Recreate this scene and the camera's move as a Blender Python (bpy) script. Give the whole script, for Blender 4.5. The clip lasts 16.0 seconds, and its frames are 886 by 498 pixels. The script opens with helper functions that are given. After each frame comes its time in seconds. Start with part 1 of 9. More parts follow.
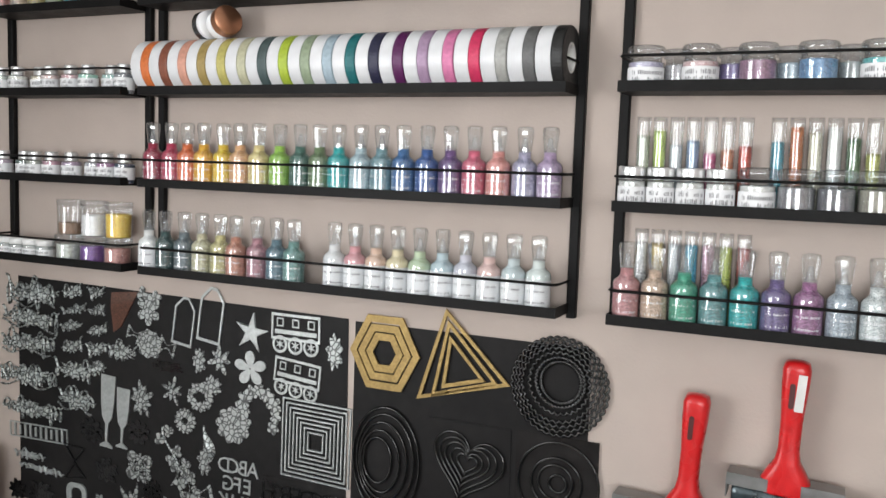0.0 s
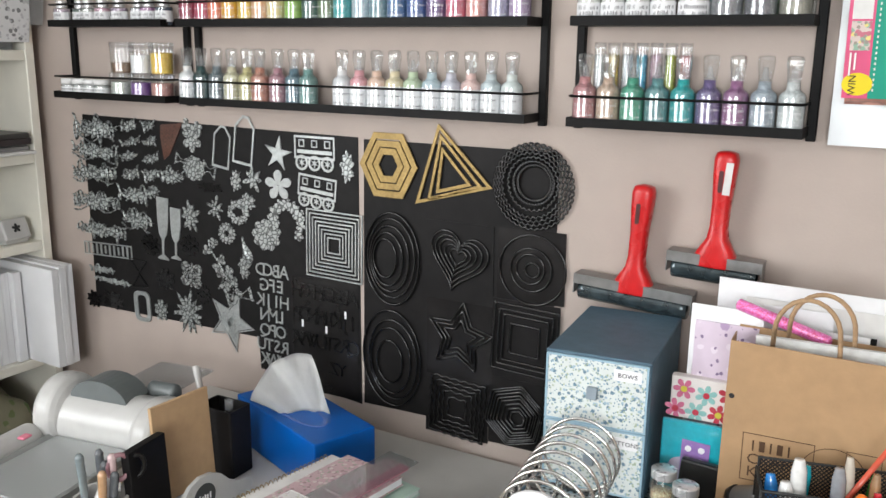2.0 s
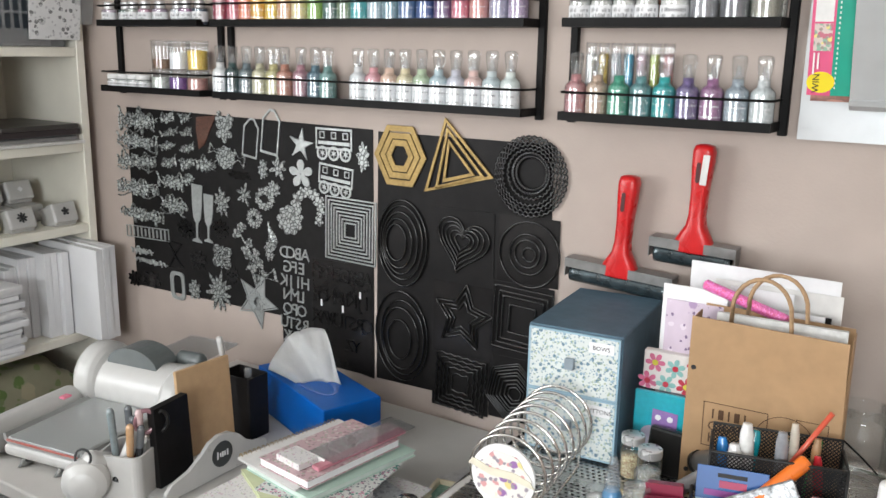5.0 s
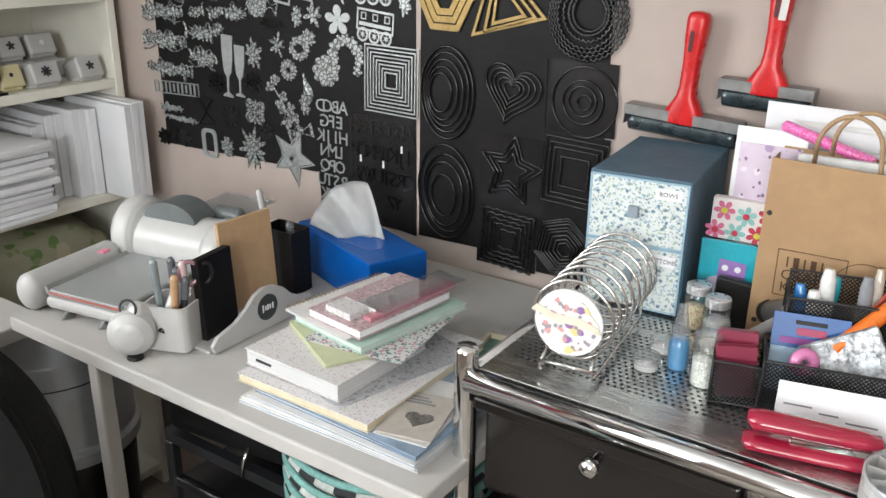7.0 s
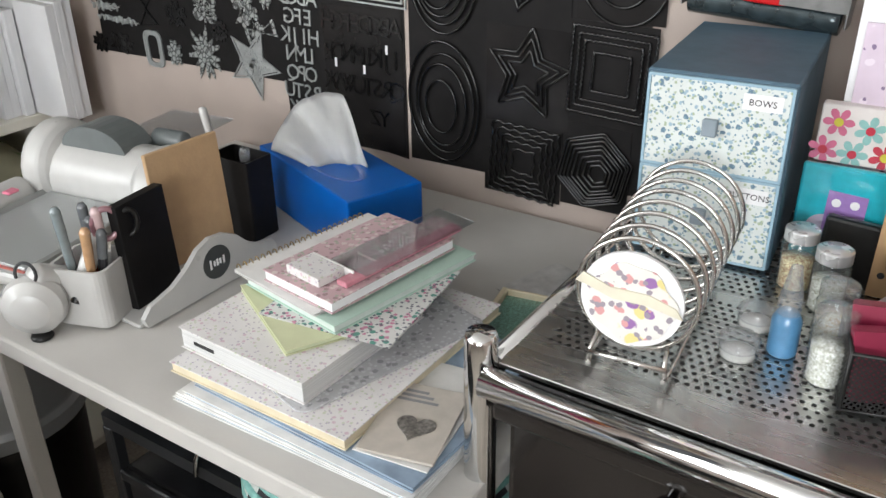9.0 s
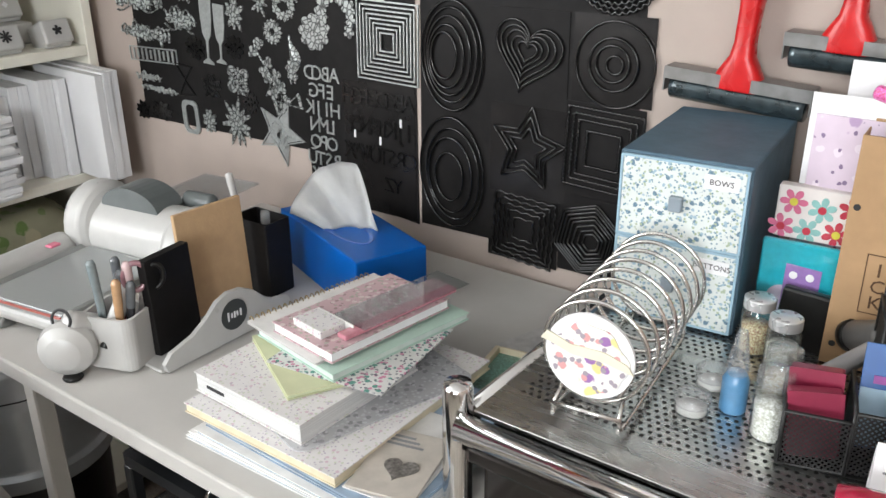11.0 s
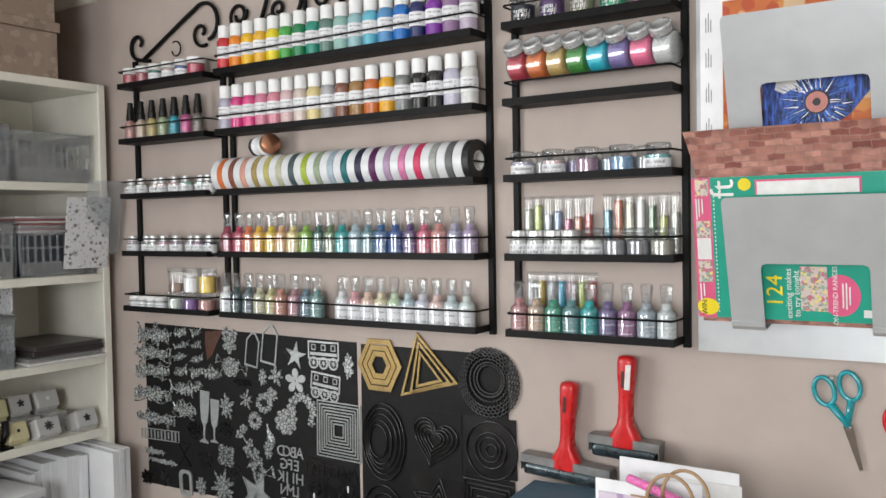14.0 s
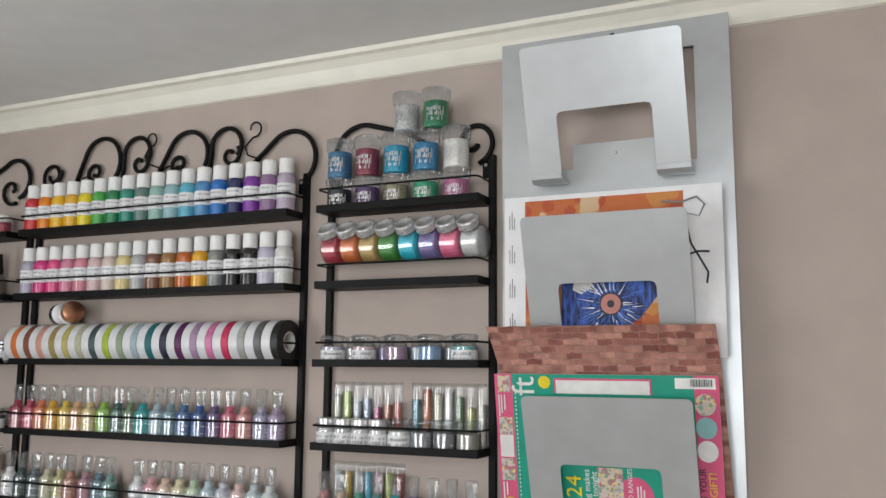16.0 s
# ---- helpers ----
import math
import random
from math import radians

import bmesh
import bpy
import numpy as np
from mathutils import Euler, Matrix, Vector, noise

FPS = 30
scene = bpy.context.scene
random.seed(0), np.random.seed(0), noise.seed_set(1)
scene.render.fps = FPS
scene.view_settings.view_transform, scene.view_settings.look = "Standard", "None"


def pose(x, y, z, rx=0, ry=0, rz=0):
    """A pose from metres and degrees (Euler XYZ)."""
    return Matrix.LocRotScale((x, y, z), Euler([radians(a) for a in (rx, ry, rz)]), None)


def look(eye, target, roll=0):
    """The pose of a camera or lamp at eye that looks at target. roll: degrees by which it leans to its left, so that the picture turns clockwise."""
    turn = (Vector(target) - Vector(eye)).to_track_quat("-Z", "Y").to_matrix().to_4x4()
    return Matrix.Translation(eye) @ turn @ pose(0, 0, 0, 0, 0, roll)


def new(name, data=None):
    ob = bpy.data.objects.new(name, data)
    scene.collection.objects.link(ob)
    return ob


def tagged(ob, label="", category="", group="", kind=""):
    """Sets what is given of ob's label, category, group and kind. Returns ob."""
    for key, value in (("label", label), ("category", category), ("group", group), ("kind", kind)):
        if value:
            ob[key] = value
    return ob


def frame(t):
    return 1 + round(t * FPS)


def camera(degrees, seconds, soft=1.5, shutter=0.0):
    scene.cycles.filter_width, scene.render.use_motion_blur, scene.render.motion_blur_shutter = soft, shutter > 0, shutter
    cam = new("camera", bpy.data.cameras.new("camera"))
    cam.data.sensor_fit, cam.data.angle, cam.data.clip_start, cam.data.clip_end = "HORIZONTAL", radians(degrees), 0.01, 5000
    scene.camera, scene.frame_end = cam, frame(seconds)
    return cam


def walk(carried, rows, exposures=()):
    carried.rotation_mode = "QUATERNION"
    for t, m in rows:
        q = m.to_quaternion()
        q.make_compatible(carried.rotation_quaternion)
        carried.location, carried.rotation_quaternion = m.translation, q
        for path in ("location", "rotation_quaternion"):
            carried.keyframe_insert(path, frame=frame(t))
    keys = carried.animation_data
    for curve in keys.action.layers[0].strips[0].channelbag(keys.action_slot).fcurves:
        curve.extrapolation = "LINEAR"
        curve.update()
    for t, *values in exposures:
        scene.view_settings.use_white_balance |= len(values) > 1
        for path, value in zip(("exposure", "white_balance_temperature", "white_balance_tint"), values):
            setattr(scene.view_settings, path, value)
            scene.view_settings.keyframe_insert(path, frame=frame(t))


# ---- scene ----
cam = camera(54.2, 16.0)
PATH = [
    (0, (0.033, -0.96, 1.398), (-0.805, 0.846, 1.209), 1.9),
    (0.5, (0.076, -0.938, 1.352), (-0.773, 0.836, 0.991), 1.3),
    (1, (0.14, -0.936, 1.318), (-0.763, 0.792, 0.877), 0.9),
    (1.5, (0.171, -0.972, 1.333), (-0.755, 0.741, 0.875), 0.7),
    (2, (0.206, -1.072, 1.328), (-0.748, 0.627, 0.877), 0.7),
    (2.5, (0.248, -1.13, 1.326), (-0.712, 0.566, 0.878), 0.8),
    (3, (0.288, -1.123, 1.335), (-0.703, 0.555, 0.885), 0.9),
    (5.3, (0.312, -1.121, 1.324), (-0.742, 0.517, 0.871), 1.1),
    (5.5, (0.31, -1.125, 1.322), (-0.746, 0.509, 0.857), 1.1),
    (6, (0.284, -1.124, 1.299), (-0.781, 0.47, 0.729), 1.0),
    (6.5, (0.254, -1.125, 1.286), (-0.829, 0.43, 0.647), 0.8),
    (7, (0.253, -1.109, 1.272), (-0.784, 0.443, 0.554), 0.8),
    (7.5, (0.281, -1.058, 1.263), (-0.74, 0.473, 0.48), 0.8),
    (8, (0.285, -0.984, 1.245), (-0.767, 0.509, 0.431), 1.0),
    (8.5, (0.176, -0.919, 1.214), (-0.885, 0.545, 0.359), 0.9),
    (8.7, (0.107, -0.895, 1.198), (-0.893, 0.571, 0.277), -0.2),
    (10.8, (0.097, -0.871, 1.216), (-0.893, 0.621, 0.325), -2.5),
    (11, (0.175, -0.921, 1.229), (-0.912, 0.562, 0.443), -0.3),
    (11.5, (0.333, -1.046, 1.267), (-0.933, 0.361, 0.622), 1.6),
    (12, (0.399, -1.179, 1.303), (-0.898, 0.231, 0.729), 1.7),
    (12.5, (0.426, -1.307, 1.341), (-0.868, 0.172, 0.973), -0.7),
    (13, (0.449, -1.333, 1.377), (-0.756, 0.248, 1.157), -1.7),
    (13.5, (0.475, -1.298, 1.395), (-0.696, 0.314, 1.223), -1.4),
    (14, (0.485, -1.26, 1.423), (-0.616, 0.409, 1.357), -1.0),
    (14.5, (0.495, -1.234, 1.445), (-0.539, 0.478, 1.488), -0.9),
    (15, (0.518, -1.216, 1.44), (-0.412, 0.551, 1.545), -0.1),
    (15.5, (0.534, -1.202, 1.461), (-0.327, 0.596, 1.621), 0.0),
    (16, (0.543, -1.196, 1.483), (-0.274, 0.609, 1.753), 0.4),
]
walk(cam, [(t, look(eye, target, roll)) for t, eye, target, roll in PATH], [(0.0, -0.27), (2.0, -0.17), (5.5, -0.19), (7.0, -0.14), (8.5, -0.2), (11.0, -0.04), (12.5, -0.07), (13.0, -0.2), (14.0, -0.4), (14.5, -0.5), (15.0, -0.62), (16.0, -0.84)])

# ---- light ----
world = bpy.data.worlds.new("sky")
scene.world = world
world.use_nodes = True
wn = world.node_tree.nodes
sky = wn.new("ShaderNodeTexSky")
sky.sky_type, sky.sun_disc = "NISHITA", False
sky.sun_elevation, sky.sun_rotation = radians(38), radians(-100)
wn["Background"].inputs[1].default_value = 0.12
world.node_tree.links.new(sky.outputs[0], wn["Background"].inputs[0])


def area_lamp(name, m, sx, sy, watts, colour):
    d = bpy.data.lights.new(name, "AREA")
    d.shape, d.size, d.size_y, d.energy, d.color = "RECTANGLE", sx, sy, watts, colour
    ob = new(name, d)
    ob.matrix_world = m
    return ob


# daylight through the window in the left wall and the one behind the camera
area_lamp("window_light", look((-1.46, -1.75, 1.42), (0.2, -0.8, 2.0)), 1.3, 0.95, 41, (0.97, 0.985, 1.0))
area_lamp("window_light_rear", look((0.7, -3.12, 1.45), (-0.2, 0, 2.7)), 1.3, 0.9, 63, (0.94, 0.975, 1.0))

# ---- materials ----
MATS = {}


def links_of(m):
    return m.node_tree.nodes, m.node_tree.links


def mat(name, col, rough=0.5, metal=0.0, vary=0.12, scale=40.0, big=4.0, bump=0.0, bscale=None, coat=0.0, stretch=None, rnd=0.0, spec=0.5):
    """Procedural surface: base colour with grain and broad stains, optional relief."""
    if name in MATS:
        return MATS[name]
    m = bpy.data.materials.new(name)
    m.use_nodes = True
    n, l = links_of(m)
    b = n["Principled BSDF"]
    b.inputs["Roughness"].default_value, b.inputs["Metallic"].default_value = rough, metal
    b.inputs["Coat Weight"].default_value, b.inputs["Specular IOR Level"].default_value = coat, spec
    tc = n.new("ShaderNodeTexCoord")
    mp = n.new("ShaderNodeMapping")
    l.new(tc.outputs["Object"], mp.inputs[0])
    if stretch:
        mp.inputs["Scale"].default_value = stretch
    out = None
    for sc, amt in ((scale, vary), (big, vary * 0.8)):
        nz = n.new("ShaderNodeTexNoise")
        nz.inputs["Scale"].default_value, nz.inputs["Detail"].default_value = sc, 5
        l.new(mp.outputs[0], nz.inputs["Vector"])
        mr = n.new("ShaderNodeMapRange")
        mr.inputs[1].default_value, mr.inputs[2].default_value = 0.3, 0.7
        mr.inputs[3].default_value, mr.inputs[4].default_value = 1 - amt, 1 + amt * 0.6
        l.new(nz.outputs["Fac"], mr.inputs[0])
        mx = n.new("ShaderNodeMix")
        mx.data_type, mx.blend_type = "RGBA", "MULTIPLY"
        mx.inputs[0].default_value = 1
        if out is None:
            mx.inputs[6].default_value = (*col, 1)
        else:
            l.new(out, mx.inputs[6])
        l.new(mr.outputs[0], mx.inputs[7])
        out = mx.outputs[2]
    if rnd:
        oi = n.new("ShaderNodeObjectInfo")
        mr = n.new("ShaderNodeMapRange")
        mr.inputs[3].default_value, mr.inputs[4].default_value = 1 - rnd, 1 + rnd
        l.new(oi.outputs["Random"], mr.inputs[0])
        mx = n.new("ShaderNodeMix")
        mx.data_type, mx.blend_type = "RGBA", "MULTIPLY"
        mx.inputs[0].default_value = 1
        l.new(out, mx.inputs[6])
        l.new(mr.outputs[0], mx.inputs[7])
        out = mx.outputs[2]
    l.new(out, b.inputs["Base Color"])
    nr = n.new("ShaderNodeTexNoise")
    nr.inputs["Scale"].default_value = big * 3
    l.new(mp.outputs[0], nr.inputs["Vector"])
    mr = n.new("ShaderNodeMapRange")
    mr.inputs[3].default_value, mr.inputs[4].default_value = rough * 0.8, min(1, rough * 1.2)
    l.new(nr.outputs["Fac"], mr.inputs[0])
    l.new(mr.outputs[0], b.inputs["Roughness"])
    if bump:
        nb = n.new("ShaderNodeTexNoise")
        nb.inputs["Scale"].default_value, nb.inputs["Detail"].default_value = bscale or scale * 3, 4
        l.new(mp.outputs[0], nb.inputs["Vector"])
        bp = n.new("ShaderNodeBump")
        bp.inputs["Strength"].default_value, bp.inputs["Distance"].default_value = bump, 0.002
        l.new(nb.outputs["Fac"], bp.inputs["Height"])
        l.new(bp.outputs[0], b.inputs["Normal"])
    MATS[name] = m
    return m


def glitter(name, col, sparkle=1.0):
    """Flakes: every small cell has its own brightness and tilt."""
    if name in MATS:
        return MATS[name]
    m = mat(name, tuple(min(0.85, c * 1.45 + 0.01) for c in col), 0.3, 0.1, 0.15, 300, 20, coat=1.0)
    n, l = links_of(m)
    b = n["Principled BSDF"]
    vo = n.new("ShaderNodeTexVoronoi")
    vo.inputs["Scale"].default_value = 900
    tc = n.new("ShaderNodeTexCoord")
    l.new(tc.outputs["Object"], vo.inputs["Vector"])
    mx = n.new("ShaderNodeMix")
    mx.data_type, mx.blend_type = "RGBA", "OVERLAY"
    mx.inputs[0].default_value = min(0.9, 0.5 * sparkle)
    old = b.inputs["Base Color"].links[0].from_socket
    l.new(old, mx.inputs[6])
    bw = n.new("ShaderNodeSeparateColor")
    l.new(vo.outputs["Color"], bw.inputs[0])
    l.new(bw.outputs[0], mx.inputs[7])
    l.new(mx.outputs[2], b.inputs["Base Color"])
    return m


def clear(name, tint=(0.97, 0.98, 0.98), rough=0.07, gloss=0.06, body=0.04):
    """Thin clear plastic or glass wall: lets light through, mirrors at the rim; body: milky share."""
    if name in MATS:
        return MATS[name]
    m = bpy.data.materials.new(name)
    m.use_nodes = True
    n, l = links_of(m)
    o = n["Material Output"]
    tr, gl, df = n.new("ShaderNodeBsdfTransparent"), n.new("ShaderNodeBsdfGlossy"), n.new("ShaderNodeBsdfDiffuse")
    tr.inputs[0].default_value = (*tint, 1)
    gl.inputs["Roughness"].default_value = rough
    df.inputs[0].default_value = (0.8, 0.82, 0.83, 1)
    lw = n.new("ShaderNodeLayerWeight")
    lw.inputs[0].default_value = 0.25
    ad = n.new("ShaderNodeMath")
    ad.operation, ad.use_clamp = "MULTIPLY_ADD", True
    ad.inputs[1].default_value, ad.inputs[2].default_value = 0.4, gloss
    l.new(lw.outputs["Fresnel"], ad.inputs[0])
    m0, m1 = n.new("ShaderNodeMixShader"), n.new("ShaderNodeMixShader")
    m0.inputs[0].default_value = body
    l.new(tr.outputs[0], m0.inputs[1])
    l.new(df.outputs[0], m0.inputs[2])
    l.new(ad.outputs[0], m1.inputs[0])
    l.new(m0.outputs[0], m1.inputs[1])
    l.new(gl.outputs[0], m1.inputs[2])
    l.new(m1.outputs[0], o.inputs[0])
    MATS[name] = m
    return m


def spots(name, ground, inks, scale, size=0.3, rough=0.5):
    """Printed paper: scattered soft-edged flowers in several inks on a ground colour."""
    if name in MATS:
        return MATS[name]
    m = mat(name, ground, rough, 0, 0.05, 60, 6)
    n, l = links_of(m)
    b = n["Principled BSDF"]
    out = b.inputs["Base Color"].links[0].from_socket
    tc = n.new("ShaderNodeTexCoord")
    for i, (ink, sc) in enumerate(inks):
        mp = n.new("ShaderNodeMapping")
        mp.inputs["Location"].default_value = (i * 3.7, i * 1.9, i * 2.3)
        l.new(tc.outputs["Object"], mp.inputs[0])
        nz = n.new("ShaderNodeTexNoise")
        nz.inputs["Scale"].default_value = scale * sc * 2.2
        l.new(mp.outputs[0], nz.inputs["Vector"])
        vo = n.new("ShaderNodeTexVoronoi")
        vo.inputs["Scale"].default_value = scale * sc
        l.new(mp.outputs[0], vo.inputs["Vector"])
        ad = n.new("ShaderNodeMath")
        ad.operation = "MULTIPLY_ADD"
        ad.inputs[1].default_value = 0.35
        l.new(nz.outputs["Fac"], ad.inputs[0])
        l.new(vo.outputs["Distance"], ad.inputs[2])
        rp = n.new("ShaderNodeMapRange")
        rp.inputs[1].default_value, rp.inputs[2].default_value = size + 0.16, size + 0.2
        rp.inputs[3].default_value, rp.inputs[4].default_value = 1, 0
        l.new(ad.outputs[0], rp.inputs[0])
        mx = n.new("ShaderNodeMix")
        mx.data_type = "RGBA"
        l.new(rp.outputs[0], mx.inputs[0])
        l.new(out, mx.inputs[6])
        mx.inputs[7].default_value = (*ink, 1)
        out = mx.outputs[2]
    l.new(out, b.inputs["Base Color"])
    return m


WALL = mat("taupe_wall_paint", (0.432, 0.362, 0.32), 0.75, 0, 0.05, 14, 1.6, 0.15, 240)
CEIL = mat("white_ceiling_paint", (0.85, 0.85, 0.83), 0.85, 0, 0.03, 20, 1.5, 0.1, 200)
CREAM = mat("cream_gloss_paint", (0.8, 0.775, 0.68), 0.4, 0, 0.05, 18, 2.5, 0.08, 120)
FLOORM = mat("beige_carpet", (0.4, 0.36, 0.31), 0.95, 0, 0.3, 160, 5, 0.6, 500)
BLACKM = mat("black_powder_coat", (0.006, 0.0055, 0.0055), 0.5, 0.0, 0.2, 200, 12, 0.1, 600, spec=0.14)
SHEETM = mat("black_magnetic_sheet", (0.010, 0.0092, 0.0092), 0.5, 0, 0.25, 60, 7, 0.12, 90, spec=0.16)
SHEETG = mat("black_glossy_sleeve", (0.014, 0.013, 0.013), 0.24, 0, 0.25, 40, 9, 0.1, 40, spec=0.3)
DIEB = mat("black_coated_die", (0.004, 0.004, 0.0042), 0.22, 0.0, 0.2, 200, 20, spec=0.5, coat=0.2)
STEEL = mat("brushed_silver_die", (0.44, 0.465, 0.46), 0.34, 0.6, 0.16, 240, 40, 0.25, 500)
def engraved(name, col):
    """Die metal with fine cut lines pressed into its face."""
    m = mat(name, col, 0.34, 0.6, 0.16, 240, 40, 0.2, 500)
    n, l = links_of(m)
    b = n["Principled BSDF"]
    tc, vo, mr, mx = n.new("ShaderNodeTexCoord"), n.new("ShaderNodeTexVoronoi"), n.new("ShaderNodeMapRange"), n.new("ShaderNodeMix")
    vo.feature = "DISTANCE_TO_EDGE"
    vo.inputs["Scale"].default_value = 125
    l.new(tc.outputs["Object"], vo.inputs["Vector"])
    mr.inputs[1].default_value, mr.inputs[2].default_value = 0.05, 0.14
    mr.inputs[3].default_value, mr.inputs[4].default_value = 0.2, 1.0
    l.new(vo.outputs["Distance"], mr.inputs[0])
    mx.data_type, mx.blend_type = "RGBA", "MULTIPLY"
    mx.inputs[0].default_value = 1
    l.new(b.inputs["Base Color"].links[0].from_socket, mx.inputs[6])
    l.new(mr.outputs[0], mx.inputs[7])
    l.new(mx.outputs[2], b.inputs["Base Color"])
    return m


STEELE = engraved("engraved_silver_die", (0.47, 0.5, 0.49))
GOLD = mat("gold_die_metal", (0.34, 0.235, 0.09), 0.44, 0.7, 0.22, 260, 30, 0.4, 420)
CHROME = mat("chrome", (0.72, 0.72, 0.72), 0.1, 1.0, 0.05, 60, 10)
WIRE = mat("satin_wire", (0.62, 0.61, 0.59), 0.2, 1.0, 0.08, 60, 10)
GREYM = mat("grey_coated_steel", (0.55, 0.57, 0.58), 0.33, 0.5, 0.05, 30, 3, 0.04, 500)
WHITEL = mat("white_laminate", (0.5, 0.485, 0.46), 0.42, 0, 0.04, 22, 3, 0.05, 200)
WHITEP = mat("white_plastic", (0.49, 0.485, 0.47), 0.3, 0, 0.04, 40, 9)
CAPW = mat("matt_white_cap", (0.8, 0.8, 0.79), 0.45, 0, 0.04, 90, 20)
PAPER = mat("white_paper", (0.77, 0.77, 0.78), 0.8, 0, 0.05, 60, 8, 0.1, 200, rnd=0.05)
CARDR = mat("white_card_rim", (0.62, 0.625, 0.64), 0.45, 0, 0.05, 60, 12, coat=0.3)
PAPEROFF = mat("off_white_paper", (0.66, 0.65, 0.63), 0.8, 0, 0.08, 60, 8, rnd=0.08)
EDGEY = mat("standing_page_edges", (0.76, 0.76, 0.77), 0.85, 0, 0.07, 30, 10, 0.25, 60, stretch=(0.3, 60, 0.3))
EDGES = mat("page_edges", (0.66, 0.66, 0.65), 0.85, 0, 0.16, 30, 10, 0.5, 60, stretch=(0.4, 0.4, 60))
BLACKP = mat("black_plastic", (0.01, 0.0095, 0.009), 0.32, 0, 0.2, 60, 8, spec=0.3)
BLACKG = mat("black_gloss_drawer", (0.012, 0.01, 0.009), 0.16, 0, 0.2, 20, 6)
FABRIC = mat("black_chair_fabric", (0.013, 0.013, 0.0125), 0.95, 0, 0.6, 420, 9, 0.9, 700, spec=0.1)
INKM = mat("dark_ink", (0.02, 0.02, 0.022), 0.6, 0, 0.2, 100, 10)
REDP = mat("red_plastic", (0.55, 0.012, 0.014), 0.28, 0, 0.1, 60, 9, 0.1, 300)
KRAFT = mat("kraft_board", (0.42, 0.255, 0.13), 0.75, 0, 0.12, 120, 6, 0.15, 400)
BLUEBOX = mat("blue_tissue_carton", (0.0, 0.1, 0.42), 0.35, 0, 0.1, 20, 5, spec=0.3)
TISSUE = mat("white_tissue", (0.82, 0.82, 0.8), 0.9, 0, 0.04, 60, 10, 0.3, 120)
SLATE = mat("slate_blue_board", (0.075, 0.135, 0.185), 0.6, 0, 0.1, 90, 8, 0.15, 300)
CLEAR = clear("clear_plastic", (0.93, 0.945, 0.95), 0.05, 0.09, 0.03)
CLEARM = clear("milky_clear_plastic", (0.93, 0.94, 0.95), 0.18, 0.07, 0.13)
CLEARL = clear("clear_ribbed_plastic", (0.86, 0.88, 0.89), 0.08, 0.09, 0.03)
CLEARD = clear("clear_moulded_lid", (0.84, 0.86, 0.87), 0.06, 0.07, 0.02)
GLASS = clear("clear_glass", (0.95, 0.97, 0.96), 0.02, 0.06)
SILVERC = mat("silver_screw_lid", (0.66, 0.66, 0.66), 0.28, 0.55, 0.1, 100, 20)

# ---- building helpers ----


def add_box(bm, x0, x1, y0, y1, z0, z1, bev=0.0, seg=2):
    made = bmesh.ops.create_cube(bm, size=1.0)["verts"]
    for v in made:
        v.co = Vector(((x0 + x1) / 2 + v.co.x * (x1 - x0), (y0 + y1) / 2 + v.co.y * (y1 - y0), (z0 + z1) / 2 + v.co.z * (z1 - z0)))
    if bev:
        es = list({e for v in made for e in v.link_edges})
        bmesh.ops.bevel(bm, geom=es, offset=bev, segments=seg, affect="EDGES", profile=0.5)
    return bm


def box(x0, x1, y0, y1, z0, z1, bev=0.0, seg=2):
    return add_box(bmesh.new(), x0, x1, y0, y1, z0, z1, bev, seg)


def add_lathe(bm, prof, seg=20, m=None):
    """Turns a profile of (radius, height) round z."""
    m = m or Matrix()
    rings = []
    full = [prof[0]]
    for (r0, z0), (r1, z1) in zip(prof, prof[1:]):
        if math.hypot(r1 - r0, z1 - z0) > 0.009 and r0 > 1e-6 and r1 > 1e-6:
            # loops near both ends keep long sides straight when shaded smooth
            full += [(r0 + (r1 - r0) * f, z0 + (z1 - z0) * f) for f in (0.06, 0.94)]
        full.append((r1, z1))
    for r, z in full:
        if r < 1e-6:
            rings.append([bm.verts.new(m @ Vector((0, 0, z)))])
        else:
            rings.append([bm.verts.new(m @ Vector((r * math.cos(2 * math.pi * i / seg), r * math.sin(2 * math.pi * i / seg), z))) for i in range(seg)])
    for a, b in zip(rings, rings[1:]):
        if len(a) == 1 and len(b) == 1:
            continue
        for i in range(seg):
            j = (i + 1) % seg
            if len(a) == 1:
                f = (a[0], b[j], b[i])
            elif len(b) == 1:
                f = (a[i], a[j], b[0])
            else:
                f = (a[i], a[j], b[j], b[i])
            bm.faces.new(f).smooth = True
    return bm


def lathe(prof, seg=20, m=None):
    return add_lathe(bmesh.new(), prof, seg, m)


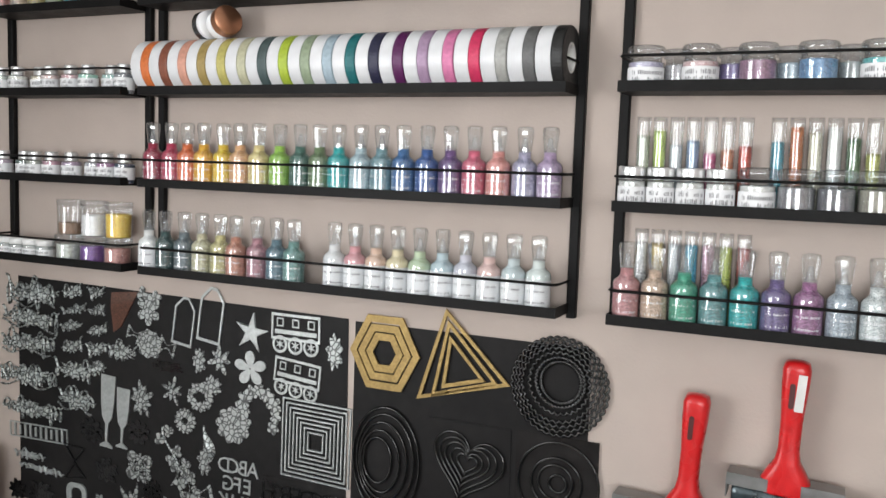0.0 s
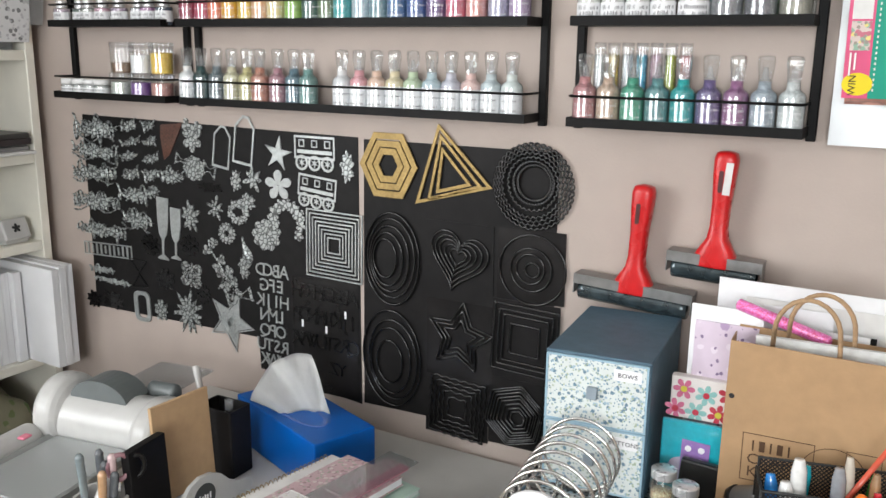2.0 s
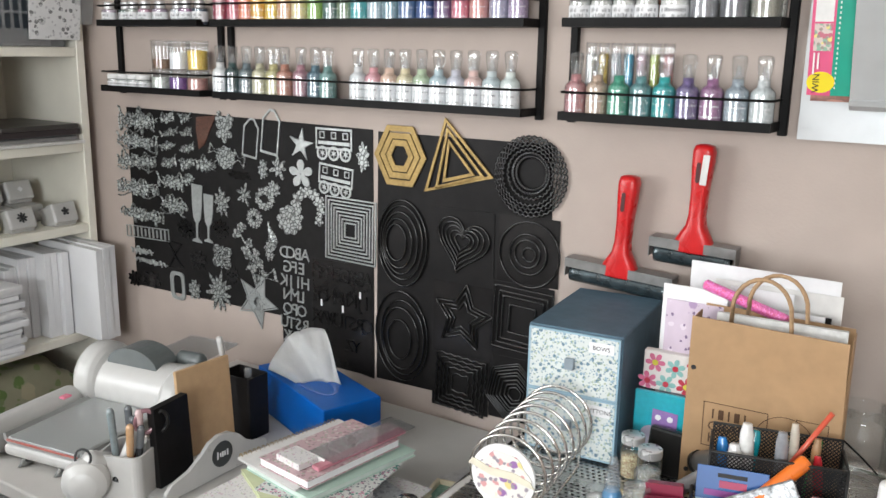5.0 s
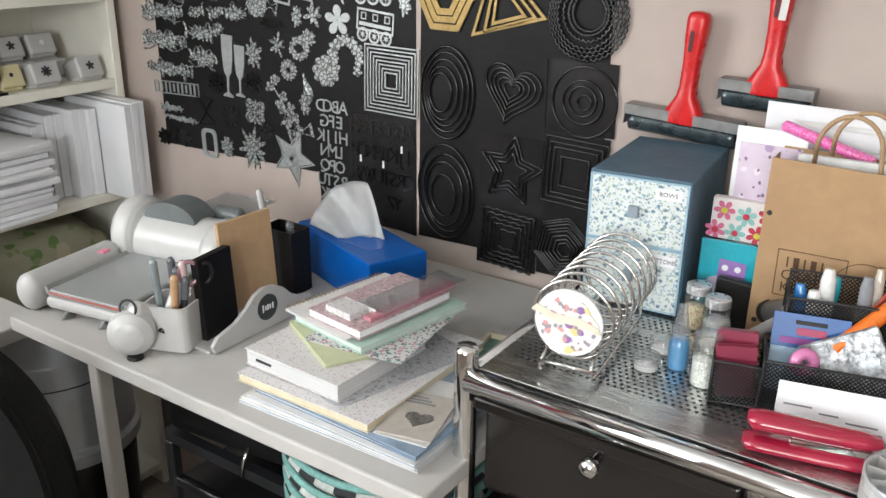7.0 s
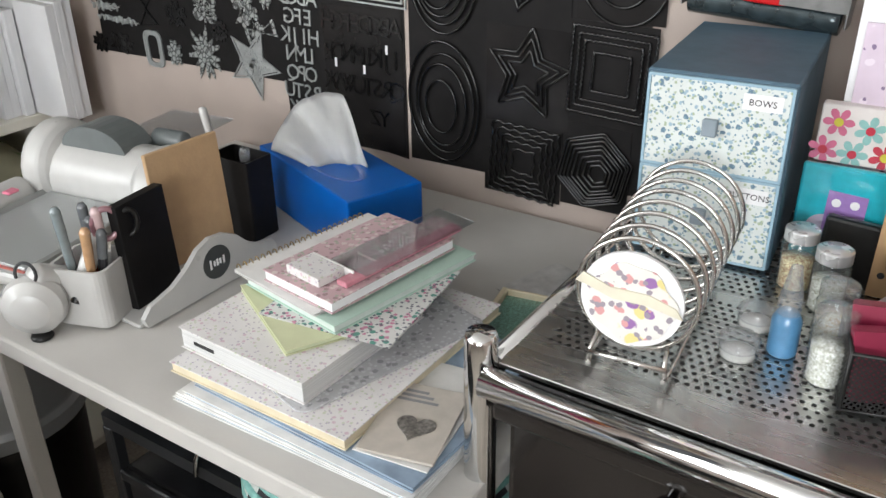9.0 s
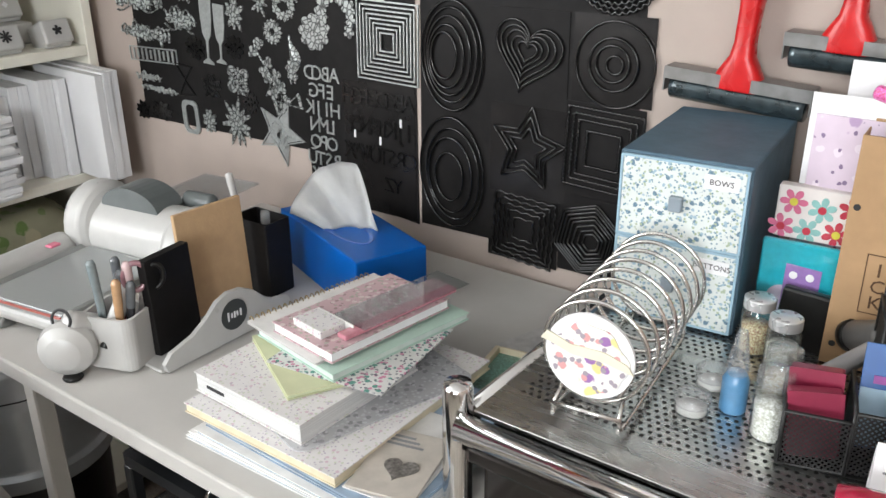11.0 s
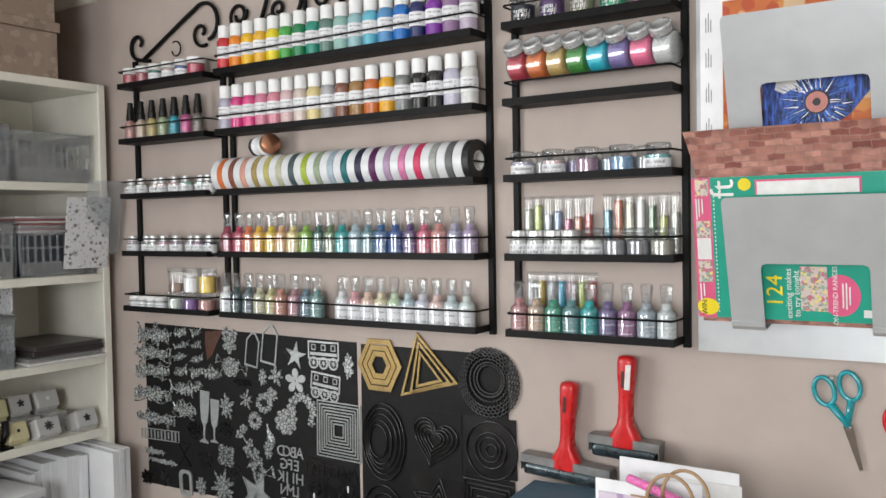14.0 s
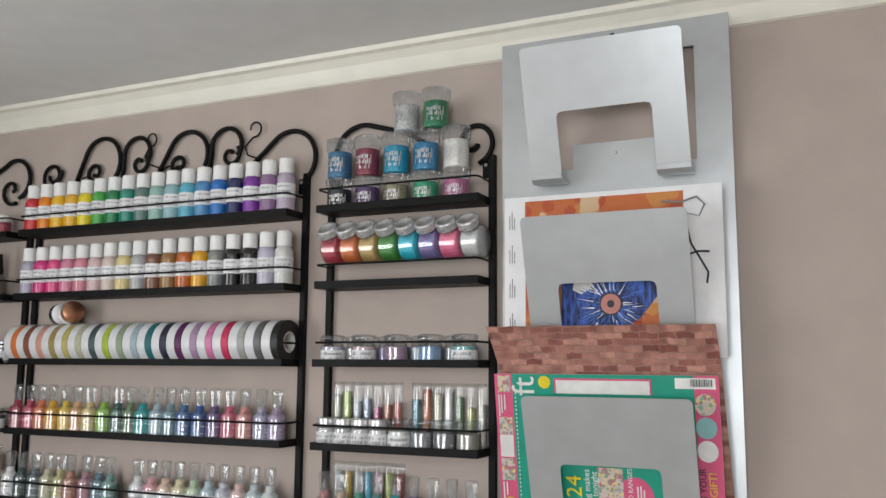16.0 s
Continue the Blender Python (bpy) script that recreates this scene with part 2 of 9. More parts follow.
def add_tube(bm, pts, r, seg=8, closed=False, flat=1.0):
    """A round bar along points; r may be a number or a function of the share of the way."""
    pts = [Vector(p) for p in pts]
    n = len(pts)
    rings = []
    ref = None
    for i, p in enumerate(pts):
        a = pts[i - 1] if (i or closed) else p
        b = pts[(i + 1) % n] if (i < n - 1 or closed) else p
        t = (b - a).normalized()
        if ref is None:
            ref = t.orthogonal().normalized()
        ref = (ref - t * ref.dot(t)).normalized()
        s = t.cross(ref)
        rr = r(i / max(1, n - 1)) if callable(r) else r
        rings.append([bm.verts.new(p + ref * rr * math.cos(2 * math.pi * k / seg) + s * rr * flat * math.sin(2 * math.pi * k / seg)) for k in range(seg)])
    for i in range(n if closed else n - 1):
        a, b = rings[i], rings[(i + 1) % n]
        for k in range(seg):
            bm.faces.new((a[k], a[(k + 1) % seg], b[(k + 1) % seg], b[k])).smooth = True
    if not closed:
        bm.faces.new(rings[0][::-1])
        bm.faces.new(rings[-1])
    return bm


def tube(pts, r, seg=8, closed=False, flat=1.0):
    return add_tube(bmesh.new(), pts, r, seg, closed, flat)


def add_prism(bm, poly, h0, h1, m=None):
    """Extrudes a flat outline of (u, v) from h0 to h1 along its normal."""
    m = m or Matrix()
    a = [bm.verts.new(m @ Vector((u, v, h0))) for u, v in poly]
    b = [bm.verts.new(m @ Vector((u, v, h1))) for u, v in poly]
    n = len(poly)
    bm.faces.new(a[::-1])
    bm.faces.new(b)
    for i in range(n):
        bm.faces.new((a[i], a[(i + 1) % n], b[(i + 1) % n], b[i]))
    return bm


def prism(poly, h0, h1, m=None):
    return add_prism(bmesh.new(), poly, h0, h1, m)


def add_ring(bm, outer, inner, h0, h1, m=None):
    """A flat frame between two outlines of the same number of points."""
    m = m or Matrix()
    n = len(outer)
    vs = [[bm.verts.new(m @ Vector((u, v, h))) for u, v in o] for o in (outer, inner) for h in (h0, h1)]
    (a0, a1, b0, b1) = vs
    for i in range(n):
        j = (i + 1) % n
        bm.faces.new((a0[i], a0[j], a1[j], a1[i]))
        bm.faces.new((b0[j], b0[i], b1[i], b1[j]))
        bm.faces.new((a1[i], a1[j], b1[j], b1[i]))
        bm.faces.new((a0[j], a0[i], b0[i], b0[j]))
    return bm


def ngon(n, r, turn=0.0, sx=1.0, sy=1.0):
    return [(r * sx * math.cos(turn + 2 * math.pi * i / n), r * sy * math.sin(turn + 2 * math.pi * i / n)) for i in range(n)]


def rounded(w, h, r, n=5):
    """Rounded rectangle outline about the origin."""
    out = []
    for cx, cy, a in ((w / 2 - r, h / 2 - r, 0), (r - w / 2, h / 2 - r, 90), (r - w / 2, r - h / 2, 180), (w / 2 - r, r - h / 2, 270)):
        out += [(cx + r * math.cos(radians(a + 90 * i / n)), cy + r * math.sin(radians(a + 90 * i / n))) for i in range(n + 1)]
    return out


# flat outlines stand on the back wall: u runs right, v up, the normal towards the room
ONWALL = pose(0, 0, 0, 90, 0, 0)


def mesh_of(name, bm, material):
    me = bpy.data.meshes.new(name)
    bmesh.ops.recalc_face_normals(bm, faces=bm.faces)
    bm.to_mesh(me)
    bm.free()
    for mm in material if isinstance(material, (list, tuple)) else [material]:
        me.materials.append(mm)
    return me


def part(name, bm, material, parent, label="", m=None, shadow=True):
    ob = new(name, bm if isinstance(bm, bpy.types.Mesh) else mesh_of(name, bm, material))
    ob.parent = parent
    if m is not None:
        ob.matrix_basis = m
    if not shadow:
        ob.visible_shadow = False
    if label:
        ob["label"] = label
    return ob


def thing(name, label, category, m=None, group="", kind=""):
    ob = new(name)
    ob.empty_display_size = 0.02
    if m is not None:
        ob.matrix_basis = m
    return tagged(ob, label, category, group, kind)


def solid(name, bm, material, label, category, m=None, group="", kind=""):
    ob = new(name, mesh_of(name, bm, material))
    if m is not None:
        ob.matrix_basis = m
    return tagged(ob, label, category, group, kind)


def words(text, size, material, m, parent, name="lettering", depth=0.0003, mirror=False, label=""):
    """Lettering in the built-in font, as a mesh, centred on m."""
    cu = bpy.data.curves.new(name, "FONT")
    cu.body, cu.size, cu.align_x, cu.align_y, cu.extrude = text, size, "CENTER", "CENTER", depth
    cu.resolution_u = 2
    tmp = bpy.data.objects.new(name, cu)
    scene.collection.objects.link(tmp)
    me = bpy.data.meshes.new_from_object(tmp.evaluated_get(bpy.context.evaluated_depsgraph_get()))
    bpy.data.objects.remove(tmp)
    if mirror:
        me.transform(Matrix.Diagonal((-1, 1, 1, 1)))
        me.flip_normals()
    me.materials.clear()
    me.materials.append(material)
    ob = new(name, me)
    ob.parent = parent
    ob.matrix_basis = m
    if label:
        ob["label"] = label
    return ob


# ---- the room ----
X0, X1, Y0, ZC = -1.52, 1.75, -3.2, 1.992


def structure(name, bm, material, label):
    return solid(name, bm, material, label, name.split("_")[0], kind="structure")


structure("floor", box(X0 - 0.1, X1 + 0.1, Y0 - 0.1, 0.1, -0.05, 0), FLOORM, "plain beige carpeted floor")
structure("ceiling", box(X0 - 0.1, X1 + 0.1, Y0 - 0.1, 0.1, ZC, ZC + 0.08), CEIL, "plain white painted ceiling")
structure("wall_back", box(X0 - 0.1, X1 + 0.1, 0, 0.1, 0, ZC), WALL, "taupe painted plaster wall")
structure("wall_right", box(X1, X1 + 0.1, Y0, 0, 0, ZC), WALL, "taupe painted plaster wall")
bm = bmesh.new()
for x0, x1, z0, z1 in ((X0 - 0.1, 0.0, 0, ZC), (1.4, X1 + 0.1, 0, ZC), (0.0, 1.4, 0, 0.95), (0.0, 1.4, 1.92, ZC)):
    add_box(bm, x0, x1, Y0 - 0.1, Y0, z0, z1)
structure("wall_rear", bm, WALL, "taupe painted wall with a window opening")
bm = bmesh.new()
for y0, y1, z0, z1 in ((-1.05, 0, 0, ZC), (Y0, -2.45, 0, ZC), (-2.45, -1.05, 0, 0.92), (-2.45, -1.05, 1.94, ZC)):
    add_box(bm, X0 - 0.1, X0, y0, y1, z0, z1)
structure("wall_left", bm, WALL, "taupe painted wall with a window opening")
COVE = [(0, -0.045), (0.005, -0.043), (0.010, -0.034), (0.016, -0.021), (0.025, -0.010), (0.033, -0.007), (0.036, 0), (0, 0)]
bm = bmesh.new()
add_prism(bm, COVE, X0, X1, Matrix(((0, 0, 1, 0), (-1, 0, 0, -0.0005), (0, 1, 0, ZC - 0.0005), (0, 0, 0, 1))))
structure("trim_cornice_back", bm, CREAM, "cream painted ceiling cornice")
bm = bmesh.new()
add_prism(bm, COVE, Y0, -0.05, Matrix(((1, 0, 0, X0 + 0.0005), (0, 0, 1, 0), (0, 1, 0, ZC - 0.0005), (0, 0, 0, 1))))
structure("trim_cornice_left", bm, CREAM, "cream painted ceiling cornice")
for nm, m, w in (("window_1", pose(X0 - 0.05, -1.75, 1.43, 90, 0, 90), 1.4), ("window_2", pose(0.7, Y0 - 0.05, 1.435, 90, 0, 180), 1.4)):
    win = thing(nm, "white framed casement window", "window", m, kind="structure")
    hh = 1.0 if nm == "window_1" else 0.95
    part("window_frame", add_ring(bmesh.new(), rounded(w - 0.01, hh - 0.01, 0.004, 2), rounded(w - 0.11, hh - 0.11, 0.004, 2), -0.03, 0.03), WHITEP, win)
    part("mullion", box(-0.02, 0.02, -hh / 2 + 0.052, hh / 2 - 0.052, -0.02, 0.02), WHITEP, win)
    for s in (-1, 1):
        part("pane", box(min(s * 0.021, s * (w / 2 - 0.057)), max(s * 0.021, s * (w / 2 - 0.057)), -hh / 2 + 0.057, hh / 2 - 0.057, -0.003, 0.003), GLASS, win, shadow=False)

# ---- wall racks ----
TIERS = [1.722, 1.602, 1.482, 1.357, 1.236]
DEPTH = 0.056


def spiral(cx, cz, r0, r1, a0, a1, n=22, y=-0.008):
    """Points of a scroll in the plane of the wall; angles in degrees."""
    out = []
    for i in range(n + 1):
        s = i / n
        r, a = r0 + (r1 - r0) * s, radians(a0 + (a1 - a0) * s)
        out.append((cx + r * math.cos(a), y, cz + r * math.sin(a)))
    return out


def rack(x0, x1, label, scrolls, top):
    """Black steel rack of five trays, with the scrollwork above."""
    ob = thing("wall_rack", label, "rack", pose(0, 0, 0), "black wall racks")
    for i, z in enumerate(TIERS):
        bm = box(x0 + 0.003, x1 - 0.003, -DEPTH, -0.002, z, z + 0.002)
        add_box(bm, x0 + 0.003, x1 - 0.003, -DEPTH - 0.0015, -DEPTH, z, z + 0.0115)
        for xa in (x0 + 0.003, x1 - 0.0045):
            add_box(bm, xa, xa + 0.0015, -DEPTH, -0.002, z + 0.002, z + 0.0115)
        part("shelf_tray", bm, BLACKM, ob)
        zr = z + 0.037
        part("front_rail", tube([(x0 + 0.004, -0.006, zr), (x0 + 0.004, -DEPTH + 0.006, zr), (x0 + 0.008, -DEPTH, zr), (x1 - 0.008, -DEPTH, zr), (x1 - 0.004, -DEPTH + 0.006, zr), (x1 - 0.004, -0.006, zr)], 0.0016, 6), BLACKM, ob)
    for xa in (x0, x1):
        bm = box(xa - 0.0055, xa + 0.0055, -0.0095, -0.0005, TIERS[4] - 0.006, top, 0.001, 1)
        part("post", bm, BLACKM, ob)
        s = 1 if xa == x0 else -1
        pl = box(min(xa + s * 0.006, xa + s * 0.017), max(xa + s * 0.006, xa + s * 0.017), -0.004, -0.001, top - 0.034, top - 0.008, 0.001, 1)
        part("hanging_plate", pl, BLACKM, ob)
        part("screw", lathe([(0, 0), (0.0032, 0), (0.0026, 0.0014), (0, 0.002)], 10, pose(xa + s * 0.0115, -0.004, top - 0.014, 90)), SILVERC, ob)
    for pts, r in scrolls:
        part("scroll", tube(pts, r, 8), BLACKM, ob)
    return ob


def hook(xs, zs, cx, cz, r, a0, a1, rc):
    """Straight stem from (xs, zs) to a scroll about (cx, cz) that winds in."""
    sp = spiral(cx, cz, r, rc, a0, a1)
    return [(xs, -0.008, zs)] + sp


BIG, THIN = 0.0042, 0.0016
mid = [
    (hook(-0.846, 1.795, -0.826, 1.845, 0.024, 200, -190, 0.008), BIG * 0.85),
    (spiral(-0.826, 1.846, 0.023, 0.012, 20, -110), BIG * 0.85),
    (hook(-0.775, 1.80, -0.703, 1.862, 0.042, 150, -60, 0.05), BIG),
    (spiral(-0.716, 1.842, 0.020, 0.005, 260, -130), BIG * 0.9),
    (hook(-0.648, 1.80, -0.612, 1.868, 0.034, 170, -40, 0.026), BIG),
    (spiral(-0.608, 1.850, 0.021, 0.005, 40, -330), BIG * 0.9),
    (hook(-0.572, 1.81, -0.495, 1.853, 0.045, 145, -30, 0.043), BIG),
    (spiral(-0.515, 1.84, 0.019, 0.005, 260, -130), BIG * 0.9),
    (hook(-0.447, 1.80, -0.408, 1.862, 0.036, 170, -40, 0.027), BIG),
    (spiral(-0.402, 1.846, 0.021, 0.005, 40, -330), BIG * 0.9),
    (hook(-0.365, 1.815, -0.274, 1.825, 0.052, 140, -50, 0.045), BIG),
    (spiral(-0.583, 1.893, 0.014, 0.008, -100, 190), THIN),
    (spiral(-0.352, 1.888, 0.015, 0.009, -100, 190), THIN),
    ([(-0.586, -0.008, 1.879), (-0.597, -0.008, 1.862), (-0.585, -0.008, 1.846), (-0.563, -0.008, 1.838)], THIN),
    ([(-0.355, -0.008, 1.873), (-0.372, -0.008, 1.858), (-0.365, -0.008, 1.842), (-0.34, -0.008, 1.833)], THIN),
    (spiral(-0.735, 1.815, 0.022, 0.018, 150, 10), THIN),
    (spiral(-0.535, 1.818, 0.022, 0.018, 150, 10), THIN),
]
left = [
    ([(-1.128, -0.008, 1.79)] + [(-1.128 + 0.16 * s, -0.008, 1.79 + 0.082 * s) for s in (0.3, 0.6, 0.9)] + spiral(-0.928, 1.842, 0.045, 0.036, 130, -70), BIG),
    (spiral(-0.938, 1.825, 0.03, 0.005, -60, -400), BIG * 0.9),
    ([(-1.105, -0.008, 1.785), (-1.135, -0.008, 1.79)] + spiral(-1.143, 1.825, 0.033, 0.006, 260, -30), BIG),
    (spiral(-1.02, 1.80, 0.018, 0.012, 120, -170), THIN),
]
right = [
    ([(-0.188, -0.008, 1.79)] + spiral(-0.138, 1.82, 0.05, 0.05, 170, 70) + [(-0.09, -0.008, 1.858), (-0.05, -0.008, 1.845), (-0.015, -0.008, 1.82)], BIG),
    (spiral(0.055, 1.823, 0.036, 0.008, -75, 330), BIG),
]
rack(-1.16, -0.88, "narrow black metal wall rack with scrollwork and small bottles", left, 1.79)
rack(-0.855, -0.245, "wide black metal wall rack with scrolls, full of bottles", mid, 1.80)
rack(-0.195, 0.085, "black metal wall rack with scroll top, full of jars", right, 1.80)

# ---- bookcase in the corner ----
BX, BY0, BY1 = -1.25, -0.452, -0.022
bc = thing("bookcase", "tall white open bookcase packed with paper and baskets", "bookcase", pose(0, 0, 0))
for y0, nm in ((BY0, "side_panel"), (BY1 - 0.018, "side_panel")):
    part(nm, box(X0 + 0.005, BX, y0, y0 + 0.018, 0, 1.745, 0.0015, 1), CREAM, bc)
SH = [0.06, 0.40, 0.735, 0.962, 1.128, 1.316, 1.52, 1.745]
for z in SH:
    part("shelf", box(X0 + 0.012, BX - 0.001, BY0 + 0.0185, BY1 - 0.0185, z - 0.018, z, 0.0012, 1), CREAM, bc)
part("back_panel", box(X0 + 0.004, X0 + 0.009, BY0 + 0.0185, BY1 - 0.0185, 0.0, 1.727), CREAM, bc)

# ---- desks ----
desk = thing("desk", "narrow white laminate desk along the wall", "desk", pose(0, 0, 0))
part("desktop", box(-0.862, -0.15, -0.535, -0.012, 0.718, 0.74, 0.003), WHITEL, desk)
for x, y in ((-0.692, -0.515), (-0.195, -0.515), (-0.84, -0.05), (-0.195, -0.05)):
    part("leg", box(x - 0.011, x + 0.011, y - 0.011, y + 0.011, 0, 0.7175, 0.002, 1), WHITEL, desk)
side = thing("desk", "white laminate side desk beside the bookcase", "desk", pose(0, 0, 0))
part("desktop", box(-1.515, -0.905, -1.55, -0.458, 0.675, 0.70, 0.003), WHITEL, side)
for x, y in ((-0.935, -0.80), (-0.935, -1.5), (-1.48, -0.49), (-1.48, -1.5)):
    part("leg", box(x - 0.02, x + 0.02, y - 0.02, y + 0.02, 0, 0.674, 0.002, 1), WHITEL, side)

# ---- drawer trolley ----
CX0, CX1, CYF, CYB, CZ = -0.16, 0.43, -0.445, -0.05, 0.845
cart = thing("drawer_trolley", "chrome trolley with black drawers and perforated steel top", "trolley", pose(0, 0, 0))
for x in (CX0, 0.135, CX1):
    for y in (CYF, CYB):
        part("post", lathe([(0, 0), (0.0125, 0), (0.0125, 0.862 if x == CX0 else 0.822), (0.011, 0.867 if x == CX0 else 0.826), (0, 0.869 if x == CX0 else 0.828)], 18, pose(x, y, 0)), CHROME, cart)
part("front_rail", tube([(CX0 + 0.01, CYF - 0.012, 0.836), (CX1 + 0.01, CYF - 0.012, 0.836)], 0.0115, 16), CHROME, cart)
part("back_rail", tube([(CX0 + 0.01, CYB + 0.012, 0.836), (CX1 + 0.01, CYB + 0.012, 0.836)], 0.0115, 16), CHROME, cart)
for x in (CX0 + 0.004, CX1):
    part("side_rail", tube([(x, CYF + 0.012, 0.834), (x, CYB - 0.012, 0.834)], 0.009, 12), CHROME, cart)
for i, zt in enumerate((0.817, 0.672, 0.528, 0.384)):
    for xa, xb in ((CX0 + 0.022, 0.118), (0.152, CX1 - 0.018)):
        d = part("drawer", box(xa, xb, CYF + 0.002, CYB + 0.01, zt - 0.115, zt, 0.006), BLACKG, cart)
        part("drawer_rim", box(xa - 0.006, xb + 0.006, CYF - 0.012, CYF + 0.001, zt - 0.012, zt + 0.003, 0.003), BLACKG, d)
        part("drawer_knob", lathe([(0, 0), (0.005, 0), (0.0045, 0.012), (0.009, 0.016), (0.0105, 0.022), (0.008, 0.028), (0, 0.03)], 18, pose((xa + xb) / 2, CYF + 0.002, zt - 0.024, 90)), CHROME, d, "chrome ball knob")
    part("runner", box(CX0 + 0.013, CX0 + 0.02, CYF + 0.01, CYB - 0.01, zt - 0.014, zt - 0.002), BLACKM, cart)
    part("paper_strip", box(-0.115, 0.02, CYF - 0.0155, CYF - 0.0125, zt - 0.128, zt - 0.117, 0.001, 1), PAPEROFF, cart) if i == 0 else None

# ---- office chair ----
chair = thing("office_chair", "black fabric office chair with rounded back", "chair", pose(-0.711, -0.731, 0.0, 0, 0, 108))
sh = [(0.178 * math.copysign(abs(math.cos(a)) ** 0.8, math.cos(a)), 0.62 + 0.22 * math.copysign(abs(math.sin(a)) ** 0.8, math.sin(a))) for a in [2 * math.pi * i / 64 for i in range(64)]]
mx = Matrix(((0, 0, 1, 0), (1, 0, 0, 0), (0, 1, 0, 0), (0, 0, 0, 1)))
bm = prism(sh, -0.024, 0.022, mx)
bmesh.ops.bevel(bm, geom=[e for e in bm.edges if e.calc_face_angle(0) > 1.0], offset=0.016, segments=4, affect="EDGES")
part("backrest", bm, FABRIC, chair)
part("piping", tube([(-0.014, u * 0.985, 0.62 + (v - 0.62) * 0.985) for u, v in sh], 0.004, 6, True), FABRIC, chair)
part("back_shell", prism([(u * 0.97, 0.62 + (v - 0.62) * 0.97) for u, v in sh], 0.0225, 0.034, mx), BLACKP, chair)
part("seat", box(-0.48, -0.04, -0.23, 0.23, 0.40, 0.47, 0.03, 3), FABRIC, chair)
part("back_bar", tube([(0.04, 0, 0.62), (0.05, 0, 0.45), (0.0, 0, 0.375), (-0.2, 0, 0.37)], 0.014, 8), BLACKP, chair)
part("gas_column", lathe([(0, 0.09), (0.025, 0.09), (0.025, 0.30), (0.016, 0.30), (0.016, 0.38), (0, 0.38)], 14, pose(-0.26, 0, 0)), BLACKP, chair)
for k in range(5):
    a = 2 * math.pi * k / 5
    leg = part("base_leg", tube([(-0.26, 0, 0.11), (-0.26 + 0.28 * math.cos(a), 0.28 * math.sin(a), 0.065)], 0.016, 8), BLACKP, chair)
    part("castor", lathe([(0, -0.02), (0.028, -0.02), (0.03, 0), (0.028, 0.02), (0, 0.02)], 14, pose(-0.26 + 0.27 * math.cos(a), 0.27 * math.sin(a), 0.039, 90, 0, math.degrees(a))), BLACKP, leg)


# ---- bottles, jars and pots on the racks ----
MESHES = {}


def shared(key, material, build):
    """One mesh for all alike parts of one material."""
    k = (key, material.name)
    if k not in MESHES:
        MESHES[k] = mesh_of(key, build(), material)
    return MESHES[k]


def plastic(col, rough=0.2, metal=0.0):
    return mat("plastic_%d_%d_%d_%d" % (*[int(c * 999) for c in col], int(rough * 100)), col, rough, metal, 0.1, 160, 18, coat=0.9)


def print_bars(r, z0, rows, spread, seed, h=0.0022):
    """Lines of unreadable print on a round side, facing the room."""
    rng = random.Random(seed)
    bm = bmesh.new()
    for k, z in enumerate(rows):
        a = -spread
        while a < spread:
            w = rng.uniform(2, 5)
            if rng.random() < 0.75:
                p = []
                for s in (0, 1):
                    t = radians(-78 + min(a + w * s, spread))
                    p.append((math.cos(t), math.sin(t)))
                hh = h * rng.uniform(0.6, 1.2)
                vs = [bm.verts.new((c * r, s * r, z0 + z + e * hh)) for (c, s), e in ((p[0], 0), (p[1], 0), (p[1], 1), (p[0], 1))]
                bm.faces.new(vs)
            a += w + rng.uniform(2, 4)
    return bm


def band(r, z0, z1, seg=22):
    return lathe([(r - 0.0004, z0), (r, z0), (r, z1), (r - 0.0004, z1)], seg)


DARKINK = mat("label_ink", (0.09, 0.09, 0.1), 0.4)
GREYINK = mat("label_grey_ink", (0.22, 0.22, 0.23), 0.6)
SILVERINK = mat("silver_foil_ink", (0.7, 0.7, 0.7), 0.3, 0.9)
rng = random.Random(11)


def flat_faces(bm):
    for f in bm.faces:
        f.smooth = False
    return bm


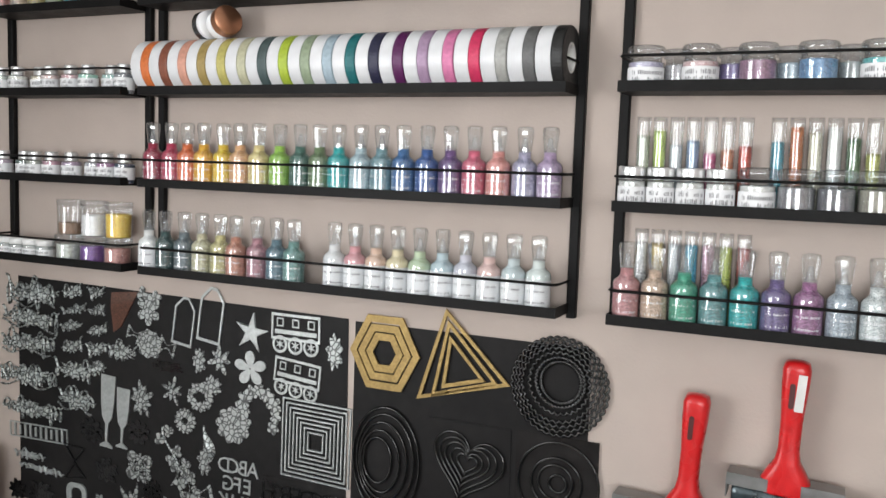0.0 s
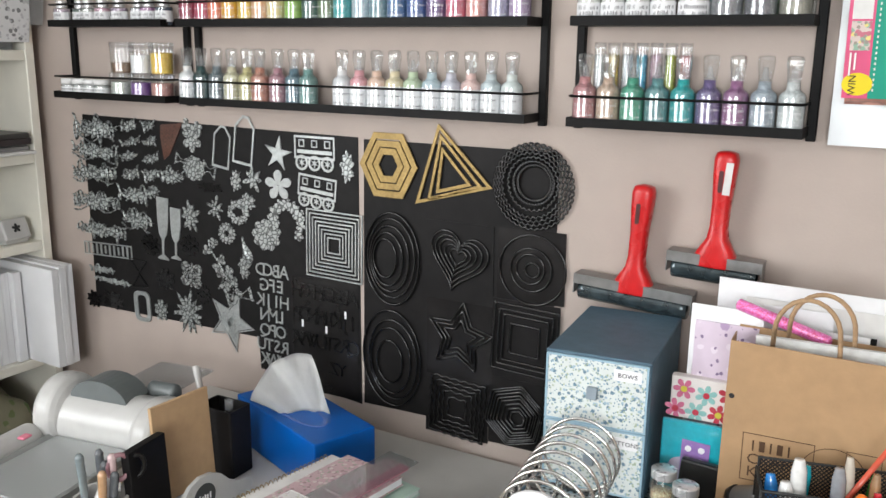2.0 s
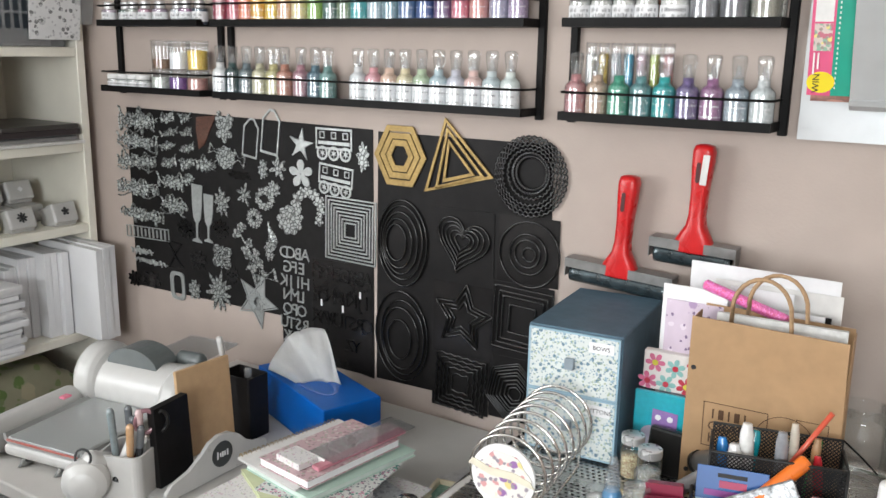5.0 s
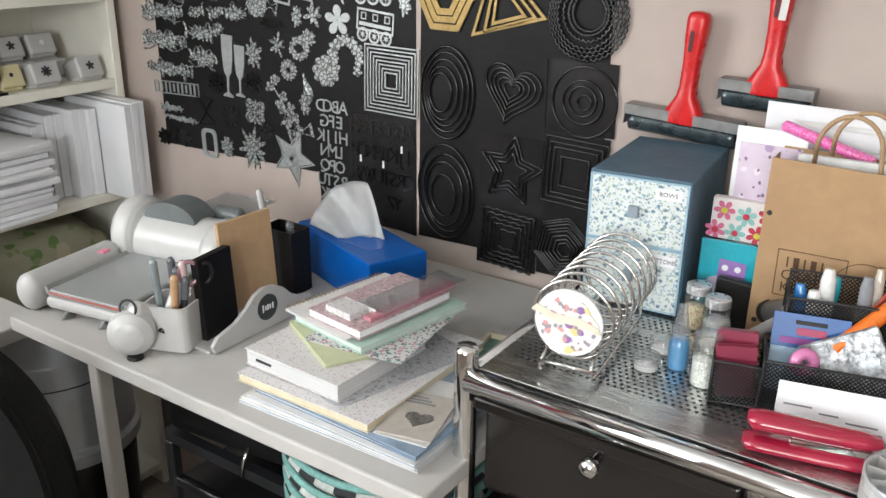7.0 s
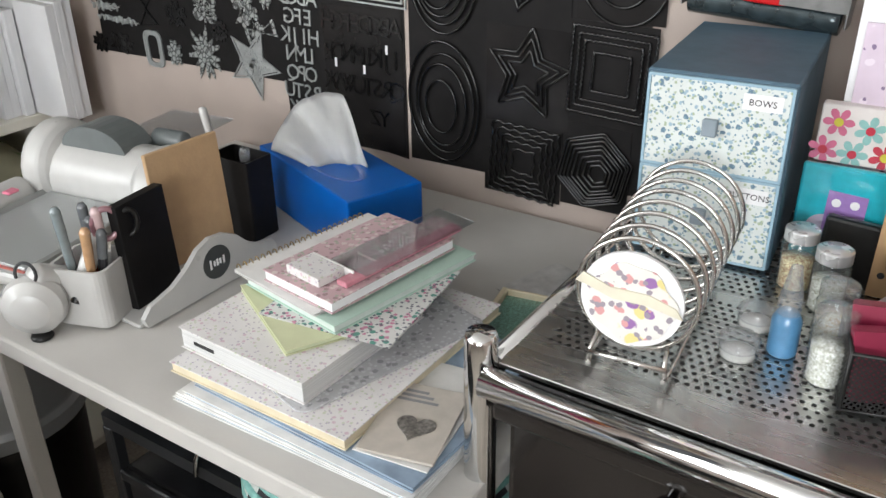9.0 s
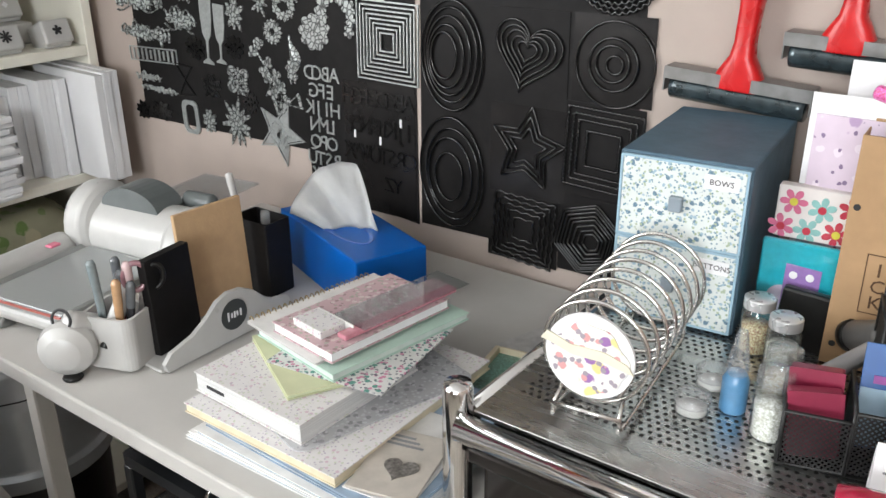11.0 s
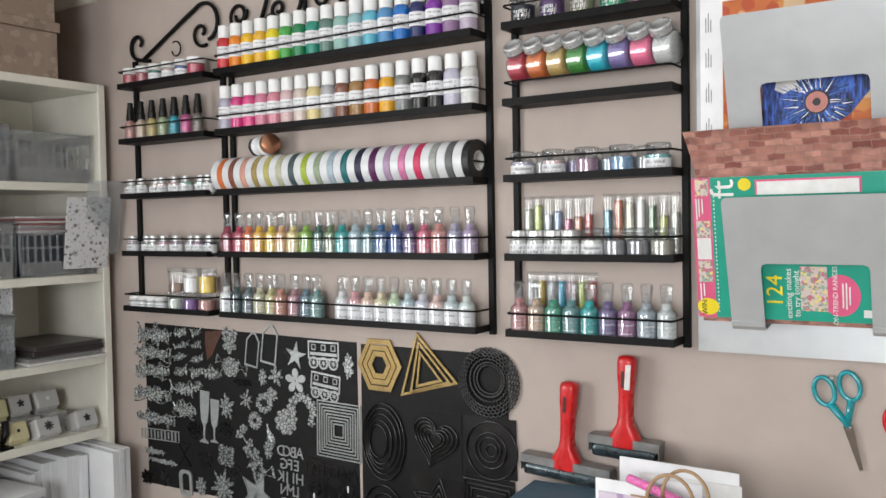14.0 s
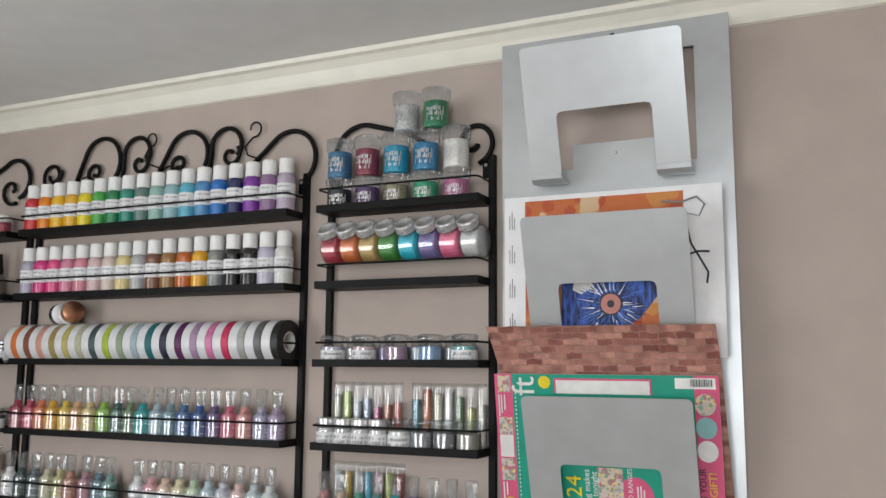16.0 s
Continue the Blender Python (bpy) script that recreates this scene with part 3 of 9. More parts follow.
def drop_bottle(x, y, z, col, name, white=False, sparkle=False):
    g = sum(col) / 3
    col = tuple(min(0.8, (c * 0.98 + 0.01) if g > 0.05 else c * 1.1) for c in col)
    ob = thing("drop_bottle", "small %s dropper bottle with a clear flared cap" % name, "bottle", pose(x, y, z, 0, 0, rng.uniform(-14, 14)), "drop bottles")
    if white:
        col = tuple(c * 0.6 + 0.28 for c in col)
    mt = plastic(col) if white else glitter("flake_" + name.replace(" ", "_"), tuple(c * 0.62 for c in col), 1.0)
    part("body", shared("bottle_body", mt, lambda: lathe([(0, 0), (0.0128, 0), (0.0142, 0.0016), (0.0142, 0.041), (0.0138, 0.0435), (0.0122, 0.0462), (0.009, 0.0485), (0.0072, 0.051), (0.0068, 0.0585), (0, 0.059)], 22)), mt, ob)
    part("bottle_wall", shared("bottle_wall", CLEAR, lambda: lathe([(0.0145, 0.001), (0.0147, 0.003), (0.0147, 0.041), (0.0142, 0.0438), (0.0126, 0.0466), (0.0094, 0.0489), (0.0075, 0.0514)], 24)), CLEAR, ob, shadow=False)
    part("nozzle", shared("bottle_nozzle", CLEARM, lambda: lathe([(0.0062, 0.0592), (0.0058, 0.061), (0.0042, 0.062), (0.0022, 0.074), (0, 0.075)], 14)), CLEARM, ob)
    part("cap", shared("bottle_cap", CLEAR, lambda: flat_faces(lathe([(0.0074, 0.0575), (0.0078, 0.0635), (0.0094, 0.077), (0.0097, 0.082), (0.0086, 0.0858), (0.0042, 0.0872), (0, 0.0872)], 10))), CLEAR, ob, "clear faceted cap", shadow=False)
    if white:
        part("label", shared("white_wrap", PAPER, lambda: band(0.01436, 0.002, 0.0375)), PAPER, ob)
    ink = DARKINK if white else PAPER
    part("print", shared("bottle_print%d" % (len(name) % 3), ink, lambda: print_bars(0.01455, 0.0, (0.007, 0.0115, 0.024), 50, len(name), 0.0022)), ink, ob)
    return ob


C4 = [("crimson", (0.33, 0.01, 0.05)), ("raspberry", (0.5, 0.03, 0.09)), ("orange", (0.75, 0.17, 0.05)), ("amber", (0.8, 0.42, 0.02)), ("yellow", (0.8, 0.55, 0.05)), ("peach", (0.75, 0.42, 0.2)), ("pale yellow", (0.75, 0.62, 0.28)), ("lime green", (0.28, 0.52, 0.06)), ("dark teal", (0.04, 0.13, 0.1)), ("sage green", (0.14, 0.22, 0.1)), ("turquoise", (0.0, 0.38, 0.38)), ("pale blue", (0.42, 0.55, 0.6)), ("steel blue", (0.16, 0.3, 0.34)), ("mid blue", (0.03, 0.13, 0.32)), ("deep blue", (0.01, 0.08, 0.3)), ("violet", (0.13, 0.06, 0.2)), ("coral pink", (0.62, 0.12, 0.2)), ("salmon", (0.72, 0.3, 0.27)), ("lilac grey", (0.4, 0.38, 0.52)), ("pale violet", (0.45, 0.33, 0.5))]
for i, (nm, c) in enumerate(C4):
    drop_bottle(-0.843 + i * 0.0302, -0.036 + rng.uniform(-0.003, 0.003), TIERS[3] + 0.002, c, nm)
C5 = [("white", (0.72, 0.73, 0.72)), ("black teal", (0.02, 0.06, 0.06)), ("slate", (0.13, 0.17, 0.19)), ("ivory", (0.56, 0.53, 0.36)), ("straw", (0.55, 0.5, 0.24)), ("copper", (0.5, 0.22, 0.15)), ("dusty rose", (0.42, 0.21, 0.25)), ("petrol", (0.1, 0.19, 0.24)), ("sea green", (0.16, 0.32, 0.3))]
for i, (nm, c) in enumerate(C5):
    drop_bottle(-0.85 + i * 0.0306, -0.036 + rng.uniform(-0.003, 0.003), TIERS[4] + 0.002, c, nm, nm == "white")
C6 = [("clear white", (0.7, 0.71, 0.72)), ("rose red", (0.62, 0.08, 0.13)), ("soft orange", (0.7, 0.36, 0.18)), ("soft yellow", (0.7, 0.56, 0.22)), ("soft green", (0.32, 0.5, 0.2)), ("soft blue", (0.3, 0.48, 0.55)), ("soft lilac", (0.45, 0.45, 0.56)), ("soft coral", (0.7, 0.36, 0.3)), ("ice blue", (0.4, 0.52, 0.55)), ("mint white", (0.6, 0.7, 0.66))]
for i, (nm, c) in enumerate(C6):
    drop_bottle(-0.545 + i * 0.0299, -0.037, TIERS[4] + 0.002, c, nm, True)
C7 = [("blush pink", (0.5, 0.23, 0.24)), ("champagne", (0.55, 0.4, 0.3)), ("jade green", (0.05, 0.34, 0.22)), ("blue green", (0.1, 0.27, 0.28)), ("bright turquoise", (0.0, 0.36, 0.36)), ("purple", (0.14, 0.1, 0.25)), ("mauve", (0.3, 0.12, 0.26)), ("grey blue", (0.36, 0.42, 0.47)), ("pearl white", (0.62, 0.66, 0.66))]
for i, (nm, c) in enumerate(C7):
    drop_bottle(-0.176 + i * 0.0302, -0.038, TIERS[4] + 0.002, c, nm)


def paint_bottle(x, y, z, col, name):
    ob = thing("paint_bottle", "%s acrylic paint bottle with a white cap" % name, "bottle", pose(x, y, z, 0, 0, rng.uniform(-10, 25)), "acrylic paint bottles")
    mt = plastic(col, 0.26)
    part("body", shared("paint_body", mt, lambda: lathe([(0, 0), (0.014, 0), (0.0152, 0.0015), (0.0152, 0.061), (0.0145, 0.065), (0.0118, 0.068), (0.0115, 0.0705), (0, 0.0705)], 22)), mt, ob)
    part("cap", shared("paint_cap", CAPW, lambda: lathe([(0, 0.0706), (0.0122, 0.0706), (0.0124, 0.072), (0.0122, 0.0935), (0.0112, 0.0955), (0, 0.0958)], 22)), CAPW, ob, "plain white screw cap")
    part("label", shared("paint_label", PAPER, lambda: band(0.01535, 0.029, 0.053)), PAPER, ob, "white paper label band")
    part("print", shared("paint_print%d" % (len(name) % 3), GREYINK, lambda: print_bars(0.0156, 0, (0.033, 0.038, 0.046), 45, len(name), 0.003)), GREYINK, ob)


P1 = [("red", (0.55, 0.02, 0.03)), ("orange", (0.75, 0.22, 0.01)), ("golden yellow", (0.78, 0.45, 0.01)), ("amber yellow", (0.75, 0.42, 0.03)), ("lemon yellow", (0.78, 0.62, 0.01)), ("leaf green", (0.06, 0.36, 0.06)), ("forest green", (0.01, 0.2, 0.07)), ("sea green", (0.01, 0.24, 0.17)), ("grey green", (0.11, 0.2, 0.17)), ("mint", (0.28, 0.47, 0.42)), ("pale aqua", (0.28, 0.47, 0.5)), ("sky blue", (0.1, 0.42, 0.55)), ("cornflower blue", (0.08, 0.26, 0.5)), ("royal blue", (0.01, 0.15, 0.5)), ("navy blue", (0.01, 0.02, 0.1)), ("purple", (0.2, 0.03, 0.33)), ("mauve", (0.26, 0.15, 0.28)), ("pale lilac", (0.48, 0.4, 0.5))]
P2 = [("lavender grey", (0.38, 0.36, 0.45)), ("magenta", (0.6, 0.03, 0.2)), ("hot pink", (0.68, 0.06, 0.22)), ("rose pink", (0.6, 0.2, 0.3)), ("dusty pink", (0.6, 0.22, 0.28)), ("pale pink", (0.6, 0.42, 0.42)), ("shell", (0.6, 0.5, 0.45)), ("pale yellow", (0.66, 0.54, 0.24)), ("silver", (0.4, 0.4, 0.41)), ("brown", (0.2, 0.08, 0.05)), ("bronze", (0.3, 0.16, 0.05)), ("rust", (0.5, 0.12, 0.02)), ("marigold", (0.72, 0.36, 0.01)), ("grey", (0.22, 0.23, 0.22)), ("black", (0.01, 0.01, 0.01)), ("jet black", (0.008, 0.008, 0.008)), ("lilac white", (0.5, 0.47, 0.58)), ("white", (0.62, 0.62, 0.6))]
for tier, row in ((0, P1), (1, P2)):
    for i, (nm, c) in enumerate(row):
        paint_bottle(-0.838 + i * 0.0338, -0.037, TIERS[tier] + 0.002, c, nm)


def spool(x, col, name, end=False):
    """A roll of ribbon between white card rims, its axis along the tray."""
    ob = thing("ribbon_spool", "roll of %s ribbon on a white card spool" % name, "ribbon", pose(x, -0.0345, TIERS[2] + 0.0385, 0, 90, 0), "ribbon spools")
    part("rim", shared("spool_rim", CARDR, lambda: lathe([(0.017, -0.0155), (0.0345, -0.0155), (0.0355, -0.0145), (0.0355, 0.002), (0.017, 0.002)], 36)), CARDR, ob)
    mt = mat("ribbon_" + name.replace(" ", "_"), col, 0.4, 0.1, 0.15, 200, 30, 0.3, 500)
    part("ribbon", shared("spool_ribbon", mt, lambda: lathe([(0.017, 0.002), (0.035, 0.002), (0.0352, 0.004), (0.0352, 0.0135), (0.0345, 0.0152), (0.017, 0.0152)], 36)), mt, ob)
    part("core", shared("spool_core", PAPEROFF, lambda: lathe([(0.014, -0.0154), (0.0168, -0.0154), (0.0168, 0.0151), (0.014, 0.0151), (0.014, -0.0154)], 24)), PAPEROFF, ob)


RB = [("orange", (0.62, 0.16, 0.04)), ("brown", (0.22, 0.07, 0.04)), ("peach", (0.6, 0.3, 0.22)), ("olive gold", (0.33, 0.24, 0.08)), ("mustard", (0.45, 0.4, 0.12)), ("pale sage", (0.45, 0.44, 0.3)), ("dark slate", (0.06, 0.09, 0.09)), ("lime", (0.35, 0.45, 0.04)), ("sage", (0.27, 0.33, 0.22)), ("pale blue", (0.33, 0.42, 0.48)), ("teal", (0.01, 0.13, 0.14)), ("navy", (0.02, 0.02, 0.05)), ("plum", (0.09, 0.01, 0.08)), ("lilac", (0.36, 0.24, 0.36)), ("pink", (0.58, 0.17, 0.33)), ("crimson", (0.55, 0.03, 0.1)), ("warm grey", (0.34, 0.34, 0.32)), ("dark grey", (0.12, 0.12, 0.12)), ("black", (0.015, 0.015, 0.015))]
for i, (nm, c) in enumerate(RB):
    spool(-0.837 + i * 0.0318, c, nm)
tape = thing("tape_roll", "small copper tape roll lying on the ribbon spools", "tape", pose(-0.722, -0.04, TIERS[2] + 0.092, 0, 78, -25), "tape rolls")
COPPER = mat("copper_foil_tape", (0.5, 0.24, 0.14), 0.3, 0.8, 0.1, 80, 10)
part("copper_band", lathe([(0, 0.004), (0.0185, 0.004), (0.0195, 0.006), (0.0195, 0.018), (0.018, 0.02), (0, 0.02)], 28), COPPER, tape)
part("rim", lathe([(0, -0.008), (0.0188, -0.008), (0.0188, 0.0035), (0, 0.0035)], 28), PAPER, tape)
tape = thing("tape_roll", "small black and white tape roll lying on spools", "tape", pose(-0.752, -0.036, TIERS[2] + 0.0915, 0, 84, -12), "tape rolls")
part("band", lathe([(0, -0.006), (0.0188, -0.006), (0.0188, 0.003), (0, 0.003)], 28), plastic((0.03, 0.03, 0.03)), tape)
part("rim", lathe([(0, 0.0032), (0.0185, 0.0032), (0.0185, 0.011), (0, 0.011)], 28), PAPER, tape)


def lidded_pot(x, y, z, col, name, r=0.012, h=0.034, lid="white", label=False, spark=True, kind="craft pots", turn=0.0, foil=False, lidf=None):
    """Clear pot with coloured filling, lid and paper label."""
    lidword = {"white": "white screw lid", "silver": "silver screw lid", "clear": "clear ribbed lid", "dome": "clear screw lid"}[lid]
    ob = thing("craft_pot", "small pot of %s with a %s" % (name, lidword), "pot", pose(x, y, z, 0, 0, turn), kind)
    mt = glitter("fill_" + name.replace(" ", "_"), tuple(c * (0.72 if foil else 0.9) for c in col)) if spark else plastic(col)
    key = "%d_%d" % (r * 1e4, h * 1e4)
    hl = h * {"clear": 0.3, "dome": 0.36}.get(lid, 0.3)
    hb = h - hl
    part("filling", shared("pot_fill_" + key, mt, lambda: lathe([(0, 0.0008), (r * 0.93, 0.0008), (r * 0.95, 0.002), (r * 0.95, hb * 0.95), (0, hb * 0.97)], 20)), mt, ob)
    if not foil:
        part("pot_wall", shared("pot_wall_" + key, CLEAR, lambda: lathe([(0, 0), (r * 0.95, 0), (r, 0.001), (r, hb * 0.96), (r * 0.9, hb), (r * 0.8, hb)], 22)), CLEAR, ob, shadow=False)
    lm = {"white": CAPW, "silver": SILVERC, "clear": CLEARL, "dome": CLEARD}[lid]

    def lid_mesh():
        f = lidf or (1.05 if lid == "clear" else (0.86 if r < 0.0135 else 1.0))
        if lid == "dome":
            return lathe([(r * 0.86, hb - 0.002), (r * 0.86, hb + hl * 0.3), (r * 1.02, hb + hl * 0.34), (r * 1.04, h - hl * 0.2), (r * 0.94, h - hl * 0.06), (r * 0.5, h), (0, h)], 28)
        seg = 56 if lid == "clear" else 24
        bm = lathe([(r * f * 0.9, hb + 0.0003), (r * f, hb + 0.0003), (r * f * (1.0 if lid != "clear" else 1.04), h - 0.0012), (r * f * 0.93, h), (0, h)], seg)
        if lid == "clear":
            for v in bm.verts:
                a = math.atan2(v.co.y, v.co.x)
                if v.co.xy.length > r and int(round(a / (2 * math.pi) * seg)) % 2 == 0:
                    v.co.x, v.co.y = v.co.x * 0.955, v.co.y * 0.955
            for f_ in bm.faces:
                f_.smooth = False
        return bm

    part("lid", shared("pot_lid_%s_%s_%s" % (lid, key, lidf), lm, lid_mesh), lm, ob, lidword, shadow=lid not in ("clear", "dome"))
    if label:
        part("label", shared("pot_label_" + key, PAPER, lambda: band(r * 1.015, hb * 0.2, hb * 0.78)), PAPER, ob)
        part("print", shared("pot_print_%s%d" % (key, len(name) % 3), GREYINK, lambda: print_bars(r * 1.03, 0, (hb * 0.3, hb * 0.52), 55, len(name), hb * 0.14)), GREYINK, ob)
    elif foil:
        part("foil_print", shared("pot_foil_" + key, SILVERINK, lambda: print_bars(r * 1.02, 0, (hb * 0.22, hb * 0.4, hb * 0.58), 38, 5, hb * 0.16)), SILVERINK, ob)
    return ob


# narrow rack
L1 = [("coral ink", (0.45, 0.1, 0.12)), ("rose ink", (0.4, 0.1, 0.13)), ("green ink", (0.05, 0.2, 0.17)), ("ivory ink", (0.6, 0.45, 0.42)), ("blue ink", (0.1, 0.16, 0.4)), ("red ink", (0.5, 0.05, 0.1))]
for i, (nm, c) in enumerate(L1):
    lidded_pot(-1.138 + i * 0.0425, -0.036, TIERS[0] + 0.002, c, nm, 0.0155 if i < 5 else 0.019, 0.044, "white", i in (2, 3, 4), False, "ink pots")
L2 = [("blush", (0.5, 0.28, 0.26)), ("cream", (0.52, 0.42, 0.34)), ("gold", (0.5, 0.42, 0.2)), ("pale green", (0.4, 0.48, 0.3)), ("turquoise", (0.05, 0.32, 0.4)), ("pink", (0.55, 0.13, 0.3)), ("bronze", (0.2, 0.17, 0.15))]
for i, (nm, c) in enumerate(L2):
    ob = thing("mist_spray_bottle", "%s shimmer mist bottle with black sprayer" % nm, "bottle", pose(-1.142 + i * 0.0365, -0.036, TIERS[1] + 0.002, 0, 0, rng.uniform(-20, 20)), "mist spray bottles")
    mt = plastic(c, 0.15, 0.2)
    part("body", shared("mist_body", mt, lambda: lathe([(0, 0), (0.0115, 0), (0.0125, 0.0015), (0.0125, 0.04), (0.0115, 0.044), (0.0075, 0.047), (0.0075, 0.05), (0, 0.05)], 20)), mt, ob)
    part("sprayer", shared("mist_sprayer", BLACKP, lambda: lathe([(0, 0.0502), (0.0092, 0.0502), (0.0092, 0.062), (0.0078, 0.064), (0.0075, 0.076), (0.0062, 0.079), (0.006, 0.088), (0.005, 0.0895), (0, 0.09)], 18)), BLACKP, ob, "black spray top")
    part("label", shared("mist_print", GREYINK, lambda: print_bars(0.01275, 0, (0.012, 0.02, 0.028), 40, 3, 0.004)), GREYINK, ob)
for tier, names in ((2, ["pale jade powder", "white powder", "cream powder", "blush powder", "rose powder", "green powder", "mint powder", "silver powder"]), (3, ["lilac flakes", "dark green flakes", "grey flakes", "pink flakes", "mauve flakes", "silver flakes", "plum flakes", "navy flakes"])):
    cols = [(0.45, 0.5, 0.46), (0.6, 0.6, 0.56), (0.58, 0.52, 0.42), (0.55, 0.42, 0.4), (0.55, 0.36, 0.38), (0.3, 0.5, 0.42), (0.35, 0.5, 0.47), (0.2, 0.2, 0.22)]
    if tier == 3:
        cols = [(0.35, 0.28, 0.34), (0.06, 0.1, 0.08), (0.3, 0.32, 0.28), (0.42, 0.24, 0.3), (0.3, 0.22, 0.3), (0.4, 0.4, 0.42), (0.25, 0.12, 0.22), (0.03, 0.05, 0.08)]
    for i, (nm, c) in enumerate(zip(names, cols)):
        lidded_pot(-1.143 + i * 0.0345 + (0.006 if i > 3 else 0), -0.037 if (i + tier) % 4 else -0.026, TIERS[tier] + 0.002, c, nm, 0.0142, 0.042, "silver", True, True, "embossing powder pots", rng.uniform(-25, 25), lidf=0.66)
for i in range(4):
    lidded_pot(-1.14 + i * 0.0285, -0.037, TIERS[4] + 0.002, (0.5, 0.52, 0.5), "white texture paste", 0.0135, 0.031, "white", True, False, "paste pots")
for i, (nm, c) in enumerate((("silver glitter", (0.4, 0.42, 0.38)), ("purple glitter", (0.12, 0.04, 0.2)), ("copper glitter", (0.36, 0.17, 0.15)))):
    lidded_pot(-1.008 + i * 0.048, -0.034, TIERS[4] + 0.002, c, nm, 0.019, 0.043, "clear", False, True, "glitter pots")
for i, (nm, c, f) in enumerate((("bronze flakes", (0.16, 0.09, 0.05), 0.45), ("silver flakes", (0.6, 0.6, 0.58), 0.8), ("gold flakes", (0.55, 0.38, 0.06), 0.9))):
    ob = thing("flake_tub", "clear tub of %s stacked on glitter pots" % nm, "tub", pose(-1.004 + i * 0.047, -0.034, TIERS[4] + 0.0452), "flake tubs")
    mt = glitter("tub_" + nm.replace(" ", "_"), c)
    part("filling", lathe([(0, 0.001), (0.0172, 0.001), (0.0178, 0.038 * f), (0, 0.038 * f + 0.001)], 20), mt, ob)
    part("tub_wall", shared("tub_wall", CLEAR, lambda: lathe([(0, 0), (0.0178, 0), (0.0186, 0.001), (0.0192, 0.043), (0.02, 0.043), (0.02, 0.05), (0.0192, 0.051), (0, 0.051)], 24)), CLEAR, ob, shadow=False)

# rack of jars
R1 = [("black glimmer", (0.01, 0.015, 0.025)), ("purple glimmer", (0.07, 0.03, 0.12)), ("olive gold glimmer", (0.22, 0.2, 0.13)), ("emerald glimmer", (0.01, 0.3, 0.15)), ("pink glimmer", (0.4, 0.12, 0.25))]
R1B = [("blue glimmer", (0.02, 0.13, 0.25)), ("burgundy glimmer", (0.19, 0.015, 0.04)), ("azure glimmer", (0.01, 0.27, 0.42)), ("ocean glimmer", (0.01, 0.17, 0.34)), ("white glimmer", (0.66, 0.66, 0.62))]
R1C = [("silver sparkle", (0.42, 0.43, 0.43)), ("green sparkle", (0.01, 0.16, 0.07))]
for i, (nm, c) in enumerate(R1):
    lidded_pot(-0.164 + i * 0.0505, -0.034, TIERS[0] + 0.002, c, nm, 0.0205, 0.052, "clear", False, True, "paste jars", rng.uniform(-10, 10), True)
for i, (nm, c) in enumerate(R1B):
    lidded_pot(-0.164 + i * 0.0505, -0.034, TIERS[0] + 0.0545, c, nm, 0.0205, 0.064, "clear", False, True, "paste jars", rng.uniform(-10, 10), True)
for i, (nm, c) in enumerate(R1C):
    lidded_pot(-0.046 + i * 0.05, -0.034, TIERS[0] + 0.119, c, nm, 0.0205, 0.062, "clear", False, True, "paste jars", rng.uniform(-10, 10), True)
R2 = [("red", (0.3, 0.01, 0.03)), ("orange", (0.45, 0.1, 0.01)), ("gold", (0.36, 0.24, 0.07)), ("green", (0.02, 0.17, 0.01)), ("turquoise", (0.0, 0.33, 0.42)), ("violet", (0.14, 0.11, 0.27)), ("pink", (0.55, 0.1, 0.2)), ("silver", (0.42, 0.42, 0.41))]
for i, (nm, c) in enumerate(R2):
    ob = thing("tilted_jar", "drum-shaped jar of %s glitter with tilted silver lid" % nm, "jar", pose(-0.168 + i * 0.0338, -0.0325, TIERS[1] + 0.0635, 0, 0, -6), "tilted glitter jars")
    mt = glitter("jar_glitter_" + nm, c)
    side = pose(0, 0, 0, 0, 90, 0)
    part("filling", shared("drum_fill", mt, lambda: lathe([(0, -0.0145), (0.021, -0.0145), (0.0235, -0.012), (0.0235, 0.012), (0.021, 0.0145), (0, 0.0145)], 28, pose(0, 0, 0, 0, 90, 0))), mt, ob)
    part("jar_wall", shared("drum_wall", CLEAR, lambda: lathe([(0, -0.0158), (0.022, -0.0158), (0.025, -0.013), (0.025, 0.013), (0.022, 0.0158), (0, 0.0158)], 30, pose(0, 0, 0, 0, 90, 0))), CLEAR, ob, shadow=False)
    part("neck", shared("drum_neck", CLEARM, lambda: lathe([(0.012, 0.018), (0.0125, 0.034)], 20, pose(0, 0, 0, 42, 0, 0))), CLEARM, ob, shadow=False)
    part("lid", shared("drum_lid", SILVERC, lambda: lathe([(0.0148, 0.028), (0.0165, 0.0285), (0.0168, 0.039), (0.0158, 0.041), (0.0125, 0.0412), (0.012, 0.0402), (0, 0.0402)], 26, pose(0, 0, 0, 42, 0, 0))), SILVERC, ob, "silver embossed lid")
R3 = [("lilac sequins", (0.36, 0.34, 0.44)), ("rose sequins", (0.5, 0.36, 0.36)), ("plum sequins", (0.22, 0.12, 0.18)), ("blue sequins", (0.1, 0.2, 0.33)), ("aqua sequins", (0.12, 0.36, 0.36))]
for i, (nm, c) in enumerate(R3):
    lidded_pot(-0.168 + i * 0.0555, -0.036, TIERS[2] + 0.002, c, nm, 0.0185, 0.047, "dome", i in (0, 1, 4), True, "sequin pots", rng.uniform(-10, 10))
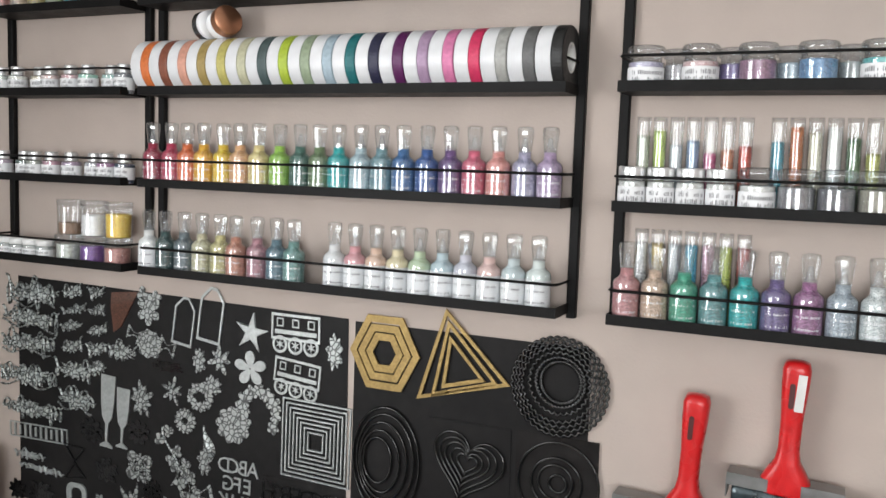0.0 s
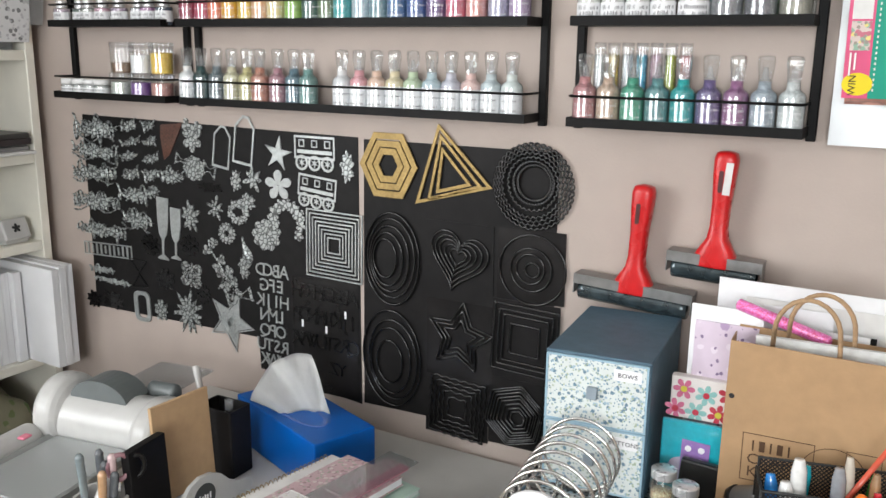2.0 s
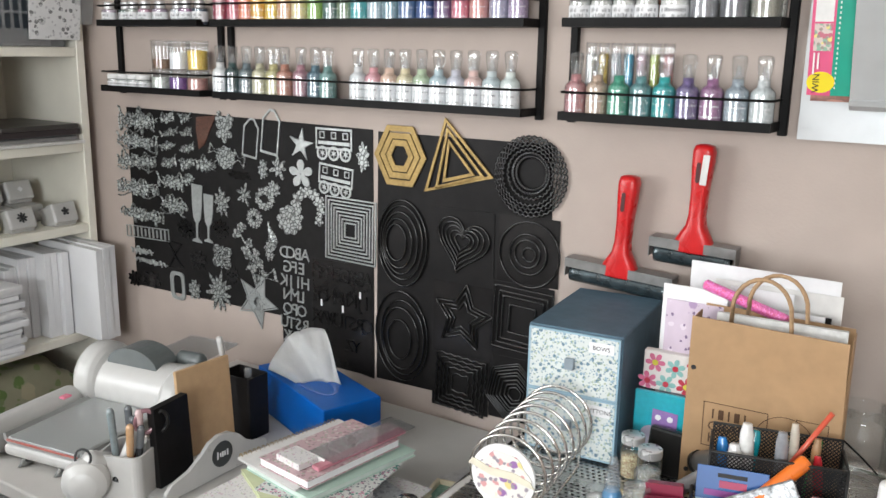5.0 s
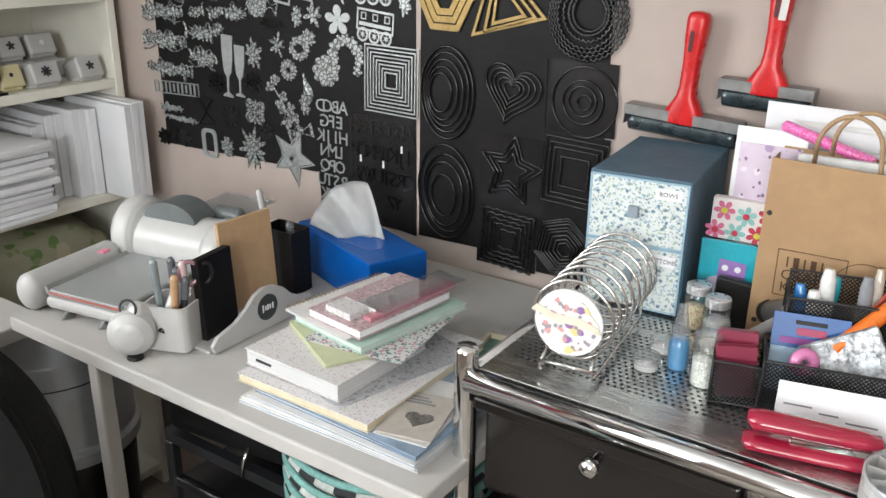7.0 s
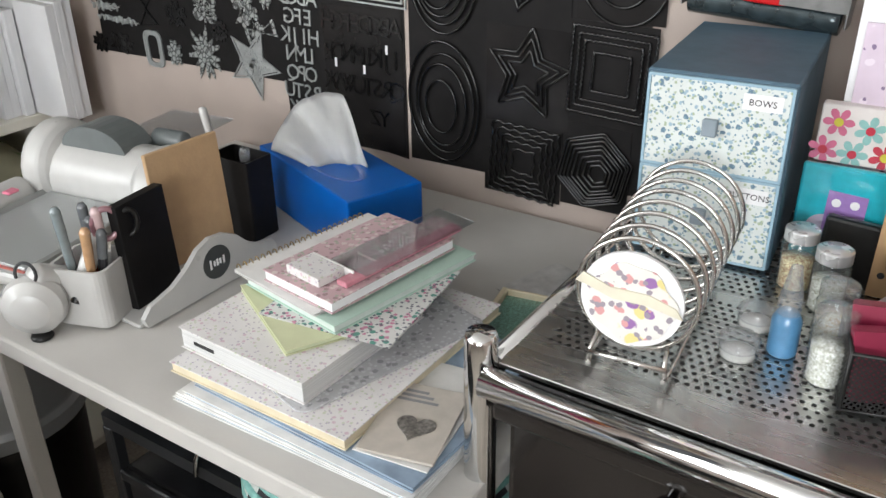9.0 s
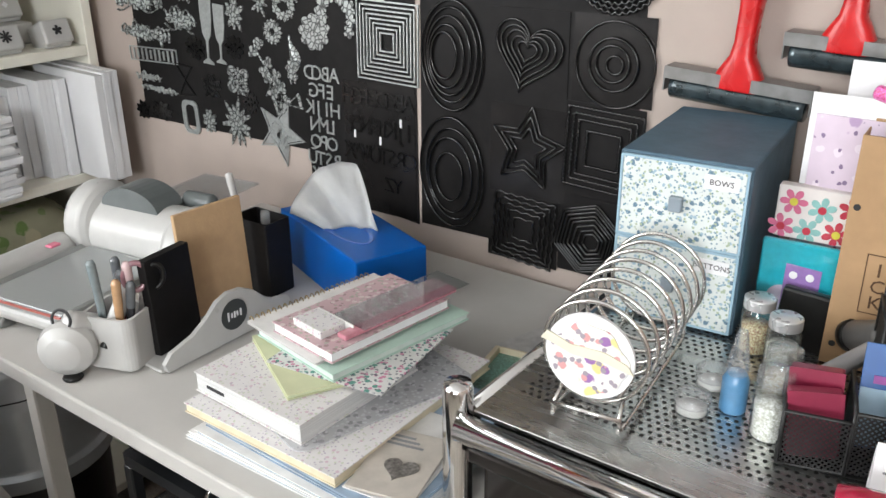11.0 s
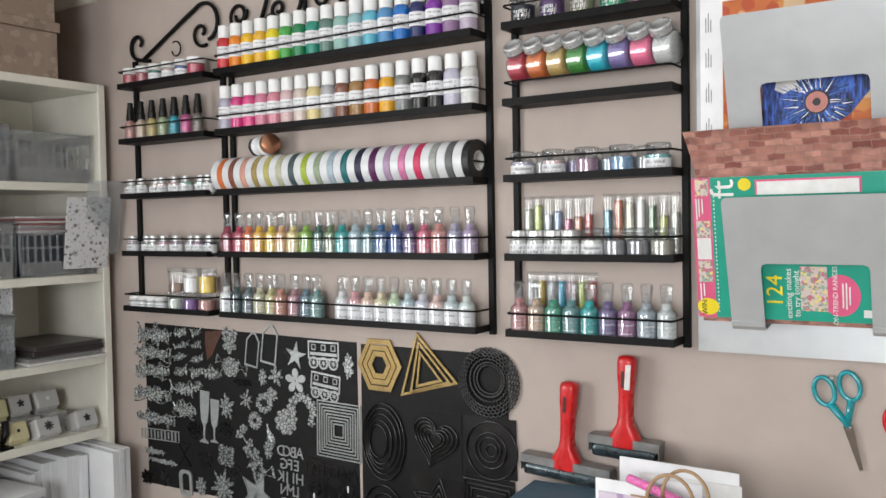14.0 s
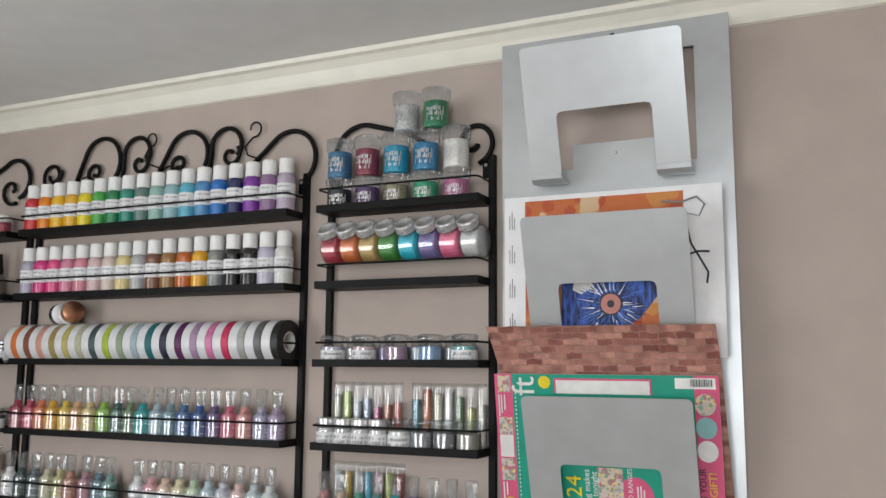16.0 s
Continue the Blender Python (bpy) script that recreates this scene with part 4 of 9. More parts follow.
for i, (nm, c) in enumerate((("grey sequins", (0.3, 0.29, 0.3)), ("violet sequins", (0.13, 0.1, 0.22)), ("ice sequins", (0.3, 0.36, 0.4)), ("smoke sequins", (0.25, 0.27, 0.27)))):
    lidded_pot(-0.138 + i * 0.0555, -0.0195, TIERS[2] + 0.002, c, nm, 0.0145, 0.045, "dome", False, True, "sequin pots")
for i in range(4):
    lidded_pot(-0.176 + i * 0.0302, -0.037, TIERS[3] + 0.002, (0.5, 0.5, 0.48), "white snow flakes", 0.0145, 0.046, "silver", True, True, "flake jars")
for i, (nm, c) in enumerate((("pale confetti", (0.55, 0.55, 0.53)), ("grey confetti", (0.16, 0.16, 0.17)), ("steel confetti", (0.1, 0.1, 0.11)), ("mixed confetti", (0.22, 0.21, 0.17)))):
    lidded_pot(-0.05 + i * 0.0365, -0.036, TIERS[3] + 0.002, c, nm, 0.0178, 0.049, "dome", i == 0, True, "confetti jars")


def glitter_tube(x, y, z, col, name, fill, h=0.1):
    ob = thing("glitter_tube", "slim clear tube of %s glitter" % name, "tube", pose(x, y, z), "glitter tubes")
    mt = glitter("tube_" + name.replace(" ", "_"), tuple(c * 0.8 for c in col), 1.6)
    part("filling", shared("tube_fill%d" % int(fill * 20), mt, lambda: lathe([(0, 0.001), (0.0062, 0.001), (0.0064, h * fill), (0, h * fill + 0.001)], 14)), mt, ob)
    part("tube_wall", shared("tube_wall", CLEAR, lambda: lathe([(0, 0), (0.0066, 0), (0.007, 0.001), (0.0076, h), (0.006, h)], 16)), CLEAR, ob, shadow=False)


T4 = [("silver", (0.4, 0.42, 0.35)), ("lime", (0.4, 0.5, 0.12)), ("ice", (0.45, 0.48, 0.5)), ("blue", (0.2, 0.28, 0.4)), ("rose", (0.35, 0.06, 0.16)), ("copper", (0.4, 0.16, 0.08)), ("red", (0.42, 0.06, 0.04))]
for i, (nm, c) in enumerate(T4):
    glitter_tube(-0.172 + i * 0.0176, -0.0105, TIERS[3] + 0.002, c, nm, (0.8, 0.85, 0.7, 0.75, 0.62, 0.66, 0.7)[i])
T5 = [("teal", (0.03, 0.22, 0.28)), ("amber", (0.4, 0.12, 0.03)), ("straw", (0.5, 0.48, 0.38)), ("white", (0.6, 0.6, 0.58)), ("dark green", (0.06, 0.13, 0.05)), ("olive", (0.35, 0.36, 0.1)), ("mixed", (0.45, 0.44, 0.4))]
for i, (nm, c) in enumerate(T5):
    glitter_tube(-0.035 + i * 0.0176, -0.0105, TIERS[3] + 0.002, c, nm, (0.75, 0.9, 0.85, 0.9, 0.8, 0.65, 0.7)[i])
T6 = [("pearl", (0.5, 0.5, 0.5)), ("gold", (0.5, 0.34, 0.04)), ("pale silver", (0.5, 0.52, 0.54)), ("cyan", (0.04, 0.3, 0.42)), ("pink", (0.5, 0.3, 0.38)), ("leaf", (0.3, 0.36, 0.06)), ("crimson", (0.35, 0.05, 0.05))]
for i, (nm, c) in enumerate(T6):
    glitter_tube(-0.168 + i * 0.0178, -0.0105, TIERS[4] + 0.002, c, nm, 0.85, 0.1)

# ---- grey steel pocket organiser with papers ----
PY = -0.012
org = thing("wall_organiser", "grey steel wall organiser with three magazine pockets", "organiser", pose(0, PY, 0))
PW = [(1.752, 1.92), (1.514, 1.683), (1.279, 1.446)]


def wallrect(x0, x1, z0, z1, r=0.006, n=3):
    return [((x0 + x1) / 2 + u, (z0 + z1) / 2 + v) for u, v in rounded(x1 - x0, z1 - z0, r, n)]


bm = bmesh.new()
# face of the panel, pierced where the pockets were bent out
PX0, PX1, PZ0, PZ1 = 0.104, 0.431, 1.228, 1.984
hx0, hx1 = 0.160, 0.384
gx = [PX0, hx0, 0.212, 0.332, hx1, PX1]
gz = [PZ0]
for z0, z1 in sorted(PW):
    gz += [z0 + 0.012, z0 + 0.048, z1 + 0.004]
gz.append(PZ1)
gv = [[bm.verts.new((x, 0, z)) for x in gx] for z in gz]
for k in range(len(gz) - 1):
    for i in range(5):
        if (k % 3 == 1 and i in (1, 3)) or (k % 3 == 2 and i in (1, 2, 3)):
            continue
        bm.faces.new((gv[k][i], gv[k][i + 1], gv[k + 1][i + 1], gv[k + 1][i]))
up = bmesh.ops.extrude_face_region(bm, geom=bm.faces[:])
bmesh.ops.translate(bm, verts=[v for v in up["geom"] if isinstance(v, bmesh.types.BMVert)], vec=(0, -0.0018, 0))
part("back_panel", bm, GREYM, org)
part("hanging_hole", lathe([(0, 0), (0.0045, 0), (0.0045, 0.0006), (0, 0.0006)], 16, pose(0.272, -0.002, 1.955, 90)), INKM, org)
for k, (z0, z1) in enumerate(PW):
    xa, xb, na, nb = 0.1625, 0.3815, 0.2065, 0.337
    ht = z1 - z0
    nz = ht * 0.5
    fy = -0.042
    lean = math.atan2(0.052, ht)
    TILT = Matrix(((1, 0, 0, 0), (0, -math.sin(lean), -math.cos(lean), fy), (0, math.cos(lean), -math.sin(lean), z0), (0, 0, 0, 1)))
    ht /= math.cos(lean)
    outline = [(xa, 0), (na, 0), (na, nz - 0.008), (na + 0.002, nz - 0.002), (na + 0.008, nz), (nb - 0.008, nz), (nb - 0.002, nz - 0.002), (nb, nz - 0.008), (nb, 0), (xb, 0), (xb, ht - 0.006), (xb - 0.002, ht - 0.002), (xb - 0.006, ht), (xa + 0.006, ht), (xa + 0.002, ht - 0.002), (xa, ht - 0.006)]
    pk = part("pocket_front", prism(outline, -0.0012, 0.0006, TILT), GREYM, org)
    for a, b in ((xa, na), (nb, xb)):
        bend = [(-fy + 0.0006, 0.0), (-fy - 0.001, -0.006), (-fy - 0.007, -0.0105), (0.006, -0.0075), (0.0018, -0.004), (0.0018, -0.0056), (0.006, -0.0092), (-fy - 0.0065, -0.0122), (-fy + 0.0004, -0.0072), (-fy + 0.0022, -0.001)]
        part("pocket_bend", prism(bend, a, b, Matrix(((0, 0, 1, 0), (-1, 0, 0, 0), (0, 1, 0, z0), (0, 0, 0, 1)))), GREYM, pk)
    part("screw", lathe([(0, 0), (0.003, 0), (0.0024, 0.001), (0, 0.0014)], 10, pose(0.273, -0.0019, z0 + 0.032, 90)), SILVERC, org)


def flat_sheet(name, x0, x1, z0, z1, y, material, label, cat="paper", lean=0.0, thick=0.0006, group=""):
    ob = solid(name, box(-(x1 - x0) / 2, (x1 - x0) / 2, -thick, 0, 0, z1 - z0, 0.0), material, label, cat, pose((x0 + x1) / 2, y, z0, lean, 0, 0), group)
    return ob


POSTER = thing("art_print", "white art print with orange and blue painting", "print", pose(-0.0185, 0.0235, 0))
part("sheet", box(0.139, 0.437, -0.0735, -0.0725, 1.497, 1.722), PAPER, POSTER)
ORANGEART = spots("orange_watercolour", (0.5, 0.13, 0.03), [((0.55, 0.22, 0.05), 1.0), ((0.42, 0.07, 0.02), 1.6), ((0.6, 0.42, 0.25), 0.8)], 24, 0.34, 0.6)
part("painting", box(0.17, 0.388, -0.0742, -0.0737, 1.5, 1.715), ORANGEART, POSTER)
BLUEART = mat("blue_brush_strokes", (0.03, 0.08, 0.34), 0.6, 0, 0.95, 60, 30, 0, stretch=(6, 1, 1.2))
part("blue_patch", prism([(0.222, 1.53), (0.25, 1.515), (0.3, 1.53), (0.33, 1.55), (0.358, 1.585), (0.358, 1.61), (0.222, 1.61)], 0.0744, 0.0748, ONWALL), BLUEART, POSTER)
rs = random.Random(31)
for nm, mm, count in (("fur_stroke_pale", PAPER, 34), ("fur_stroke_blue", mat("bright_blue_paint", (0.05, 0.16, 0.5), 0.6), 70), ("fur_stroke_dark", mat("deep_blue_paint", (0.012, 0.02, 0.07), 0.6), 60)):
    bm = bmesh.new()
    for k in range(count):
        a = rs.uniform(0, 6.28)
        r0, ln, w = rs.uniform(0.014, 0.034), rs.uniform(0.012, 0.03), rs.uniform(0.0004, 0.0011)
        x, z = 0.290 + r0 * math.cos(a), 1.568 + r0 * math.sin(a)
        d = a + rs.uniform(-0.3, 0.3)
        x1, z1 = x + ln * math.cos(d), z + ln * math.sin(d) * 0.8
        if 0.223 < x1 < 0.357 and 1.516 < z1 < 1.612:
            h = 0.0752 + 0.0003 * rs.random()
            vs = [bm.verts.new((u, -h, v)) for u, v in ((x - w * math.sin(d), z + w * math.cos(d)), (x + w * math.sin(d), z - w * math.cos(d)), (x1, z1))]
            bm.faces.new(vs)
    tagged(part(nm, bm, mm, POSTER), kind="stuff")
part("eye_ring", prism([(0.290 + u, 1.568 + v) for u, v in ngon(26, 0.0155)], 0.0756, 0.0757, ONWALL), INKM, POSTER)
part("pale_patch", prism([(0.24, 1.60), (0.238, 1.588), (0.25, 1.582), (0.268, 1.592), (0.272, 1.606), (0.25, 1.608)], 0.0749, 0.0751, ONWALL), PAPEROFF, POSTER)
part("red_disc", prism([(0.290 + u, 1.568 + v) for u, v in ngon(24, 0.0135)], 0.0758, 0.0759, ONWALL), plastic((0.5, 0.2, 0.17), 0.6), POSTER)
part("dark_disc", prism([(0.290 + u, 1.568 + v) for u, v in ngon(20, 0.005)], 0.076, 0.0761, ONWALL), INKM, POSTER)
part("ink_sweep", tube([(0.36, -0.0745, 1.703), (0.385, -0.0745, 1.7), (0.405, -0.0745, 1.706), (0.415, -0.0745, 1.695), (0.408, -0.0745, 1.68), (0.393, -0.0745, 1.684)], 0.0035, 4, flat=0.12), GREYINK, POSTER)
part("ink_sweep", tube([(0.392, -0.0745, 1.665), (0.396, -0.0745, 1.645), (0.407, -0.0745, 1.625), (0.417, -0.0745, 1.606), (0.415, -0.0745, 1.592)], 0.0018, 4, flat=0.2), INKM, POSTER)
part("ink_sweep", tube([(0.392, -0.0745, 1.63), (0.405, -0.0745, 1.634), (0.419, -0.0745, 1.633)], 0.0024, 4, flat=0.2), INKM, POSTER)
for k in range(4):
    for j in range(3):
        part("caption_bar", box(0.1465 + j * 0.0035, 0.1475 + j * 0.0035, -0.0742, -0.0737, 1.532 + k * 0.048, 1.532 + k * 0.048 + (0.02, 0.026, 0.017)[j]), GREYINK, POSTER)


def brick_paper():
    m = bpy.data.materials.new("brick_print_paper")
    m.use_nodes = True
    n, l = links_of(m)
    b = n["Principled BSDF"]
    b.inputs["Roughness"].default_value = 0.7
    tc, mp, br, nz = n.new("ShaderNodeTexCoord"), n.new("ShaderNodeMapping"), n.new("ShaderNodeTexBrick"), n.new("ShaderNodeTexNoise")
    mp.inputs["Rotation"].default_value = (radians(-90), 0, 0)
    l.new(tc.outputs["Object"], mp.inputs[0])
    nz.inputs["Scale"].default_value = 60
    l.new(tc.outputs["Object"], nz.inputs["Vector"])
    wob = n.new("ShaderNodeMix")
    wob.data_type, wob.blend_type = "RGBA", "LINEAR_LIGHT"
    wob.inputs[0].default_value = 0.0045
    l.new(mp.outputs[0], wob.inputs[6])
    l.new(nz.outputs["Color"], wob.inputs[7])
    l.new(wob.outputs[2], br.inputs["Vector"])
    br.inputs["Scale"].default_value = 1
    br.inputs["Brick Width"].default_value, br.inputs["Row Height"].default_value = 0.0225, 0.0084
    br.inputs["Mortar Size"].default_value, br.inputs["Mortar Smooth"].default_value = 0.0009, 0.4
    br.inputs["Color1"].default_value, br.inputs["Color2"].default_value = (0.2, 0.06, 0.045, 1), (0.48, 0.24, 0.185, 1)
    br.inputs["Mortar"].default_value = (0.3, 0.16, 0.13, 1)
    mx = n.new("ShaderNodeMix")
    mx.data_type, mx.blend_type = "RGBA", "MULTIPLY"
    mx.inputs[0].default_value = 0.6
    l.new(br.outputs["Color"], mx.inputs[6])
    mr = n.new("ShaderNodeMapRange")
    mr.inputs[1].default_value, mr.inputs[2].default_value = 0.3, 0.7
    mr.inputs[3].default_value, mr.inputs[4].default_value = 0.6, 1.4
    l.new(nz.outputs["Fac"], mr.inputs[0])
    l.new(mr.outputs[0], mx.inputs[7])
    l.new(mx.outputs[2], b.inputs["Base Color"])
    return m


bm = bmesh.new()
cols = []
NB = 16
for i in range(NB + 1):
    s = i / NB
    zz = 1.275 + 0.263 * s
    yy = -0.035 - 0.034 * s - 0.018 * max(0, (s - 0.75) / 0.25) ** 1.6
    cols.append([bm.verts.new((x, yy + t, zz)) for x in (0.118 - 0.012 * max(0, (s - 0.75) / 0.25), 0.421 - 0.012 * s) for t in (0, 0.0009)])
for a, b in zip(cols, cols[1:]):
    for p, q in ((0, 2), (2, 3), (3, 1), (1, 0)):
        bm.faces.new((a[p], a[q], b[q], b[p]))
solid("brick_paper", bm, brick_paper(), "brick-patterned craft paper curling out of the pocket", "paper")

# magazine lying on its side in the lowest pocket
TEAL = mat("teal_cover", (0.01, 0.32, 0.22), 0.35, 0, 0.06, 40, 8, coat=0.3)
PINKC = mat("pink_cover", (0.68, 0.1, 0.22), 0.35, 0, 0.08, 40, 8, coat=0.3)
YELLOWC = mat("yellow_cover", (0.78, 0.62, 0.02), 0.35, 0, 0.05, 40, 8)
WHITEC = mat("white_cover_print", (0.75, 0.74, 0.72), 0.4, 0, 0.1, 60, 20)
PASTEL = spots("pastel_photo_print", (0.6, 0.5, 0.46), [((0.5, 0.15, 0.2), 1.0), ((0.25, 0.4, 0.3), 1.4), ((0.7, 0.6, 0.2), 1.7), ((0.3, 0.25, 0.22), 2.0)], 90, 0.34, 0.4)
mag = thing("magazine", "teal and pink craft magazine lying sideways", "magazine", pose(-0.0185, -0.047, 1.282, 9.5, 0, 0) @ Matrix.Translation((0, 0.0872, -1.282)))
MY = 0.0872


def cover(name, x0, x1, z0, z1, h, material, label=""):
    return part(name, prism([(x0, z0), (x1, z0), (x1, z1), (x0, z1)], MY + h * 0.0003, MY + h * 0.0003 + 0.0002, ONWALL), material, mag, label)


part("pages", box(0.1345, 0.4275, -MY, -0.0798, 1.2825, 1.4765, 0.001, 1), EDGES, mag)
cover("front_cover", 0.134, 0.428, 1.282, 1.477, 0, TEAL)
cover("side_strip", 0.134, 0.159, 1.282, 1.477, 1, PINKC)
cover("side_strip", 0.398, 0.428, 1.282, 1.477, 1, PINKC)
cover("photo", 0.1385, 0.1565, 1.452, 1.475, 2, PASTEL)
cover("photo", 0.1375, 0.1565, 1.395, 1.418, 2, PASTEL)
cover("photo", 0.1375, 0.1565, 1.332, 1.362, 2, PASTEL)
cover("text_panel", 0.1375, 0.1565, 1.364, 1.394, 2, WHITEC)
cover("headline_frame", 0.218, 0.346, 1.452, 1.472, 2, PINKC)
cover("headline_panel", 0.2205, 0.3435, 1.452, 1.4695, 3, WHITEC)
cover("barcode_panel", 0.375, 0.424, 1.4605, 1.474, 2, WHITEC)
bm = bmesh.new()
rb = random.Random(4)
xx = 0.394
while xx < 0.421:
    w = rb.choice((0.0005, 0.0008, 0.0012))
    add_box(bm, xx, xx + w, -MY - 0.0013, -MY - 0.0009, 1.4635, 1.4725)
    xx += w + rb.choice((0.0006, 0.001))
part("barcode", bm, INKM, mag)
for z, r, mm in ((1.441, 0.0135, PASTEL), (1.412, 0.0135, mat("aqua_print", (0.25, 0.5, 0.5), 0.4)), (1.383, 0.0135, WHITEC)):
    part("round_photo", prism([(0.4105 + u * 0.95, z + v) for u, v in ngon(24, r)], MY + 0.0008, MY + 0.001, ONWALL), mm, mag)
part("yellow_badge", prism([(0.2045 + u, 1.4665 + v) for u, v in ngon(22, 0.0085)], MY + 0.0008, MY + 0.001, ONWALL), YELLOWC, mag)
part("win_badge", prism([(0.148 + u, 1.297 + v * 0.8) for u, v in ngon(22, 0.015)], MY + 0.0008, MY + 0.001, ONWALL), YELLOWC, mag)
part("round_badge", prism([(0.318 + u, 1.318 + v * 1.15) for u, v in ngon(40, 0.024)], MY + 0.0008, MY + 0.001, ONWALL), PINKC, mag)
cover("photo", 0.27, 0.303, 1.296, 1.356, 4, PASTEL)
cover("photo_inset", 0.345, 0.356, 1.29, 1.30, 4, WHITEC)


def UP(x, z, h=5):
    return Matrix(((0, -1, 0, x), (0, 0, -1, -MY - h * 0.0003), (1, 0, 0, z), (0, 0, 0, 1)))


words("124", 0.03, YELLOWC, UP(0.2385, 1.322), mag)
words("exciting makes", 0.0115, WHITEC, UP(0.2555, 1.319), mag)
words("to try tonight", 0.0115, WHITEC, UP(0.2655, 1.319), mag)
words("ON-TREND RANGES", 0.0085, WHITEC, UP(0.3125, 1.318), mag)
words("WIN", 0.0105, INKM, UP(0.1435, 1.296), mag)
words("USING YOUR", 0.0115, INKM, UP(0.4035, 1.328), mag)
words("FREE GIFT!", 0.0135, YELLOWC, UP(0.4155, 1.326), mag)
words("t", 0.046, WHITEC, UP(0.1765, 1.466), mag)
words("f", 0.046, WHITEC, UP(0.1765, 1.454), mag)
for x, z0, z1 in ((0.1385, 1.42, 1.449), (0.142, 1.424, 1.449), (0.1465, 1.428, 1.449), (0.1385, 1.306, 1.33), (0.143, 1.312, 1.33), (0.3205, 1.302, 1.334), (0.3245, 1.3, 1.335), (0.3285, 1.306, 1.33), (0.393, 1.3, 1.362)):
    cover("text_bar", x, x + 0.0018, z0, z1, 5, WHITEC)
for k in range(30):
    cover("dotted_line", 0.1625, 0.164, 1.29 + k * 0.0055, 1.2925 + k * 0.0055, 5, WHITEC) if k % 1 == 0 else None


# ---- scissors hung on the wall ----
def scissors(x, z, turn, handle, label, blade=True, s=1.0):
    ob = thing("scissors", label, "scissors", pose(x, -0.006, z, 0, turn, 0), "scissors on the wall")
    for sg in (-1, 1):
        loop = [(sg * 0.016 * s + 0.0125 * s * math.cos(a), 0.002 * sg, 0.0 + 0.019 * s * math.sin(a)) for a in [2 * math.pi * i / 24 for i in range(24)]]
        h = part("handle_loop", tube(loop, 0.0034 * s, 8, True), handle, ob)
        part("handle_stem", tube([(sg * 0.013 * s, 0.002 * sg, -0.018 * s), (sg * 0.006 * s, 0.0015 * sg, -0.035 * s), (-sg * 0.002 * s, 0.001 * sg, -0.052 * s)], lambda q: 0.0062 * s - 0.0015 * q * s, 8, flat=0.6), handle, h)
        if blade:
            part("blade", prism([(-sg * 0.006 * s, -0.05 * s), (sg * 0.004 * s, -0.05 * s), (sg * 0.001 * s, -0.108 * s), (-sg * 0.002 * s, -0.112 * s)], 0.0003 * sg, 0.0013 + 0.0003 * sg, ONWALL), CHROME, ob, "steel blade")
    part("pivot", lathe([(0, 0), (0.003, 0), (0.003, 0.0012), (0, 0.002)], 12, pose(0, -0.0025, -0.053 * s, 90)), CHROME, ob)
    part("peg", lathe([(0, -0.006), (0.002, -0.006), (0.002, 0.01), (0.0035, 0.011), (0, 0.012)], 10, pose(0, 0, 0.016, 90)), SILVERC, ob)


scissors(0.2875, 1.188, -15.7, plastic((0.0, 0.28, 0.33), 0.25), "turquoise handled scissors hanging on the wall")
scissors(0.374, 1.152, -4, REDP, "red handled scissors hanging on the wall")

# ---- black sheets and dies on the wall ----
def sheet(poly, h, material, label, name="magnetic_sheet"):
    return solid(name, prism(poly, h - 0.0012, h, ONWALL), material, label, "sheet", group="black magnetic sheets")


sheet([(-1.158, 1.203), (-1.158, 0.838), (-0.752, 0.845), (-0.75, 0.79), (-0.541, 0.77), (-0.544, 1.197)], 0.0016, SHEETM, "black magnetic sheet covered with silver dies")
sheet([(-0.533, 1.195), (-0.536, 0.774), (-0.421, 0.777), (-0.218, 0.79), (-0.22, 1.196)], 0.0016, SHEETM, "black magnetic sheet holding nested dies")
for x0, x1, z0, z1, k in ((-0.424, -0.312, 0.972, 1.086, 0), (-0.306, -0.204, 0.985, 1.088, 1), (-0.42, -0.308, 0.85, 0.968, 1), (-0.312, -0.208, 0.866, 0.984, 0), (-0.421, -0.315, 0.756, 0.852, 0), (-0.314, -0.229, 0.762, 0.866, 0)):
    solid("die_card", prism([(x0, z0), (x1, z0 + 0.001), (x1 - 0.001, z1), (x0, z1)], 0.0018, 0.0028 + 0.0002 * k, ONWALL), SHEETG if k else SHEETM, "black magnetic card behind a nested die set", "card", group="black die cards")

HB = 0.0033


def star_shape(n, r1, r2, turn=90, sx=1.0, sy=1.0):
    return [((r1 if i % 2 == 0 else r2) * sx * math.cos(radians(turn + 180 * i / n)), (r1 if i % 2 == 0 else r2) * sy * math.sin(radians(turn + 180 * i / n))) for i in range(2 * n)]


def petals(n, r1, r2, turn=90, k=8, sx=1.0, sy=1.0):
    out = []
    for i in range(n * k):
        a = 2 * math.pi * i / (n * k)
        r = r2 + (r1 - r2) * abs(math.cos(a * n / 2)) ** 0.7
        out.append((r * sx * math.cos(a + radians(turn)), r * sy * math.sin(a + radians(turn))))
    return out


def blob(w, h, seed, lobes=9, rough=0.25):
    rg = random.Random(seed)
    ph = [rg.uniform(0, 6.28) for _ in range(3)]
    out = []
    for i in range(48):
        a = 2 * math.pi * i / 48
        r = 1 - rough * (0.5 + 0.5 * math.sin(a * lobes + ph[0])) - rough * 0.6 * (0.5 + 0.5 * math.sin(a * (lobes // 2 + 1) + ph[1]))
        out.append((w / 2 * r * math.cos(a), h / 2 * r * math.sin(a)))
    return out


